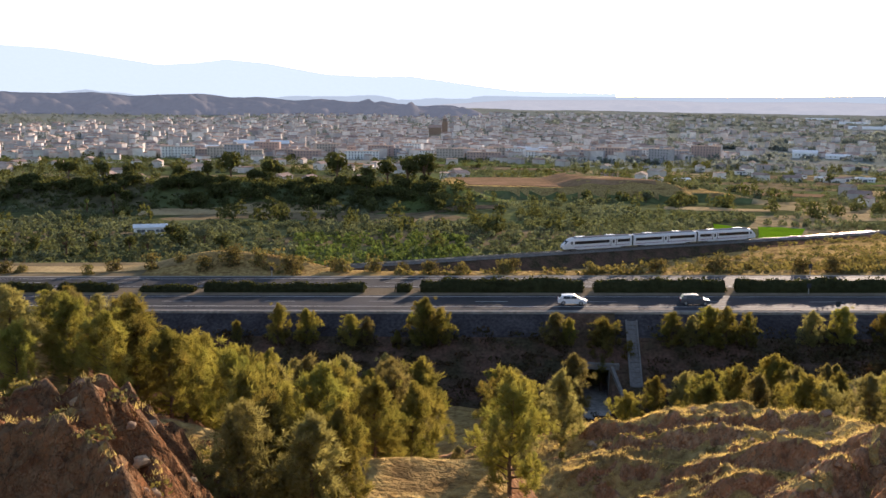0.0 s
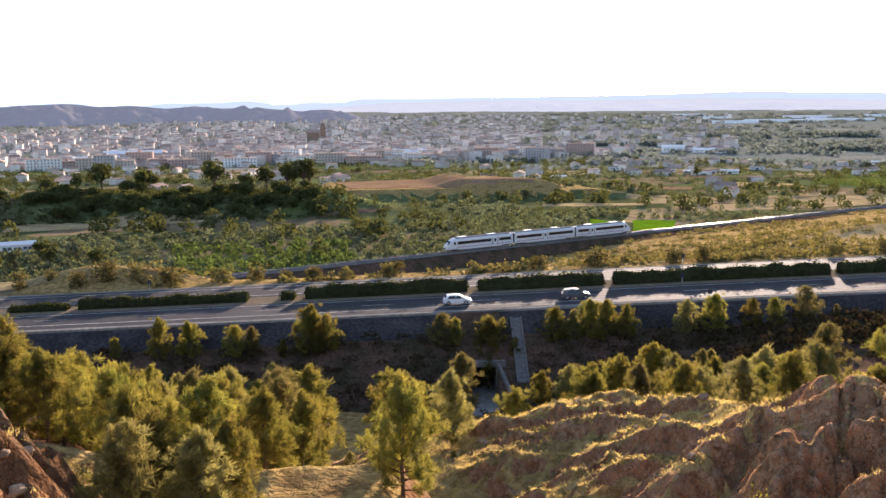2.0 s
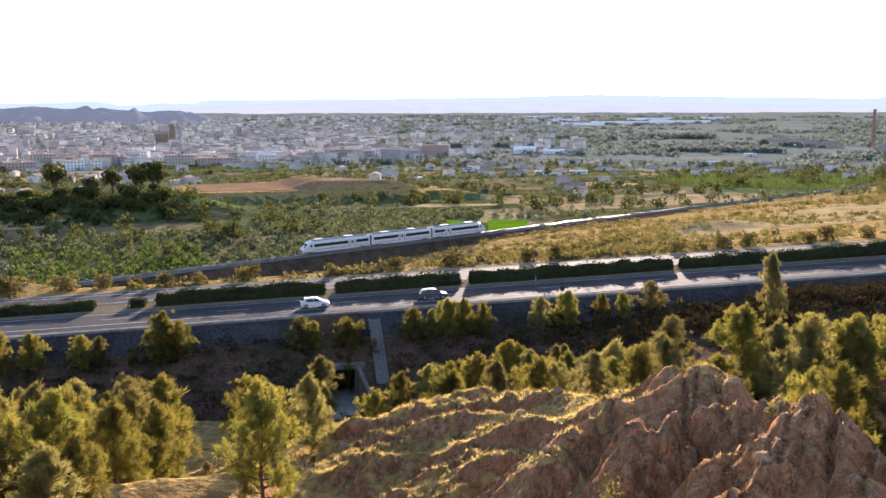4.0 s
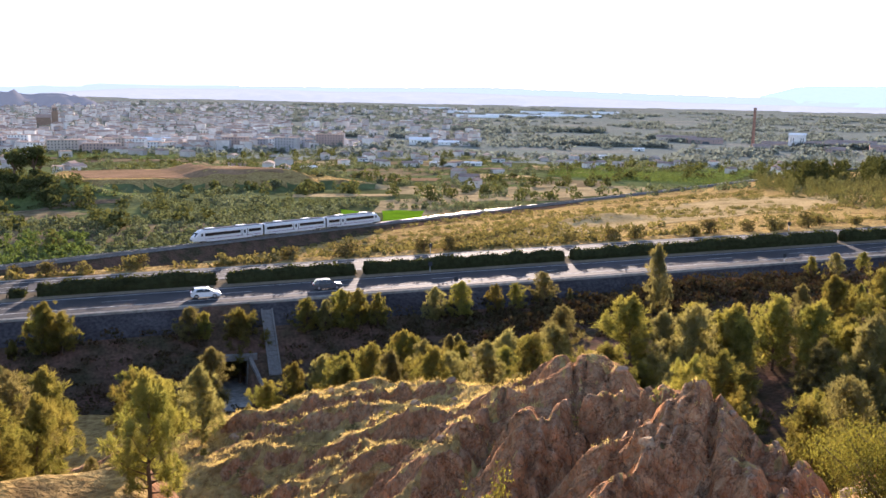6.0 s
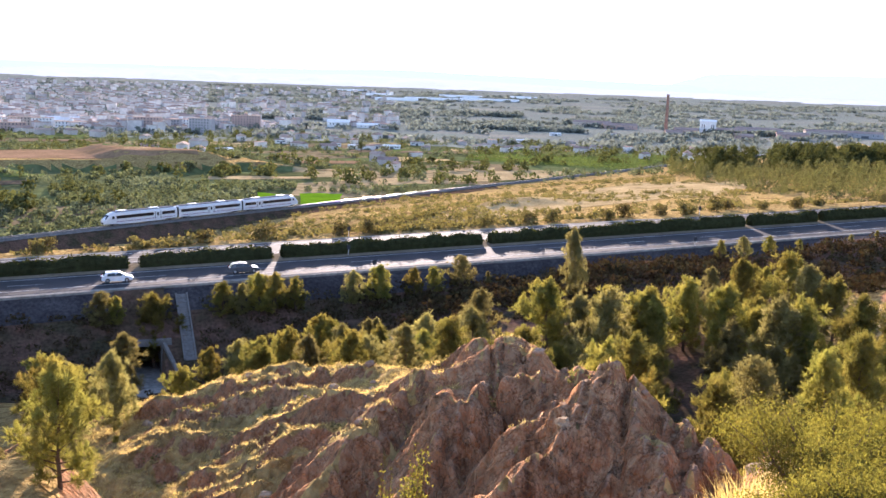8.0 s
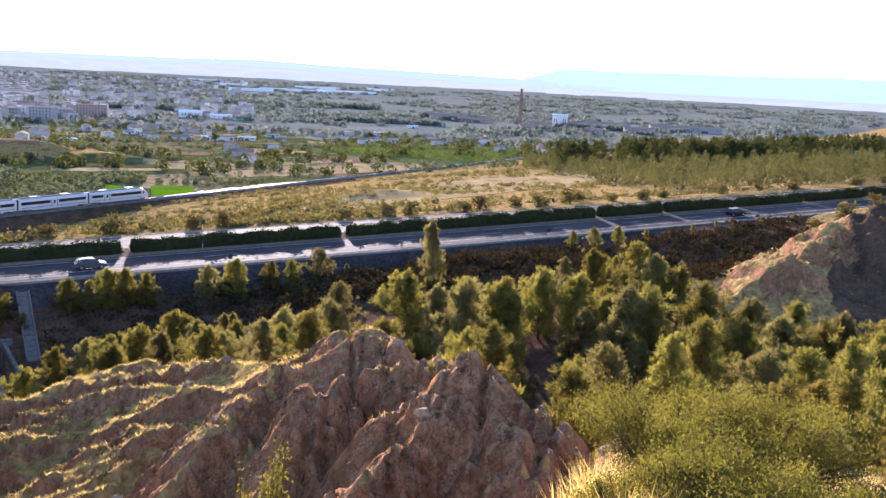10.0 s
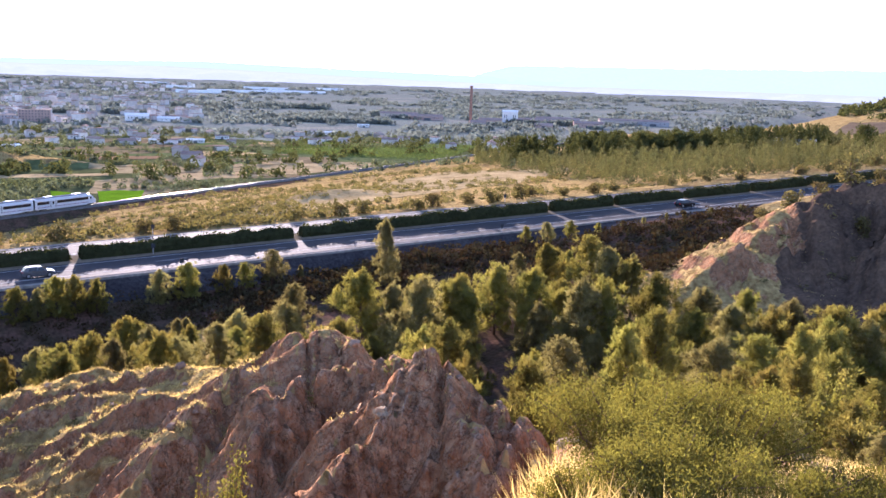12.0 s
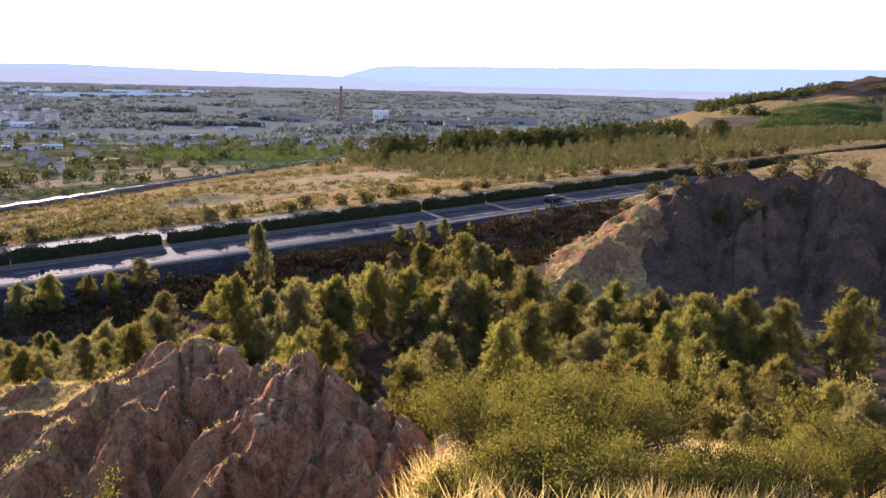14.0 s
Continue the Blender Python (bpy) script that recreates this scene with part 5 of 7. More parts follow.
field_ae([(0.8, -4.0), (-6.5, -4.05), (-6.5, -3.75), (0.5, -3.7)], M["green_field"], "green crop field near the town")
field_ae([(-1.0, -3.62), (-7.5, -3.6), (-7.0, -3.45), (0.0, -3.45)], M["green_field"], "green crop strip at the town's edge")
field_ae([(-18.4, -7.75), (-20.7, -7.5), (-20.9, -7.05), (-18.4, -7.05)], M["lime_field"], "lush lime-green crop plot beside the railway")
field_ae([(-15.9, -7.3), (-17.6, -7.5), (-17.7, -7.25), (-15.9, -7.0)], M["lime_field"], "small lime-green crop plot beside the railway")
field_ae([(-28.0, -4.75), (-38.6, -5.0), (-40.5, -3.9), (-29.5, -4.05)], M["green_field"], "green orchard plot with planted rows", seg=20)
field_ae([(-13.0, -6.3), (-19.0, -6.2), (-19.0, -6.05), (-13.0, -6.1)], M["tan_field"], "dry stubble strip among olive trees")
field_ae([(-20.5, -6.6), (-33.5, -5.6), (-33.5, -5.3), (-20.5, -6.2)], M["tan_field"], "dry stubble strip among olive trees")
field_ae([(-21.0, -5.9), (-30.0, -5.3), (-30.0, -5.15), (-21.0, -5.7)], M["tan_field"], "dry stubble strip among olive trees")
field_ae([(-23.0, -5.0), (-28.0, -4.95), (-27.0, -4.75), (-23.0, -4.7)], M["dry_field"], "pale fallow plot in the valley")
for i in range(46):
    random.seed(100 + i)
    a, e = random.uniform(-34, 26), random.choice((-5.4, -5.0, -4.7, -4.4, -4.2, -3.95)) + random.uniform(-0.1, 0.1)
    if a > -1 and e < -4.1 or -13 < a < 0 and e < -4.5:
        continue
    w, h = random.uniform(1.5, 4.5), random.uniform(0.10, 0.22)
    field_ae([(a + w / 2, e - h), (a - w / 2, e - h + 0.03), (a - w / 2 - 0.3, e), (a + w / 2 - 0.3, e)],
             M[random.choice(("tan_field", "green_field", "brown_field", "green_field", "dry_field", "red_field"))], "small farmed plot in the valley", seg=5)
# terrace top and dry slope beyond the motorway
field([(14, 542), (118, 530), (118, 612), (6, 618)], M["red_field"], "bare reddish fallow field on a terrace", seg=24)
field([(92, 226), (176, 262), (196, 232), (130, 206)], M["dry_field"], "bleached dry grass beside the railway cutting", seg=30, lift=0.12)
field([(150, 262), (262, 330), (300, 285), (205, 225)], M["dry_field"], "bleached dry grass slope with shrubs", seg=36, lift=0.12)
field([(-110, 197), (-52, 190), (-50, 181), (-108, 186)], M["dry_field"], "strip of dry grass beyond the motorway", seg=20, lift=0.15)


# ---- valley: planting ----
def clumps(name, pts, rad, high, leaves, material, label, category, seed, leaf=0.27):
    """Many small trees or bushes: leaf masses with short stems, joined as stuff."""
    rng = np.random.default_rng(seed)
    pts, rad, high = np.asarray(pts, float), np.asarray(rad, float), np.asarray(high, float)
    n = len(pts)
    k = leaves
    d = rng.normal(size=(n, k, 3))
    d /= np.linalg.norm(d, axis=2, keepdims=True)
    d *= rng.uniform(0.55, 1.08, (n, k, 1))
    d[:, :, 2] = d[:, :, 2] * 0.5 + 0.5
    lob = 1 + 0.25 * np.sin(3 * np.arctan2(d[:, :, 1], d[:, :, 0]) + rng.uniform(0, 6, (n, 1)))
    c = pts[:, None, :] + d * np.stack([rad[:, None] * lob, rad[:, None] * lob, high[:, None] * np.ones_like(lob)], 2)
    v, f = leaf_quads(c.reshape(-1, 3), np.repeat(rad * leaf * 2, k), rng, aspect=0.75)
    ob = tagged(new(name, mesh_np(name, v, f, material)), label, category, kind="stuff")
    return ob


LOW = [pine_shape(40 + k, 7.0, (0.30, 0.34, 0.27, 0.37)[k], 15, 8, 1.25, 0.42) for k in range(4)]


def low_pines(name, pts, high, material, label, category, seed, wide=1.0):
    """A stand of many small pines, joined as stuff."""
    rng = np.random.default_rng(seed)
    vs, fs, k = [], [], 0
    for p, h in zip(np.asarray(pts), high):
        wood, v, f = LOW[int(rng.integers(0, 4))]
        a, q = rng.uniform(0, 6.28), h / 7.0
        w = q * wide * rng.uniform(0.85, 1.2)
        c, s_ = math.cos(a) * w, math.sin(a) * w
        vs.append(np.stack([p[0] + v[:, 0] * c - v[:, 1] * s_, p[1] + v[:, 0] * s_ + v[:, 1] * c, p[2] + v[:, 2] * q], 1))
        fs.append(f + k)
        k += len(v)
    return tagged(new(name, mesh_np(name, np.concatenate(vs), np.concatenate(fs), material)), label, category, kind="stuff")


def scatter(n, ok, seed, spacing=None, x0=-400, x1=600, y0=200, y1=1100):
    rng = np.random.default_rng(seed)
    x_, y_ = rng.uniform(x0, x1, n), rng.uniform(y0, y1, n)
    keep = ok(x_, y_)
    return x_[keep], y_[keep]


def az_of(x_, y_):
    return np.degrees(np.arctan2(-x_, y_))


def with_z(x_, y_, sink=0.3):
    return np.stack([x_, y_, terrain(x_, y_) - sink], 1)


rng = np.random.default_rng(5)
# olive grove on a loose grid beyond the railway
gx, gy = np.meshgrid(np.arange(-260, 330, 5.2), np.arange(230, 520, 5.0))
gx, gy = (gx + 0.25 * gy).ravel() + rng.normal(0, 0.8, gx.size), gy.ravel() + rng.normal(0, 0.8, gx.size)
r_, a_ = np.hypot(gx, gy), az_of(gx, gy)
_, v_ = rail_sv(gx, gy)
open_field = ((a_ < 18.2) & (a_ > 5.8) & (r_ > 376) & (r_ < 462)) | ((a_ < 4.5) & (a_ > -4.5) & (r_ > 382) & (r_ < 475)) | ((a_ < -15.7) & (a_ > -21.1) & (r_ > 318) & (r_ < 415))
open_field |= (a_ < -18) & (vnoise(gx / 60, gy / 14, 9) > 0.05)
ok = (v_ > 7) & (r_ < 452 - 0.6 * np.clip(a_, 0, 30)) & ~open_field & (a_ < 29) & (a_ > -40) & (rng.random(gx.size) < 0.9)
green = ok & (a_ < 9) & (a_ > -1.5) & (r_ < 335)
ok &= ~green
p = with_z(gx[ok], gy[ok])
clumps("olive_grove", p, rng.uniform(1.2, 2.1, len(p)), rng.uniform(2.0, 3.3, len(p)), 62, M["olive"], "grey-green olive trees planted across the valley floor", "olive trees", 6)
p = with_z(gx[green], gy[green])
clumps("orchard", p, rng.uniform(1.4, 2.1, len(p)), rng.uniform(2.3, 3.3, len(p)), 60, M["orchard"], "fresh green fruit trees in a small orchard", "fruit trees", 7)
# knoll scrub and scattered bushes of the plain
x_, y_ = scatter(2400, lambda x, y: (np.abs(y - 462) < 36) & (x < 14), 8, x0=-330, x1=14, y0=425, y1=500)
p = with_z(x_, y_)
n = len(p)
clumps("knoll_scrub", p, rng.uniform(1.0, 2.4, n), rng.uniform(0.8, 2.6, n), 26, M["far_pine"], "dark green scrub covering the knoll", "scrub", 9)
x_, y_ = scatter(15000, lambda x, y: (np.hypot(x, y) > 445) & (np.hypot(x, y) < 1080) & (vnoise(x / 70, y / 26, 12) + 0.6 * vnoise(x / 24, y / 9, 13) > 0.22) & (az_of(x, y) < 28) & (az_of(x, y) > -46)
                 & ~((y > 515) & (y < 625) & (x > -5) & (x < 125)) & ~((az_of(x, y) < -27.5) & (np.hypot(x, y) > 570) & (np.hypot(x, y) < 760)), 10, x0=-560, x1=760, y0=300, y1=1100)
p = with_z(x_, y_)
n = len(p)
clumps("valley_trees", p, rng.uniform(1.2, 3.0, n), rng.uniform(1.8, 5.0, n), 36, M["olive"], "scattered olive trees and bushes between the plots", "trees", 11)
x_, y_ = scatter(3600, lambda x, y: (np.hypot(x, y) > 300) & (rail_sv(x, y)[1] > 9) & (np.hypot(x, y) < 1100) & (vnoise(x / 90, y / 40, 22) > 0.15) & (az_of(x, y) < 28) & (az_of(x, y) > -44) & ~((y > 515) & (y < 625) & (x > -5) & (x < 125)), 20, x0=-560, x1=760, y0=260, y1=1100)
p = with_z(x_, y_)[:900]
n = len(p)
clumps("dark_trees", p, rng.uniform(1.6, 3.6, n), rng.uniform(3.5, 8.0, n), 64, M["far_pine"], "dark rounded trees dotted over the valley", "trees", 21)
# rows of the green orchard plot
pts = []
for i in range(26):
    f_ = i / 25
    a0, b0 = on_plain(-28.3 - 1.2 * f_, -4.73 + 0.66 * f_), on_plain(-38.4 - 2.0 * f_, -4.97 + 1.04 * f_)
    for t in np.linspace(0, 1, 42):
        pts.append((a0[0] + (b0[0] - a0[0]) * t, a0[1] + (b0[1] - a0[1]) * t))
pts = np.array(pts)
p = with_z(pts[:, 0], pts[:, 1])
clumps("orchard_rows", p, np.full(len(p), 1.5), np.full(len(p), 2.6), 18, M["orchard"], "rows of young green fruit trees", "fruit trees", 23)
# plots on the slope beyond the pine forest
def on_slope(az, e):
    """Where the line of sight at azimuth and elevation first meets the ground beyond the motorway."""
    r_ = np.linspace(330, 1500, 900)
    x_, y_ = -math.sin(radians(az)) * r_, math.cos(radians(az)) * r_
    under = terrain(x_, y_) > EYE + r_ * math.tan(radians(e))
    k = int(np.argmax(under)) if under.any() else 899
    return x_[k], y_[k]


field([on_slope(*q) for q in ((-60.1, -2.53), (-63.4, -2.2), (-64.4, -1.57), (-61.1, -1.69))], M["brown_field"], "ploughed brown plot above the pine forest", seg=16)
field([on_slope(*q) for q in ((-63.6, -2.25), (-70.4, -1.85), (-70.4, -0.75), (-65.0, -1.1))], M["green_field"], "green orchard plot on the slope above the pine forest", seg=20)
field([on_slope(*q) for q in ((-57.0, -1.6), (-60.3, -1.5), (-60.0, -0.9), (-57.5, -1.0))], M["dry_field"], "bare tan slope beside the country house", seg=16)
pts = []
for f_ in np.linspace(0.04, 0.96, 16):
    a0, b0 = on_slope(-63.7 - 1.3 * f_, -2.2 + 1.1 * f_), on_slope(-70.3, -1.8 + 1.0 * f_)
    for q in np.linspace(0, 1, 46):
        pts.append((a0[0] + (b0[0] - a0[0]) * q, a0[1] + (b0[1] - a0[1]) * q))
pts = np.array(pts)
p = with_z(pts[:, 0], pts[:, 1])
clumps("orchard_rows", p, np.full(len(p), 1.6), np.full(len(p), 2.8), 26, M["orchard"], "rows of green fruit trees on the slope", "fruit trees", 24)
x_, y_ = scatter(9000, lambda x, y: (az_of(x, y) < -60.6) & (az_of(x, y) > -80) & (np.hypot(x, y) > 560) & (vnoise(x / 50, y / 40, 61) > -0.25), 62, x0=480, x1=1250, y0=150, y1=620)
p = with_z(x_, y_)
a_, e_ = az_of(p[:, 0], p[:, 1]), np.degrees(np.arctan2(p[:, 2] - EYE, np.hypot(p[:, 0], p[:, 1])))
p = p[~((a_ < -59.8) & (e_ < np.interp(-a_, [59.8, 64.5, 65, 71], [-1.55, -1.5, -1.05, -0.7]))) & (e_ < np.interp(-a_, [57, 60, 62, 64, 66, 70], [-1.5, -1.2, -0.6, 0.0, 0.1, 0.1]))][:2300]
n = len(p)
clumps("slope_wood", p, rng.uniform(2.2, 4.2, n), rng.uniform(4.0, 9.0, n), 40, M["far_pine"], "dark wood on the slope above the orchard", "forest", 63, leaf=0.3)
# pine forest beyond the motorway
x_, y_ = scatter(16000, lambda x, y: (su(x, y)[1] > 31) & (rail_sv(x, y)[1] < -12 + 60 * smooth(-44, -50, az_of(x, y))) & (az_of(x, y) < -45.2 + 5 * smooth(300, 500, np.hypot(x, y)) + 6 * smooth(330, 240, np.hypot(x, y))* -1) & (az_of(x, y) > -76) & (np.hypot(x, y) < 560 + 260 * smooth(-55, -66, az_of(x, y)))
                 & ~((az_of(x, y) < -59.5) & (az_of(x, y) > -65) & (np.hypot(x, y) > 430) & (np.hypot(x, y) < 560)), 30, x0=150, x1=900, y0=120, y1=520)
p = with_z(x_, y_)
a_, e_ = az_of(p[:, 0], p[:, 1]), np.degrees(np.arctan2(p[:, 2] + 5 - EYE, np.hypot(p[:, 0], p[:, 1])))
p = p[e_ < np.interp(-a_, [45, 57, 60, 62, 64, 71], [-1.5, -1.75, -2.3, -2.25, -2.15, -1.85])]
keep, cells = [], set()
for i, (a, b, c) in enumerate(p):
    c_ = (int(a // 4.8), int(b // 4.8))
    if c_ not in cells:
        cells.add(c_)
        keep.append(i)
p = p[keep][:1700]
n = len(p)
low_pines("pine_forest", p, rng.uniform(4.2, 8.0, n), M["forest_pine"], "dense young pine forest beyond the motorway", "forest", 31)
x_, y_ = scatter(900, lambda x, y: (((x - 392) / 60) ** 2 + ((y - 318) / 28) ** 2 < 1) | (((x - 470) / 40) ** 2 + ((y - 300) / 24) ** 2 < 1), 33, x0=300, x1=560, y0=250, y1=380)
p = with_z(x_, y_)
n = len(p)
low_pines("dark_pines", p[:330], rng.uniform(8.0, 13.0, n)[:330], M["far_pine"], "tall dark pines on a low mound", "trees", 34, 1.25)
# dry slope shrubs between motorway and railway
x_, y_ = scatter(5600, lambda x, y: (su(x, y)[1] > 30) & (rail_sv(x, y)[1] < -9) & (su(x, y)[0] > 40) & (su(x, y)[0] < 330) & (vnoise(x / 30, y / 12, 41) > -0.12), 40, x0=40, x1=340, y0=140, y1=360)
p = with_z(x_, y_, 0.15)
n = len(p)
clumps("slope_shrubs", p, rng.uniform(0.4, 1.5, n), rng.uniform(0.4, 1.9, n), 24, M["dusty_bush"], "low dusty shrubs on the dry slope", "shrubs", 42)
x_, y_ = scatter(2600, lambda x, y: (su(x, y)[1] > 27) & (rail_sv(x, y)[1] < -6) & (su(x, y)[0] > -40) & (su(x, y)[0] < 120) & (vnoise(x / 16, y / 9, 47) > -0.1), 46, x0=-50, x1=130, y0=160, y1=260)
p = with_z(x_, y_, 0.15)
n = len(p)
clumps("cutting_shrubs", p, rng.uniform(0.5, 1.7, n), rng.uniform(0.5, 2.0, n), 26, M["dusty_bush"], "low dusty shrubs above the railway cutting", "shrubs", 48)
# dark tree groups that stand above the forest
pts, high = [], []
for a0, a1, r0, tip, count in ((-41.6, -45.2, 480, -3.1, 26), (-51.6, -55.0, 500, -2.6, 44), (-46.0, -48.8, 520, -2.6, 34), (-55.4, -56.4, 470, -1.9, 9), (-61.6, -62.6, 520, -1.7, 8)):
    for _ in range(count):
        a, r_ = rng.uniform(a1, a0), r0 + rng.uniform(-16, 16)
        x_, y_ = polar(a, r_)
        z = ground_at(x_, y_)
        pts.append((x_, y_, z - 0.2))
        high.append(float(np.clip(EYE + r_ * math.tan(radians(tip)) - z - rng.uniform(0, 3.0), 4.0, 13.0)))
low_pines("dark_tree_groups", pts, high, M["far_pine"], "dark rounded pines standing above the young forest", "trees", 36, 1.15)
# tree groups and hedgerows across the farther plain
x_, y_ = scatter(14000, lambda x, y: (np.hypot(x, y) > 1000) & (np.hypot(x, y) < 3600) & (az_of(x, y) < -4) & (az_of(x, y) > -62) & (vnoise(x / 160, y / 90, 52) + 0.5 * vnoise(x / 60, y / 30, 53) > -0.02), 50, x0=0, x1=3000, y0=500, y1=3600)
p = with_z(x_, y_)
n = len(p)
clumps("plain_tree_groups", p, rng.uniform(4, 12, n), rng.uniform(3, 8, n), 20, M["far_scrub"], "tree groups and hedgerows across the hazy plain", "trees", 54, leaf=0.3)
# poplar belts farther out
for i, (a0, a1, e, deep, h_) in enumerate([(-22.5, -26.0, -2.25, 70, 10), (-26.5, -31.5, -2.15, 90, 11), (-34.0, -38.0, -2.45, 70, 9), (-9.0, -13.0, -3.2, 25, 6), (-29.0, -35.0, -2.9, 40, 7), (-41, -46, -2.6, 40, 8), (-15.0, -21.0, -2.7, 30, 7)]):
    n = 420
    az_, off = rng.uniform(a1, a0, n), rng.uniform(0, deep, n)
    (xa, ya), (xb, yb) = on_plain(a0, e), on_plain(a1, e)
    base = [(xa + (xb - xa) * t, ya + (yb - ya) * t) for t in (az_ - a0) / (a1 - a0)]
    x_ = np.array([b[0] - math.sin(radians(a)) * o for b, a, o in zip(base, az_, off)])
    y_ = np.array([b[1] + math.cos(radians(a)) * o for b, a, o in zip(base, az_, off)])
    off = vnoise(x_ / 25, y_ / 25, 70 + i)
    p = with_z(x_, y_)[off > -0.35]
    n = len(p)
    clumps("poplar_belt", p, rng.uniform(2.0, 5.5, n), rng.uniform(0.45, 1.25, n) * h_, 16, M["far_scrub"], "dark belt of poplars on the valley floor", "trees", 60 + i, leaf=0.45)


# ---- bigger single trees of the valley ----
def broad_tree(x_, y_, h, wide, material, label, seed, leaves=420, name="tree", cat="tree", low=0.3, fine=0.19, lumps=9):
    rng = np.random.default_rng(seed)
    z = ground_at(x_, y_)
    top = tagged(new(name), label, cat, "valley trees")
    top.location = (x_, y_, z)
    wood = [tube([(0, 0, -0.6), (0.1, 0, h * 0.3), (0, 0.1, h * 0.65)], [0.04 * h, 0.03 * h, 0.012 * h], 6)]
    lobes = []
    for i in range(lumps):
        a = rng.uniform(0, 6.28)
        q = np.array([math.cos(a) * wide * 0.55 * rng.uniform(0.3, 1), math.sin(a) * wide * 0.55 * rng.uniform(0.3, 1), h * rng.uniform(low, 0.82)])
        wood.append(tube([(0, 0, h * 0.3), tuple(q * 0.6 + np.array([0, 0, h * 0.12])), tuple(q)], [0.018 * h, 0.012 * h, 0.006 * h], 4))
        lobes.append((q, wide * rng.uniform(0.28, 0.45)))
    c = []
    for i in range(leaves):
        q, r = lobes[i % len(lobes)]
        d = rng.normal(size=3)
        d /= np.linalg.norm(d)
        c.append(q + d * r * rng.uniform(0.6, 1.05) * (1, 1, 0.75))
    piece("trunk", *join(wood), M["bark"], top)
    v, f = leaf_quads(np.array(c), wide * fine + 0.05, rng, aspect=0.7)
    cr = new("crown", mesh_np("crown", v, f, material))
    cr.parent = top
    return top


KNOLL_TREES = [(13.9, 8, 6), (12.6, 11, 9), (10.2, 8, 9), (6.4, 13, 9), (4.6, 8, 6), (3.4, 11, 8), (2.2, 12, 9), (1.2, 12, 9), (0.9, 9, 7), (19.7, 8, 7), (21.5, 9, 9), (18.2, 7, 6), (15.5, 6, 6)]
rng = np.random.default_rng(87)
KNOLL_TREES += [(a, float(rng.uniform(2.8, 4.6)), float(rng.uniform(5, 8))) for a in rng.uniform(0.2, 26, 80)]
for i, (a, h, w) in enumerate(KNOLL_TREES):
    x_, y_ = polar(a, (462 if i < 13 else float(rng.uniform(432, 454))) / math.cos(radians(a)) + (i % 3) * 6)
    broad_tree(x_, y_, h * 1.35, w * 0.85, M["far_pine"], "dark umbrella-shaped pine on the wooded knoll", 300 + i, 700, "knoll_pine", "tree", 0.5)
for i, (a, e, h, w) in enumerate([(21.8, -9.1, 9, 7), (20.2, -9.2, 8, 6), (23.5, -9.0, 7, 6), (17.4, -9.2, 8, 6.5), (18.4, -9.0, 7, 5), (15.6, -8.9, 8, 7), (14.2, -8.8, 8, 7), (13.2, -9.0, 6, 6), (25.0, -9.3, 7, 6), (19.2, -6.9, 11, 3), (20.6, -6.95, 9, 3), (16.0, -8.6, 8, 6),
                                (6.5, -7.2, 6, 6), (4.3, -6.9, 6, 7), (-26.2, -5.2, 8, 6), (-40.9, -5.5, 10, 6), (-42.1, -5.4, 8, 5), (-43.3, -5.4, 8, 5), (-29.4, -4.5, 10, 4), (-18.5, -3.7, 9, 7), (-9.0, -3.6, 9, 6), (-12.0, -5.6, 7, 8), (-14.0, -5.7, 8, 7), (-22.0, -4.5, 9, 7)]):
    x_, y_ = on_plain(a, e)
    broad_tree(x_, y_, h, w * 0.6, M["orchard"] if i in (9, 10) else M["far_pine"] if i % 3 else M["olive"], "large leafy tree standing in the valley", 400 + i, 460)


# ---- roadside bushes beyond the far guardrail ----
for i in range(74):
    random.seed(900 + i)
    s_ = -120 + 6.0 * i + random.uniform(-2.4, 2.4)
    if random.random() < 0.2:
        continue
    x_, y_ = xy(s_, random.uniform(27.5, 33))
    h = random.uniform(1.7, 3.4)
    broad_tree(x_, y_, h + 0.2, h * random.uniform(0.8, 1.1), M["dusty_bush"], "dusty olive-green roadside bush behind the guardrail", 1000 + i, 620, "roadside_bush", "bush", -0.02, 0.13, 18)


# ---- town ----
M["town_wall"] = mat("town_plaster", (0.72, 0.67, 0.64), 0.9, 0.12, 30, per="island", second=(0.50, 0.45, 0.43))
M["town_roof"] = mat("clay_roof", (0.48, 0.36, 0.30), 0.9, 0.2, 30, per="island")
M["white_metal"] = mat("white_sheet_roof", (0.8, 0.8, 0.8), 0.35, 0.08, 10, spec=0.5)
M["brick"] = mat("old_brick", (0.33, 0.19, 0.15), 0.9, 0.2, 4, second=(0.27, 0.15, 0.12))
M["window_dark"] = mat("window_glass", (0.12, 0.125, 0.14), 0.25, 0.1, 2)
M["church_stone"] = mat("church_stone", (0.26, 0.19, 0.15), 0.9, 0.2, 6)


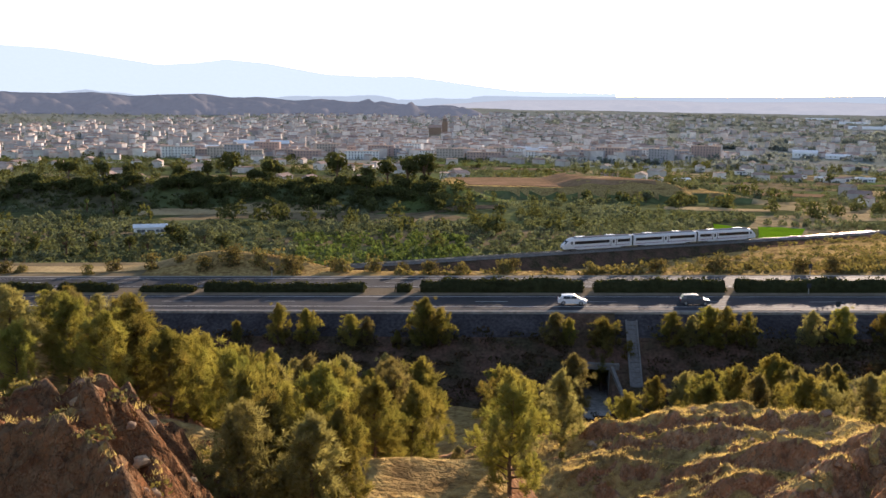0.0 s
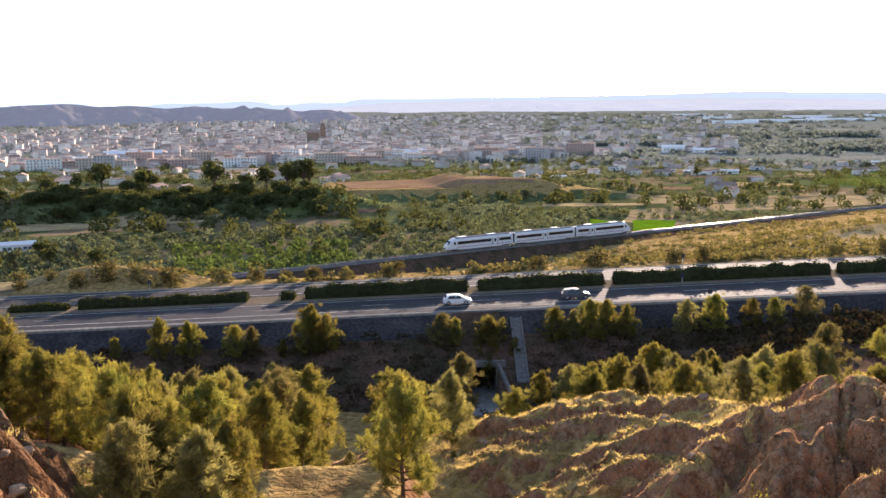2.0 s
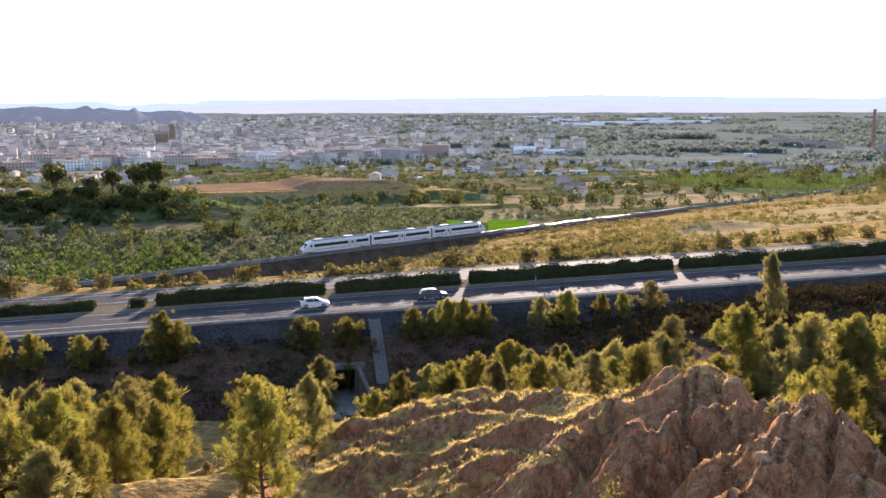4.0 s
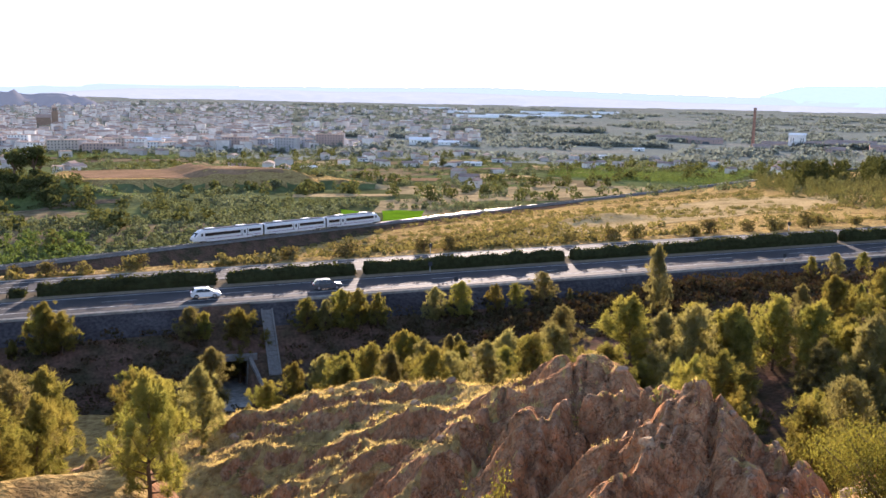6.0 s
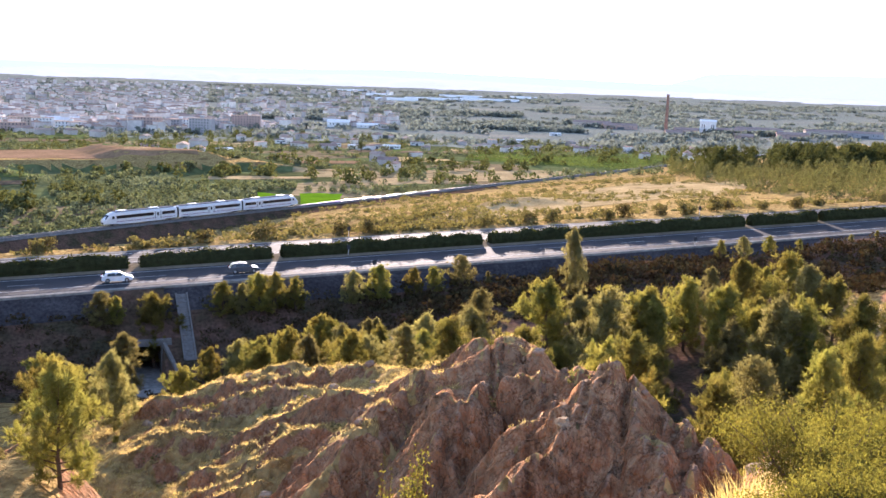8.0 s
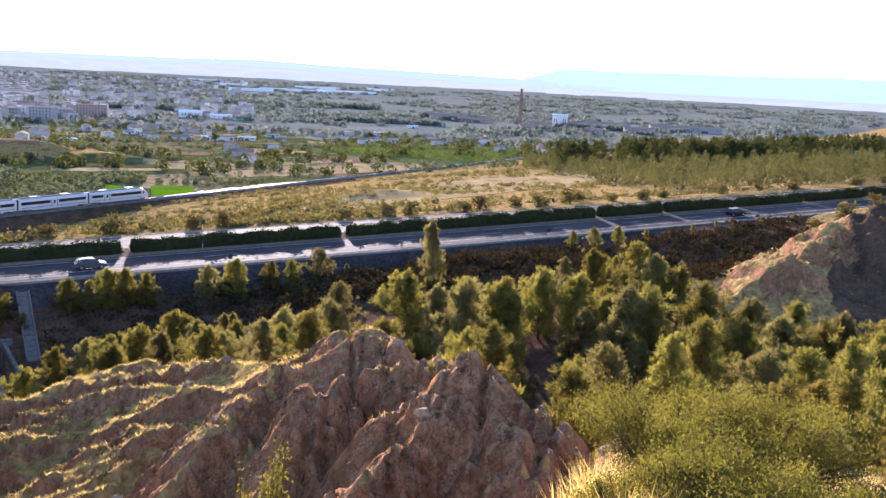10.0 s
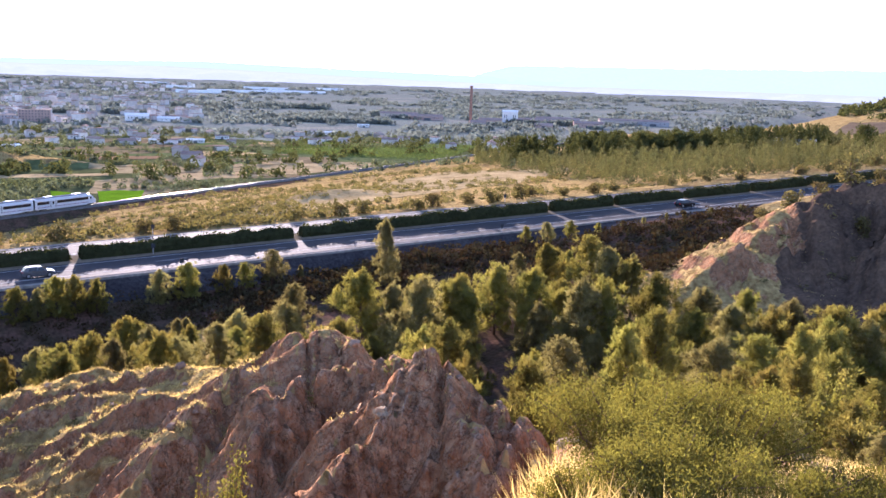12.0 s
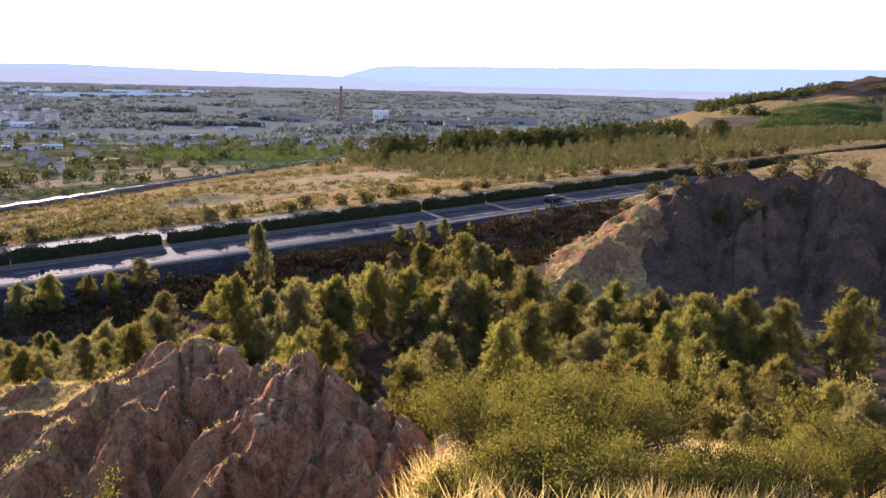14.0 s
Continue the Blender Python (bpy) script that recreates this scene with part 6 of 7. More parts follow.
def house_mesh(rows):
    """Boxes with low gabled or flat roofs: walls and roofs apart."""
    wv, wf, rv, rf = [], [], [], []
    for x_, y_, z_, w, d, h, a, gable in rows:
        c, s_ = math.cos(a), math.sin(a)

        def at(px, py, pz):
            return (x_ + px * c - py * s_, y_ + px * s_ + py * c, z_ + pz)
        k = len(wv)
        wv += [at(px, py, pz) for pz in (-3, h) for px, py in ((-w / 2, -d / 2), (w / 2, -d / 2), (w / 2, d / 2), (-w / 2, d / 2))]
        wf += [(k, k + 1, k + 5, k + 4), (k + 1, k + 2, k + 6, k + 5), (k + 2, k + 3, k + 7, k + 6), (k + 3, k, k + 4, k + 7)]
        k = len(rv)
        e = 0.35
        if gable:
            rv += [at(px, py, pz) for px, py, pz in ((-w / 2 - e, -d / 2 - e, h - 0.1), (w / 2 + e, -d / 2 - e, h - 0.1), (w / 2 + e, 0, h + d * 0.22), (-w / 2 - e, 0, h + d * 0.22), (w / 2 + e, d / 2 + e, h - 0.1), (-w / 2 - e, d / 2 + e, h - 0.1))]
            rf += [(k, k + 1, k + 2, k + 3), (k + 3, k + 2, k + 4, k + 5), (k + 1, k + 4, k + 2), (k, k + 3, k + 5)]
        else:
            rv += [at(px, py, pz) for pz in (h, h + 0.5) for px, py in ((-w / 2 - 0.1, -d / 2 - 0.1), (w / 2 + 0.1, -d / 2 - 0.1), (w / 2 + 0.1, d / 2 + 0.1), (-w / 2 - 0.1, d / 2 + 0.1))]
            rf += [(k, k + 1, k + 5, k + 4), (k + 1, k + 2, k + 6, k + 5), (k + 2, k + 3, k + 7, k + 6), (k + 3, k, k + 4, k + 7), (k + 4, k + 5, k + 6, k + 7)]
    return wv, wf, rv, rf


rng = np.random.default_rng(42)
rows = []
while len(rows) < 3000:
    a, r = rng.uniform(-24, 29), 1090 + 2300 * rng.random() ** 1.25
    edge = 1080 + 60 * vnoise(np.array(a / 3.0), np.array(0.0), 6) + 14 * max(0, -a - 8)
    if r < edge or rng.random() > (1.0 if a > -13 else 0.35):
        continue
    if a > 8 and r > 2300 + 60 * (20 - a):
        continue
    x_, y_ = polar(a, r)
    z_ = float(plain(np.array(x_), np.array(y_)))
    h = rng.choice([5, 6, 6, 8, 9, 12]) * rng.uniform(0.85, 1.1)
    rows.append((x_, y_, z_, rng.uniform(7, 17), rng.uniform(6, 11), h, 0.15 + rng.normal(0, 0.25) + (math.pi / 2 if rng.random() < 0.4 else 0), rng.random() < 0.6))
rows.sort(key=lambda q: math.hypot(q[0], q[1]))
for q in rows[:290]:
    home = tagged(new("house"), "plain plastered town house with a clay roof at the town's edge" if q[7] else "flat-roofed plastered town house at the town's edge", "house", "town houses")
    home.location = q[:3]
    wv, wf, rv, rf = house_mesh([(0, 0, 0) + q[3:]])
    piece("wall", wv, wf, M["town_wall"], home)
    piece("roof", rv, rf, M["town_roof"], home)
rows = rows[290:]
wv, wf, rv, rf = house_mesh(rows)
town = tagged(new("town_houses"), "dense pale town of plastered houses across the valley", "town", kind="stuff")
piece("house_walls", wv, wf, M["town_wall"], town)
piece("house_roofs", rv, rf, M["town_roof"], town)
rows = []
for _ in range(150):
    a, r = rng.uniform(-46, 27), rng.uniform(520, 1080)
    x_, y_ = polar(a, r)
    if a > -1 and r < 640 or (515 < y_ < 625 and -5 < x_ < 125) or a < -27 and r < 780:
        continue
    rows.append((x_, y_, float(plain(np.array(x_), np.array(y_))), rng.uniform(7, 16), rng.uniform(5, 9), rng.uniform(3, 6), rng.uniform(0, 3), rng.random() < 0.7))
wv, wf, rv, rf = house_mesh(rows)
farms = tagged(new("farm_sheds"), "small white farm sheds among the plots", "sheds", kind="stuff")
piece("shed_walls", wv, wf, M["town_wall"], farms)
piece("shed_roofs", rv, rf, M["town_roof"], farms)


WINDOW = mesh_of("window", [(a, b, c) for b in (0.05, -0.06) for a, c in ((-0.6, 0), (0.6, 0), (0.6, 1.5), (-0.6, 1.5))],
                 [(4, 5, 6, 7), (0, 1, 5, 4), (1, 2, 6, 5), (2, 3, 7, 6), (3, 0, 4, 7)], [M["window_dark"]])


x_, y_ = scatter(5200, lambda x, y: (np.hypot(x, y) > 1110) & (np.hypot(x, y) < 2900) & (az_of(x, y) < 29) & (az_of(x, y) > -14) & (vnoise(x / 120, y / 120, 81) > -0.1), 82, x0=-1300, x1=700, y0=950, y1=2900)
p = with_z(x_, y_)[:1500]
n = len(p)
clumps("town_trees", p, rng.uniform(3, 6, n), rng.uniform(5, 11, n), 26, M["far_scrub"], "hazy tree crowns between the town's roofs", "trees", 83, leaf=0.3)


def block(az, r, w, d, storeys, turn, paint, label):
    """An apartment block with recessed-looking rows of windows."""
    x_, y_ = polar(az, r)
    top = tagged(new("apartment_building"), label, "building", "apartment blocks")
    h = storeys * 3.1
    part("wall", box(bmesh.new(), -w / 2, w / 2, -d / 2, d / 2, -3, h), paint, top)
    part("roof", box(bmesh.new(), -w / 2 - 0.3, w / 2 + 0.3, -d / 2 - 0.3, d / 2 + 0.3, h, h + 0.6), M["town_roof"], top)
    part("stair_tower", box(bmesh.new(), -2, 2, -1.5, 2.5, h + 0.6, h + 3.0), paint, top)
    for k in range(storeys):
        for i in range(int(w / 3.4)):
            win = new("window", WINDOW)
            win.parent = top
            win.location = (-w / 2 + 1.7 + i * 3.4, -d / 2, 1.0 + k * 3.1)
    top.matrix_world = Matrix.Translation((x_, y_, float(plain(np.array(x_), np.array(y_))))) @ Matrix.Rotation(turn, 4, "Z")


PAINTS = [mat("plaster_%s" % n, c, 0.9, 0.1, 20) for n, c in (("cream", (0.52, 0.44, 0.38)), ("rose", (0.46, 0.33, 0.29)), ("white", (0.78, 0.77, 0.76)), ("grey", (0.42, 0.40, 0.41)))]
for i in range(30):
    a = 15.5 - i * 1.05 + rng.uniform(-0.3, 0.3)
    block(a, rng.uniform(1065, 1150) + max(0, -a - 8) * 12, rng.uniform(20, 38), 11, int(rng.integers(3, 6)), radians(a) + rng.normal(0, 0.15), PAINTS[int(rng.integers(0, 4))], "plain apartment block with rows of windows at the town's edge")


def church():
    x_, y_ = polar(0.0, 1700)
    top = tagged(new("church"), "dark stone church with a tall tower above the roofs", "church")
    part("nave", box(bmesh.new(), -28, -6, -10, 10, -3, 17), M["church_stone"], top)
    bm = bmesh.new()
    vs = [bm.verts.new(v) for v in ((-29, -11, 17), (-6, -11, 17), (-6, 0, 22), (-29, 0, 22), (-6, 11, 17), (-29, 11, 17))]
    for f in ((0, 1, 2, 3), (3, 2, 4, 5), (1, 4, 2), (0, 3, 5), (0, 5, 4, 1)):
        bm.faces.new([vs[k] for k in f])
    part("nave_roof", bm, M["town_roof"], top)
    part("tower", box(bmesh.new(), -5, 5, -5, 5, -3, 26), M["church_stone"], top)
    part("belfry", box(bmesh.new(), -3.8, 3.8, -3.8, 3.8, 26, 33), M["church_stone"], top)
    for k in (-1.6, 1.6):
        part("bell_opening", box(bmesh.new(), k - 0.8, k + 0.8, -3.95, -3.5, 27.5, 31.5), M["window_dark"], top)
    bm = bmesh.new()
    bmesh.ops.create_cone(bm, cap_ends=True, segments=8, radius1=3.4, radius2=0.2, depth=7, matrix=Matrix.Translation((0, 0, 36.5)))
    part("spire", bm, M["town_roof"], top)
    top.location = (x_, y_, float(plain(np.array(x_), np.array(y_))))


church()


def chimney():
    x_, y_ = polar(-39.85, 1450)
    z = float(plain(np.array(x_), np.array(y_)))
    top = tagged(new("factory_chimney"), "tall old brick factory chimney in the valley", "chimney")
    h = 50 + 1450 * math.tan(radians(-0.45)) - z
    bm = bmesh.new()
    for a, b, ra, rb in ((-2, 6, 2.9, 2.7), (6, h - 2.5, 2.4, 1.8), (h - 2.5, h, 2.1, 2.1)):
        bmesh.ops.create_cone(bm, cap_ends=True, segments=20, radius1=ra, radius2=rb, depth=b - a, matrix=Matrix.Translation((0, 0, (a + b) / 2)))
    part("shaft", bm, M["brick"], top)
    bm = bmesh.new()
    bmesh.ops.create_cone(bm, cap_ends=False, segments=20, radius1=2.25, radius2=2.25, depth=0.5, matrix=Matrix.Translation((0, 0, h - 2.6)))
    part("band", bm, M["church_stone"], top)
    top.location = (x_, y_, z)


chimney()


def shed(name, az, e, w, d, h, wall, roof, label, turn=0.0, r=None):
    """A hall with a low gabled roof, standing on the valley floor."""
    x_, y_ = on_plain(az, e) if r is None else polar(az, r)
    top = tagged(new(name), label, "building")
    part("wall", box(bmesh.new(), -w / 2, w / 2, -d / 2, d / 2, -2, h), wall, top)
    bm = bmesh.new()
    vs = [bm.verts.new(v) for v in ((-w / 2 - 0.4, -d / 2 - 0.4, h - 0.05), (w / 2 + 0.4, -d / 2 - 0.4, h - 0.05), (w / 2 + 0.4, 0, h + d * 0.14), (-w / 2 - 0.4, 0, h + d * 0.14), (w / 2 + 0.4, d / 2 + 0.4, h - 0.05), (-w / 2 - 0.4, d / 2 + 0.4, h - 0.05))]
    for f in ((0, 1, 2, 3), (3, 2, 4, 5), (1, 4, 2), (0, 3, 5), (0, 5, 4, 1)):
        bm.faces.new([vs[k] for k in f])
    part("roof", bm, roof, top)
    part("doorway", box(bmesh.new(), -w * 0.1, w * 0.1, -d / 2 - 0.08, -d / 2 + 0.1, 0, min(3.5, h * 0.7)), M["window_dark"], top)
    for k in (-0.35, -0.22, 0.22, 0.35):
        part("window", box(bmesh.new(), w * k - 0.6, w * k + 0.6, -d / 2 - 0.06, -d / 2 + 0.1, h * 0.45, h * 0.75), M["window_dark"], top)
    top.matrix_world = Matrix.Translation((x_, y_, ground_at(x_, y_))) @ Matrix.Rotation(radians(az) + turn, 4, "Z")


WW, WM, TR = PAINTS[2], M["white_metal"], M["town_roof"]
shed("farmhouse", 17.2, -8.05, 11, 6, 3.0, WW, WM, "low white farmhouse among dark trees")
shed("warehouse", 13.0, -3.35, 60, 22, 6, WW, WM, "long white warehouse with a sunlit roof at the meadow")
shed("warehouse", 10.8, -3.15, 70, 24, 8, PAINTS[3], WM, "long white warehouse at the town's edge")
shed("warehouse", -5.2, -3.25, 70, 26, 6, WW, WM, "long flat warehouse with a white roof")
shed("warehouse", -20.6, -3.05, 30, 22, 7, WW, WM, "white warehouse with a glaring sunlit roof")
shed("warehouse", -22.6, -3.05, 42, 16, 4, WW, WM, "low white shed with a glaring sunlit roof")
for i, (a, e) in enumerate([(-20.5, -4.2), (-21.6, -4.3), (-22.8, -4.25), (-23.8, -4.25), (-17.2, -4.1), (-14.0, -4.6), (-25.3, -4.0), (-33.5, -3.1), (-11.8, -4.0), (-31.5, -3.6), (-37.0, -2.95)]):
    shed("farm_shed", a, e, 9 + i % 4 * 2, 6, 3.2, WW, WM if i % 2 else TR, "small white farm shed among the plots", 0.3 * (i % 3))
shed("factory_hall", -42.2, -2.2, 25, 18, 19, WW, WM, "white multi-storey factory hall beside the chimney", r=1560)
for i, (a, r, w, h) in enumerate([(-41.0, 900, 40, 7), (-40.3, 850, 26, 6), (-43.5, 930, 60, 8), (-45.0, 960, 80, 9), (-46.8, 900, 50, 8), (-48.5, 980, 70, 9), (-44.2, 860, 30, 5), (-50.5, 1000, 60, 8), (-37.2, 940, 60, 7), (-35.6, 960, 70, 8)]):
    shed("factory_shed", a, -2, w * 0.9, 22, h * 0.9, PAINTS[(1, 0, 1, 3)[i % 4]], TR, "long low factory shed with a clay roof", 0.1 * (i % 3), r=r * 1.68)
shed("house", -58.3, -2, 22, 9, 4.5, WW, WM, "long white country house beside the pine wood", r=540)
shed("house", -54.9, -2, 13, 8, 6, WW, TR, "white house behind tall trees", r=760)
shed("house", -69.4, -2, 8, 6, 4, WW, TR, "small white house above the orchard", r=640)
for i, (a, e, w) in enumerate([(-24.0, -1.25, 120), (-26.5, -1.25, 200), (-29.5, -1.3, 180), (-22.8, -1.15, 90), (-27.8, -1.1, 140), (-31.5, -1.2, 90), (-21.4, -1.3, 110)]):
    x_, y_ = polar(a, 2700 + 110 * i)
    top = tagged(new("greenhouse"), "long plastic greenhouse glaring in low sun", "greenhouse", "distant greenhouses")
    bm = bmesh.new()
    for k in range(4):
        bmesh.ops.create_cone(bm, cap_ends=True, segments=12, radius1=7, radius2=7, depth=w, matrix=Matrix.Translation((0, k * 14, 0)) @ Matrix.Rotation(math.pi / 2, 4, "Y"))
    part("plastic_cover", bm, M["white_metal"], top)
    top.matrix_world = Matrix.Translation((x_, y_, float(plain(np.array(x_), np.array(y_))))) @ Matrix.Rotation(radians(a), 4, "Z")


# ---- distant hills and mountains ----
# distance haze is put on the hills as a bluish emission colour
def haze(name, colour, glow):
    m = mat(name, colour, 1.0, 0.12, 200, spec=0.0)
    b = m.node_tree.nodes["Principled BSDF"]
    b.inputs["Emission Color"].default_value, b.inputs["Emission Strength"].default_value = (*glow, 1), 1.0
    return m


def range_of_hills(name, profile, r, depth, rough, size, material, label, seed, base=-60):
    """A hill range seen afar: a crest line with a sloping face towards the eye."""
    az = np.linspace(profile[0][0], profile[-1][0], 260)
    top = np.interp(-az, [-p[0] for p in profile], [p[1] for p in profile])
    rows = np.linspace(0, 1, 15)
    A, T = np.meshgrid(az, rows)
    E = np.interp(-A, [-p[0] for p in profile], [p[1] for p in profile])
    crest_z = EYE + r * np.tan(np.radians(E))
    R = r - depth * (1 - T)
    X, Y = -np.sin(np.radians(A)) * R, np.cos(np.radians(A)) * R
    n = np.abs(fbm(X, Y, size, 5, seed)) * 2 - 0.5
    Z = base + (crest_z - base) * T ** 0.8 + rough * n * np.sin(np.pi * np.clip(T * 0.85 + 0.12, 0, 1))
    ix = np.arange(A.size).reshape(A.shape)
    f = np.stack([ix[:-1, :-1], ix[:-1, 1:], ix[1:, 1:], ix[1:, :-1]], -1).reshape(-1, 4)[:, ::-1]
    v = np.stack([X, Y, Z], -1).reshape(-1, 3)
    back = np.stack([X[-1] * 1.02, Y[-1] * 1.02, np.full(A.shape[1], base)], -1)
    k = len(v)
    v = np.concatenate([v, back])
    last = ix[-1]
    f2 = [(int(last[i]), int(last[i + 1]), k + i + 1, k + i) for i in range(len(last) - 1)]
    return tagged(piece(name, v.tolist(), f.tolist() + f2, material, smooth_shade=True), label, "distant hills", kind="structure")


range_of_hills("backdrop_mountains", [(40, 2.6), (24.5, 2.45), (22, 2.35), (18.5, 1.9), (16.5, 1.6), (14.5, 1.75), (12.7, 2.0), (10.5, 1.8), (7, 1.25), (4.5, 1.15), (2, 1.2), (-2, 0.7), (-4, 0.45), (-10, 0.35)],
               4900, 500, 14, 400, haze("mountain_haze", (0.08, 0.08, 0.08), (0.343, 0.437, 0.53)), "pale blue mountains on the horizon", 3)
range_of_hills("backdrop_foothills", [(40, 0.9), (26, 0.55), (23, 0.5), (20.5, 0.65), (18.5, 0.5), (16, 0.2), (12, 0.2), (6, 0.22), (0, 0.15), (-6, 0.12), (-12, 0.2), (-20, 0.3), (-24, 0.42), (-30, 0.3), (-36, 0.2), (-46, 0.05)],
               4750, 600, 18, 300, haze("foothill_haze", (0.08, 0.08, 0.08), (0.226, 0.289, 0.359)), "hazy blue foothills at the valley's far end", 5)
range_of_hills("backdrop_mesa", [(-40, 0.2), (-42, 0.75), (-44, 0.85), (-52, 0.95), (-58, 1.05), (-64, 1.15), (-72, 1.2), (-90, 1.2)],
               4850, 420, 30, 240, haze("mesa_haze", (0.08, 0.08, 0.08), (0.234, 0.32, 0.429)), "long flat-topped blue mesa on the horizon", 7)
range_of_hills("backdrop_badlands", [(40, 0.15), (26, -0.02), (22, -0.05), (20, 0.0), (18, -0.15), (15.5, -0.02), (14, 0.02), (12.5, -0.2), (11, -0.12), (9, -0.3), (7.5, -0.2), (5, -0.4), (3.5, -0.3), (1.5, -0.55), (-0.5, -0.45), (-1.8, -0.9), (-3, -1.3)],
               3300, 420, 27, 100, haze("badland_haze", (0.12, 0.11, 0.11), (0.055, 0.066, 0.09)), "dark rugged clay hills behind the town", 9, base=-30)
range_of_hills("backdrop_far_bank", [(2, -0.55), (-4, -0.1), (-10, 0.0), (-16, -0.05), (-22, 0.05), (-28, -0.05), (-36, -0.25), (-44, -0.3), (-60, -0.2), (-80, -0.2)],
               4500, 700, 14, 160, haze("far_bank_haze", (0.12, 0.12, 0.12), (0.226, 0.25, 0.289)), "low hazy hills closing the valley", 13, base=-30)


# ---- underpass and drain on the embankment ----
def underpass():
    top = tagged(new("underpass"), "concrete underpass portal with wing walls at the foot of the embankment", "underpass")
    x_, y_ = xy(UNDER_S, UNDER_U)
    top.matrix_world = Matrix.Translation((x_, y_, UNDER_Z)) @ Matrix.Rotation(math.atan2(EY, EX), 4, "Z")
    h = 4.2
    part("lintel", box(bmesh.new(), -3.6, 3.6, -0.3, 0.3, h, h + 0.9, 0.04), M["concrete"], top, "stained concrete lintel")
    for k in (-1, 1):
        part("side_wall", box(bmesh.new(), min(k * 2.2, k * 2.7), max(k * 2.2, k * 2.7), -0.3, 9.0, -0.6, h, 0.02), M["concrete"], top)
        bm = bmesh.new()
        prof = [(-0.3, -0.8), (-0.3, h + 0.6), (-6.6, 0.5), (-6.6, -0.8)]
        vs = []
        for dx in (0.0, 0.45):
            vs.append([bm.verts.new((k * (2.25 + dx + 0.32 * -min(0, p)), p, q)) for p, q in prof])
        for a, b in ((vs[0], vs[1]),):
            for i in range(4):
                bm.faces.new((a[i], a[(i + 1) % 4], b[(i + 1) % 4], b[i]))
        bm.faces.new(vs[0][::-1])
        bm.faces.new(vs[1])
        bmesh.ops.recalc_face_normals(bm, faces=bm.faces)
        part("wing_wall", bm, M["concrete"], top, "sloping concrete wing wall")
    part("roof_slab", box(bmesh.new(), -2.7, 2.7, 0.3, 9.0, h, h + 0.4), M["concrete"], top)
    # added dark panel closes the bore and stands for its shade
    part("end_wall", box(bmesh.new(), -2.7, 2.7, 9.0, 9.3, -0.6, h), M["dark_void"], top, "dark panel standing for the unlit depth")
    part("carriageway", box(bmesh.new(), -2.2, 2.2, -9, 9.0, -0.5, 0.03), M["gravel"], top, "gravel track")
    # earth cover above the portal
    verts, faces = [], []
    for i, u_ in enumerate(np.linspace(UNDER_U + 0.2, -5.0, 8)):
        for j, ds in enumerate(np.linspace(-3.4, 3.4, 7)):
            z = road_z(UNDER_S + ds) - 0.22 - 0.667 * (-5.0 - u_) + 0.12
            a, b = xy(UNDER_S + ds, u_)
            verts.append((a, b, max(z, UNDER_Z + h + 0.45)))
    for i in range(7):
        for j in range(6):
            faces.append((i * 7 + j, i * 7 + j + 1, (i + 1) * 7 + j + 1, (i + 1) * 7 + j))
    tagged(piece("earth_cover", verts, faces, M["shaded_bank_soil"]), "dark shaded earth slope above the underpass", "earth bank", kind="structure")


underpass()


def chute(s_, u0, u1, width, label):
    """A stepped concrete drain that runs down the embankment."""
    top = tagged(new("drain_chute"), label, "drain")
    n = 14
    for i in range(n):
        ua, ub = u0 + (u1 - u0) * i / n, u0 + (u1 - u0) * (i + 1) / n
        x_, y_ = xy(s_, (ua + ub) / 2)
        z = ground_at(x_, y_)
        bm = box(bmesh.new(), -width / 2, width / 2, -0.42, 0.42, -0.5, 0.06)
        for k in (-1, 1):
            box(bm, k * width / 2 - 0.12, k * width / 2 + 0.12, -0.45, 0.45, -0.5, 0.32)
        ob = part("chute_element", bm, M["concrete"], top)
        ob.matrix_basis = Matrix.Translation((x_, y_, z)) @ Matrix.Rotation(math.atan2(EY, EX), 4, "Z") @ Matrix.Rotation(math.atan(0.667), 4, "X")


chute(28.4, -5.6, -16.5, 1.5, "pale concrete drain chute running down the embankment")


# ---- small roadside things ----
M["sign_dark"] = mat("sign_back", (0.06, 0.06, 0.065), 0.6, 0.15, 0.5)


def marker(s_, u_, h, label):
    x_, y_ = xy(s_, u_)
    top = tagged(new("marker_post"), label, "post", "roadside markers")
    part("pole", box(bmesh.new(), -0.04, 0.04, -0.04, 0.04, -0.3, h, 0.01), M["galvanised"], top)
    part("plate", box(bmesh.new(), -0.32, 0.32, -0.07, -0.04, h - 0.75, h, 0.01), M["sign_dark"], top, "dark back of a small sign")
    top.matrix_world = Matrix.Translation((x_, y_, road_z(s_))) @ Matrix.Rotation(math.atan2(EY, EX), 4, "Z")


for s_, u_, h in ((58.0, -3.95, 1.5), (57.5, 9.2, 1.6), (62.0, 25.0, 2.0), (-34.0, 25.0, 1.8), (140.0, 25.0, 2.0), (118.0, -3.95, 1.5)):
    marker(s_, u_, h, "small roadside marker on a steel post")


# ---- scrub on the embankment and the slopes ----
# leaf colour kept dark to hold the embankment's shade
M["brush"] = mat("shade_dark_brush", (0.06, 0.055, 0.028), 0.85, 0.3, 3.0, per="island", translucent=(1.4, 1.2, 0.7, 0.12), second=(0.07, 0.045, 0.025))
M["dead_twigs"] = mat("dead_twigs", (0.40, 0.36, 0.30), 0.9, 0.2, 1.0)
rng = np.random.default_rng(91)
s_, u_ = rng.uniform(-110, 120, 1500), rng.uniform(-24, -7.5, 1500)
ok = (np.abs(s_ - UNDER_S) > 3.5) & (np.abs(s_ - 28.4) > 1.2) | (u_ < -22)
x_, y_ = xy(s_[ok], u_[ok])
p = with_z(x_, y_, 0.1)
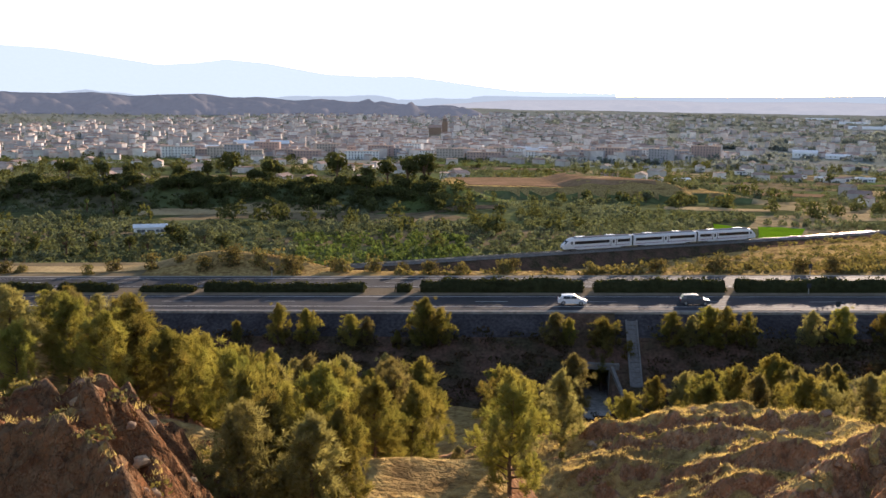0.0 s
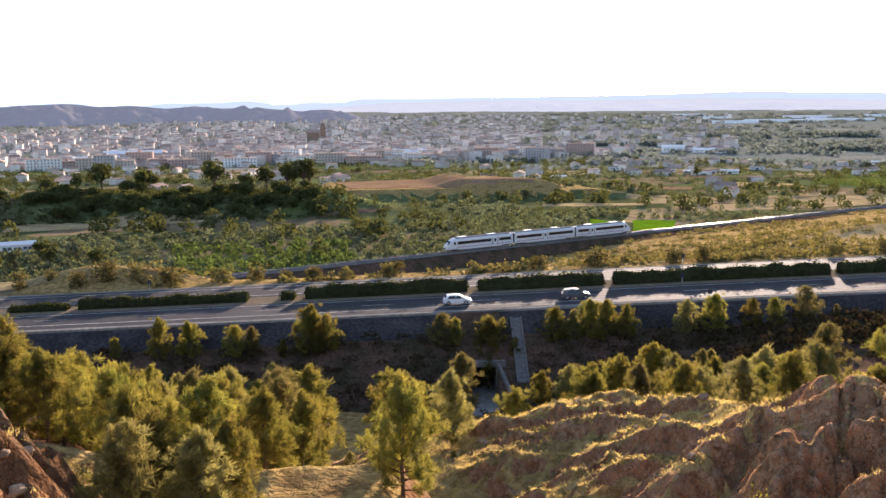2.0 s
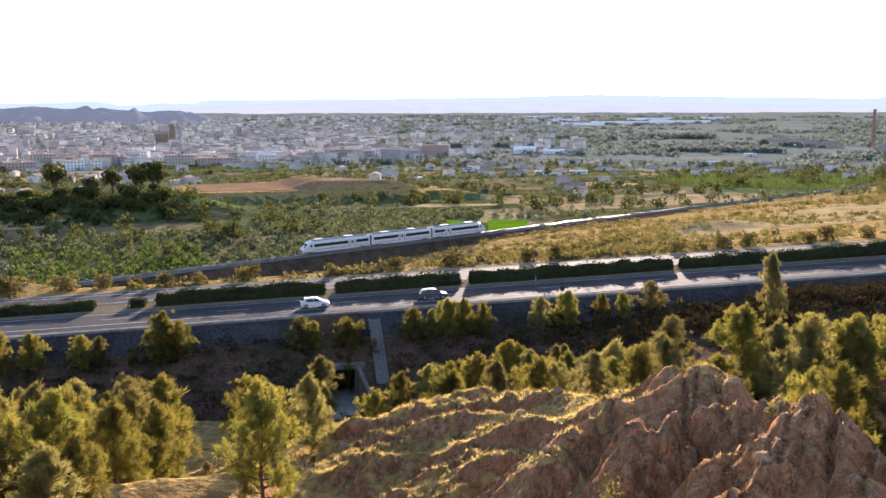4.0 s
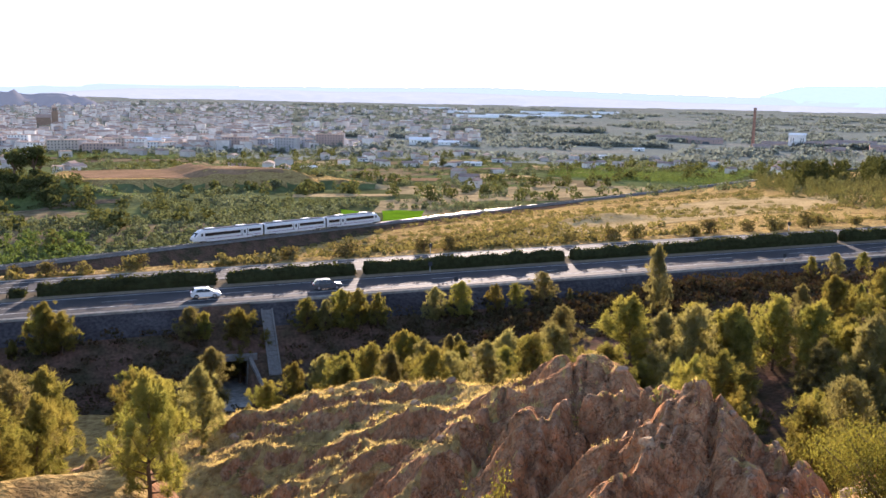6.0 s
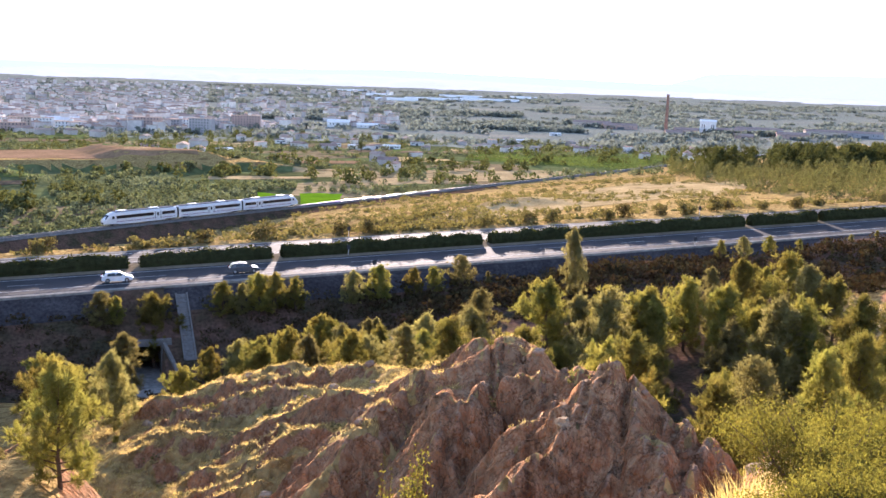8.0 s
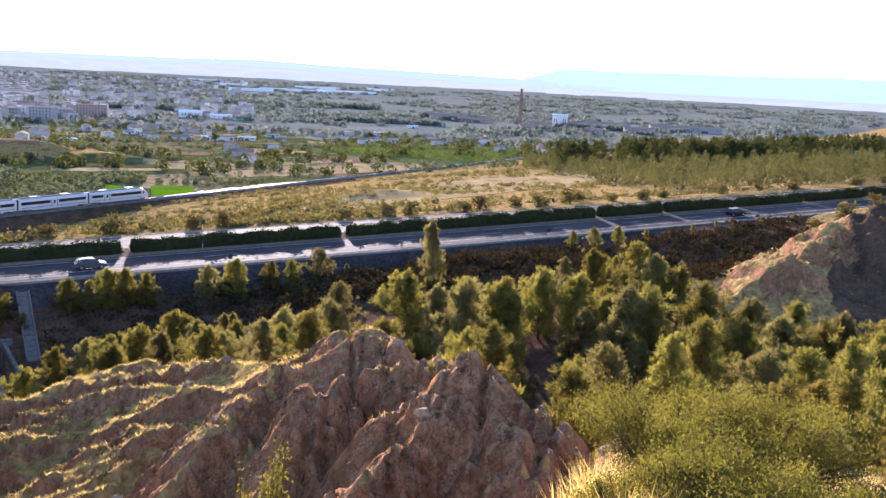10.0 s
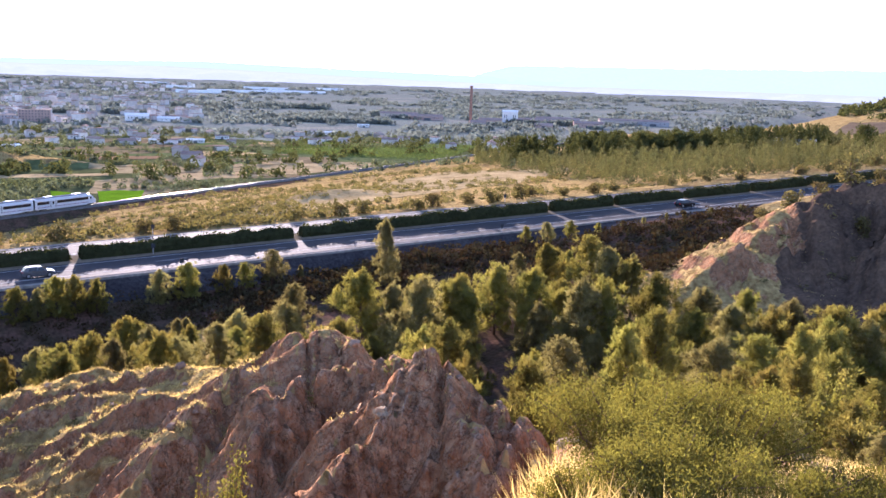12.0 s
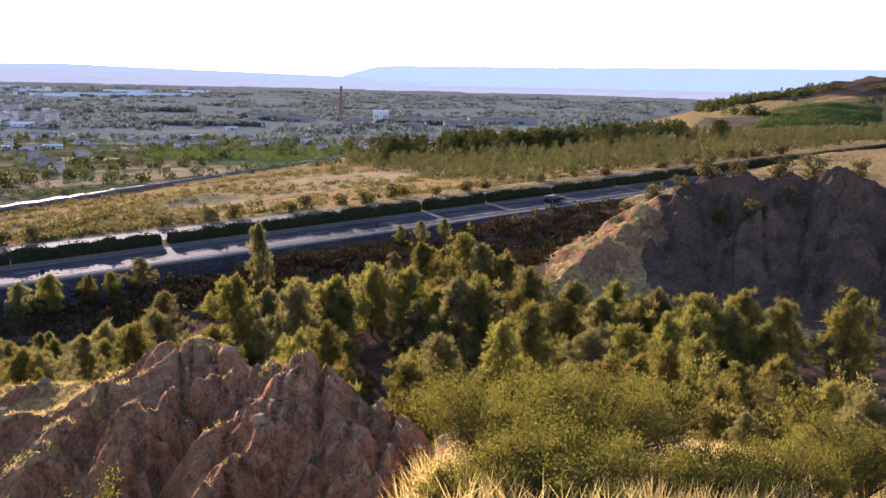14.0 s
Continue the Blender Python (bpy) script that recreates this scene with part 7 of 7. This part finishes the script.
n = len(p)
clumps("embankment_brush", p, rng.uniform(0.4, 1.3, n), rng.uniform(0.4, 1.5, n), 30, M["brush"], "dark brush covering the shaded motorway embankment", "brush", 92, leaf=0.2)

s_, u_ = rng.uniform(55, 178, 1500), rng.uniform(-56, -10, 1500)
x_, y_ = xy(s_, u_)
p = with_z(x_, y_, 0.1)
p = p[(p[:, 2] < 25) & (u_ > -24 - 30 * (s_ - 55) / 60)]
n = len(p)
clumps("embankment_scrub", p, rng.uniform(0.6, 1.9, n), rng.uniform(0.6, 2.2, n), 34, M["brush"], "dark shaded scrub at the foot of the motorway embankment", "scrub", 98, leaf=0.2)


def spots(n, az0, az1, r0, r1, seed):
    rng = np.random.default_rng(seed)
    a, r = rng.uniform(az0, az1, n), np.sqrt(rng.uniform(r0 * r0, r1 * r1, n))
    return -np.sin(np.radians(a)) * r, np.cos(np.radians(a)) * r


# low shrubs and grass on the ridges
x_, y_ = np.concatenate([spots(110, -30, -8, 52, 100, 1), spots(300, 12, 30, 36, 60, 2), spots(60, -40, -30, 44, 62, 3), spots(420, -80, -52, 100, 165, 4)], 1)
d = 0.8
flat = np.abs(terrain(x_ + d, y_) - terrain(x_ - d, y_)) + np.abs(terrain(x_, y_ + d) - terrain(x_, y_ - d)) < 1.5
x_, y_ = x_[flat], y_[flat]
p = with_z(x_, y_, 0.1)
n = len(p)
clumps("ridge_shrubs", p, rng.uniform(0.25, 0.8, n), rng.uniform(0.25, 0.9, n), 46, M["dusty_bush"], "low shrubs clinging to the eroded ridge", "shrubs", 93, leaf=0.16)


def tufts(name, x_, y_, high, blades, seed, label, material=None, thin=0.10):
    """Dry grass: narrow blades that fan out from each tuft."""
    rng = np.random.default_rng(seed)
    p = with_z(x_, y_, 0.05)
    c = np.repeat(p, blades, 0) + rng.normal(0, 0.16, (len(p) * blades, 3)) * (1, 1, 0)
    up = np.tile((0, 0, 1.3), (len(c), 1))
    v, f = leaf_quads(c, np.full(len(c), high), rng, tri=True, aspect=thin, grow_dir=up)
    return tagged(new(name, mesh_np(name, v, f, material or M["straw"])), label, "dry grass", kind="stuff")


x_, y_ = np.concatenate([spots(15000, -29, -6, 50, 104, 11), spots(2600, 11, 30, 36, 62, 12), spots(500, -44, -30, 40, 62, 13), spots(1500, -8, 8, 62, 112, 14), spots(1600, -80, -50, 90, 165, 15)], 1)
flat = np.abs(terrain(x_ + d, y_) - terrain(x_ - d, y_)) + np.abs(terrain(x_, y_ + d) - terrain(x_, y_ - d)) < 1.5
tufts("ridge_grass", x_[flat], y_[flat], 0.24, 12, 95, "straw-coloured dry grass tufts on the ridge")
x_, y_ = np.concatenate([spots(900, -78, -60, 16, 60, 21), spots(160, -80, -47, 8, 12, 25)], 1)
tufts("near_grass", x_, y_, 0.34, 26, 96, "straw-coloured dry grass on the near slope", thin=0.045)
x_, y_ = spots(46, -46.5, -43.6, 11.5, 14.5, 22)
tufts("tall_dry_grass", x_, y_, 0.75, 40, 97, "tall pale dry grass stalks", thin=0.028)


def shrub(az, r, h, wide, material, label, seed, leaves=5200, leaf=0.10, name="shrub", tip=None):
    """A many-stemmed leafy shrub close to the eye."""
    rng = np.random.default_rng(seed)
    x_, y_ = polar(az, r)
    z = ground_at(x_, y_)
    if tip is not None:
        h = EYE + r * math.tan(radians(tip)) - z
    top = tagged(new(name), label, "shrub")
    top.location = (x_, y_, z)
    wood, c = [], []
    for i in range(26):
        a, sp = rng.uniform(0, 6.28), rng.uniform(0.15, 1.0) ** 0.6
        hh = h * rng.uniform(0.72, 1.0) * (1.06 - 0.32 * sp * sp)
        e = np.array([math.cos(a) * wide * sp, math.sin(a) * wide * sp, hh])
        mid = e * (0.45, 0.45, 0.55) + rng.normal(0, 0.08 * wide, 3)
        wood.append(tube([(0, 0, -0.2), tuple(mid), tuple(e)], [0.035, 0.02, 0.006], 4))
        t = rng.uniform(0.3, 1.0, (leaves // 26, 1))
        q = np.where(t > 0.45, mid + (e - mid) * (t - 0.45) / 0.55, mid * t / 0.45)
        c.append(q + rng.normal(0, 0.10 * wide + 0.03, (len(t), 3)) * (1.25 - 0.6 * t))
    piece("branch_frame", *join(wood), M["bark"], top)
    c = np.concatenate(c)
    c[:, 2] = np.maximum(c[:, 2], 0.05)
    v, f = leaf_quads(c, np.full(len(c), leaf), rng, aspect=0.42, grow_dir=np.tile((0, 0, 0.8), (len(c), 1)))
    lv = new("foliage", mesh_np("foliage", v, f, material))
    lv.parent = top
    return top


shrub(-50.8, 12.4, 2, 1.45, M["bush"], "large yellow-green bush on the near slope", 501, 57000, 0.034, tip=-17.4)
shrub(-55.5, 13.0, 2, 1.45, M["bush"], "broad yellow-green bush on the near slope", 502, 49400, 0.034, tip=-17.3)
shrub(-54.0, 9.8, 2, 1.1, M["bush"], "spreading yellow-green bush on the near slope", 514, 34200, 0.034, tip=-21.0)
shrub(-48.6, 10.2, 2, 0.75, M["bush"], "low yellow-green bush on the near slope", 516, 19000, 0.034, tip=-22.5)
shrub(-25.7, 21.0, 3, 0.62, M["bush"], "slender young sapling before the rock face", 504, 5200, 0.085, tip=-21.2)
shrub(-24.0, 20.5, 3, 0.35, M["bush"], "slender young sapling before the rock face", 505, 1800, 0.085, tip=-22.6)
shrub(-59.4, 10.8, 2, 0.8, M["bush"], "low yellow-green bush on the near slope", 512, 16000, 0.034, tip=-21.2)
shrub(-63.4, 11.6, 2, 0.8, M["bush"], "low yellow-green bush on the near slope", 515, 16000, 0.034, tip=-21.0)
shrub(-67.2, 12.4, 2, 0.9, M["bush"], "low yellow-green bush on the near slope", 506, 18000, 0.034, tip=-20.0)
shrub(-70.5, 14.0, 2, 1.1, M["bush"], "yellow-green bush on the near slope", 507, 27360, 0.034, tip=-17.8)
shrub(-44.3, 13.2, 0.6, 0.5, M["dead_twigs"], "grey dead twiggy bush among dry grass", 508, 2600, 0.05, "dead_bush")
shrub(-43.4, 13.8, 0.5, 0.4, M["dead_twigs"], "grey dead twiggy bush among dry grass", 509, 2000, 0.05, "dead_bush")
for i, (a, r, e, w) in enumerate([(-60.5, 34, -17.0, 0.9), (-64.5, 33, -18.0, 1.3), (-67.5, 38, -16.5, 1.2), (-66.0, 52, -15.2, 1.6), (-63.0, 45, -16.2, 1.3), (-70.0, 45, -15.0, 1.6), (-58.5, 44, -16.4, 1.0), (-61.8, 56, -14.8, 1.4), (-69.0, 28, -19.0, 1.3)]):
    shrub(a, r, 2, w, M["pine"] if i % 2 else M["bush"], "olive-green young pine scrub on bare soil", 520 + i, 3000, 0.17, tip=e)

for i, (a, r, h) in enumerate([(-57.2, 148, 3.0), (-58.6, 149, 3.6), (-60.0, 150, 3.2), (-61.4, 150, 4.2), (-63.2, 150, 3.0), (-65.4, 149, 3.4), (-67.2, 149, 3.8), (-69.6, 148, 3.2), (-64.3, 139, 3.4), (-62.4, 140, 2.6), (-66.0, 143, 2.8)]):
    x_, y_ = polar(a, r)
    broad_tree(x_, y_, h, h * 0.7, M["dusty_bush"], "olive-green bush on top of the eroded clay hill", 1200 + i, 620, "hilltop_bush", "bush", -0.02, 0.13, 16)


# ---- loose rocks ----
M["stone"] = mat("ochre_stone", (0.42, 0.31, 0.21), 0.95, 0.25, 1.0, 0.7, 0.3, second=(0.28, 0.19, 0.12), per="object")
stones = []
for k in range(4):
    random.seed(60 + k)
    bm = bmesh.new()
    bmesh.ops.create_icosphere(bm, subdivisions=2, radius=1)
    for v in bm.verts:
        v.co *= 0.75 + 0.45 * noise.noise(v.co * 1.3 + Vector((k * 9.1, 0, 0))) + 0.15 * noise.noise(v.co * 3.1)
        v.co.z *= 0.7
    me = bpy.data.meshes.new("rock")
    bm.to_mesh(me)
    bm.free()
    me.materials.append(M["stone"])
    stones.append(me)
def boulder(az, e, size, k, label):
    """A single block where the line of sight first meets the near hillside."""
    r_ = np.linspace(10, 90, 800)
    x_, y_ = -math.sin(radians(az)) * r_, math.cos(radians(az)) * r_
    under = terrain(x_, y_) > EYE + r_ * math.tan(radians(e))
    i = int(np.argmax(under)) if under.any() else 500
    ob = tagged(new("boulder", stones[k]), label, "rock")
    ob.matrix_world = Matrix.Translation((x_[i], y_[i], terrain(x_, y_)[i] + 0.15 * size)) @ Matrix.Rotation(k * 1.3, 4, "Z") @ Matrix.Diagonal((size * 1.2, size, size * 0.9, 1))


boulder(-44.6, -21.6, 0.45, 1, "pale ochre block lying below the rock fins")
boulder(-45.1, -21.8, 0.3, 2, "small ochre block lying below the rock fins")
x_, y_ = np.concatenate([spots(70, -33, -9, 50, 96, 31), spots(36, 13, 27, 36, 54, 32), spots(34, -45, -32, 38, 60, 33), spots(20, -64, -45, 14, 40, 34)], 1)
for i, (a, b) in enumerate(zip(x_, y_)):
    random.seed(7000 + i)
    k = random.uniform(0.12, 0.5)
    ob = tagged(new("rock", stones[i % 4]), "weathered ochre rock lying on the ridge", "rock", "loose rocks")
    ob.matrix_world = Matrix.Translation((a, b, ground_at(a, b) + 0.1 * k)) @ Matrix.Rotation(random.uniform(0, 6), 4, "Z") @ Matrix.Diagonal((k * 1.3, k, k, 1))
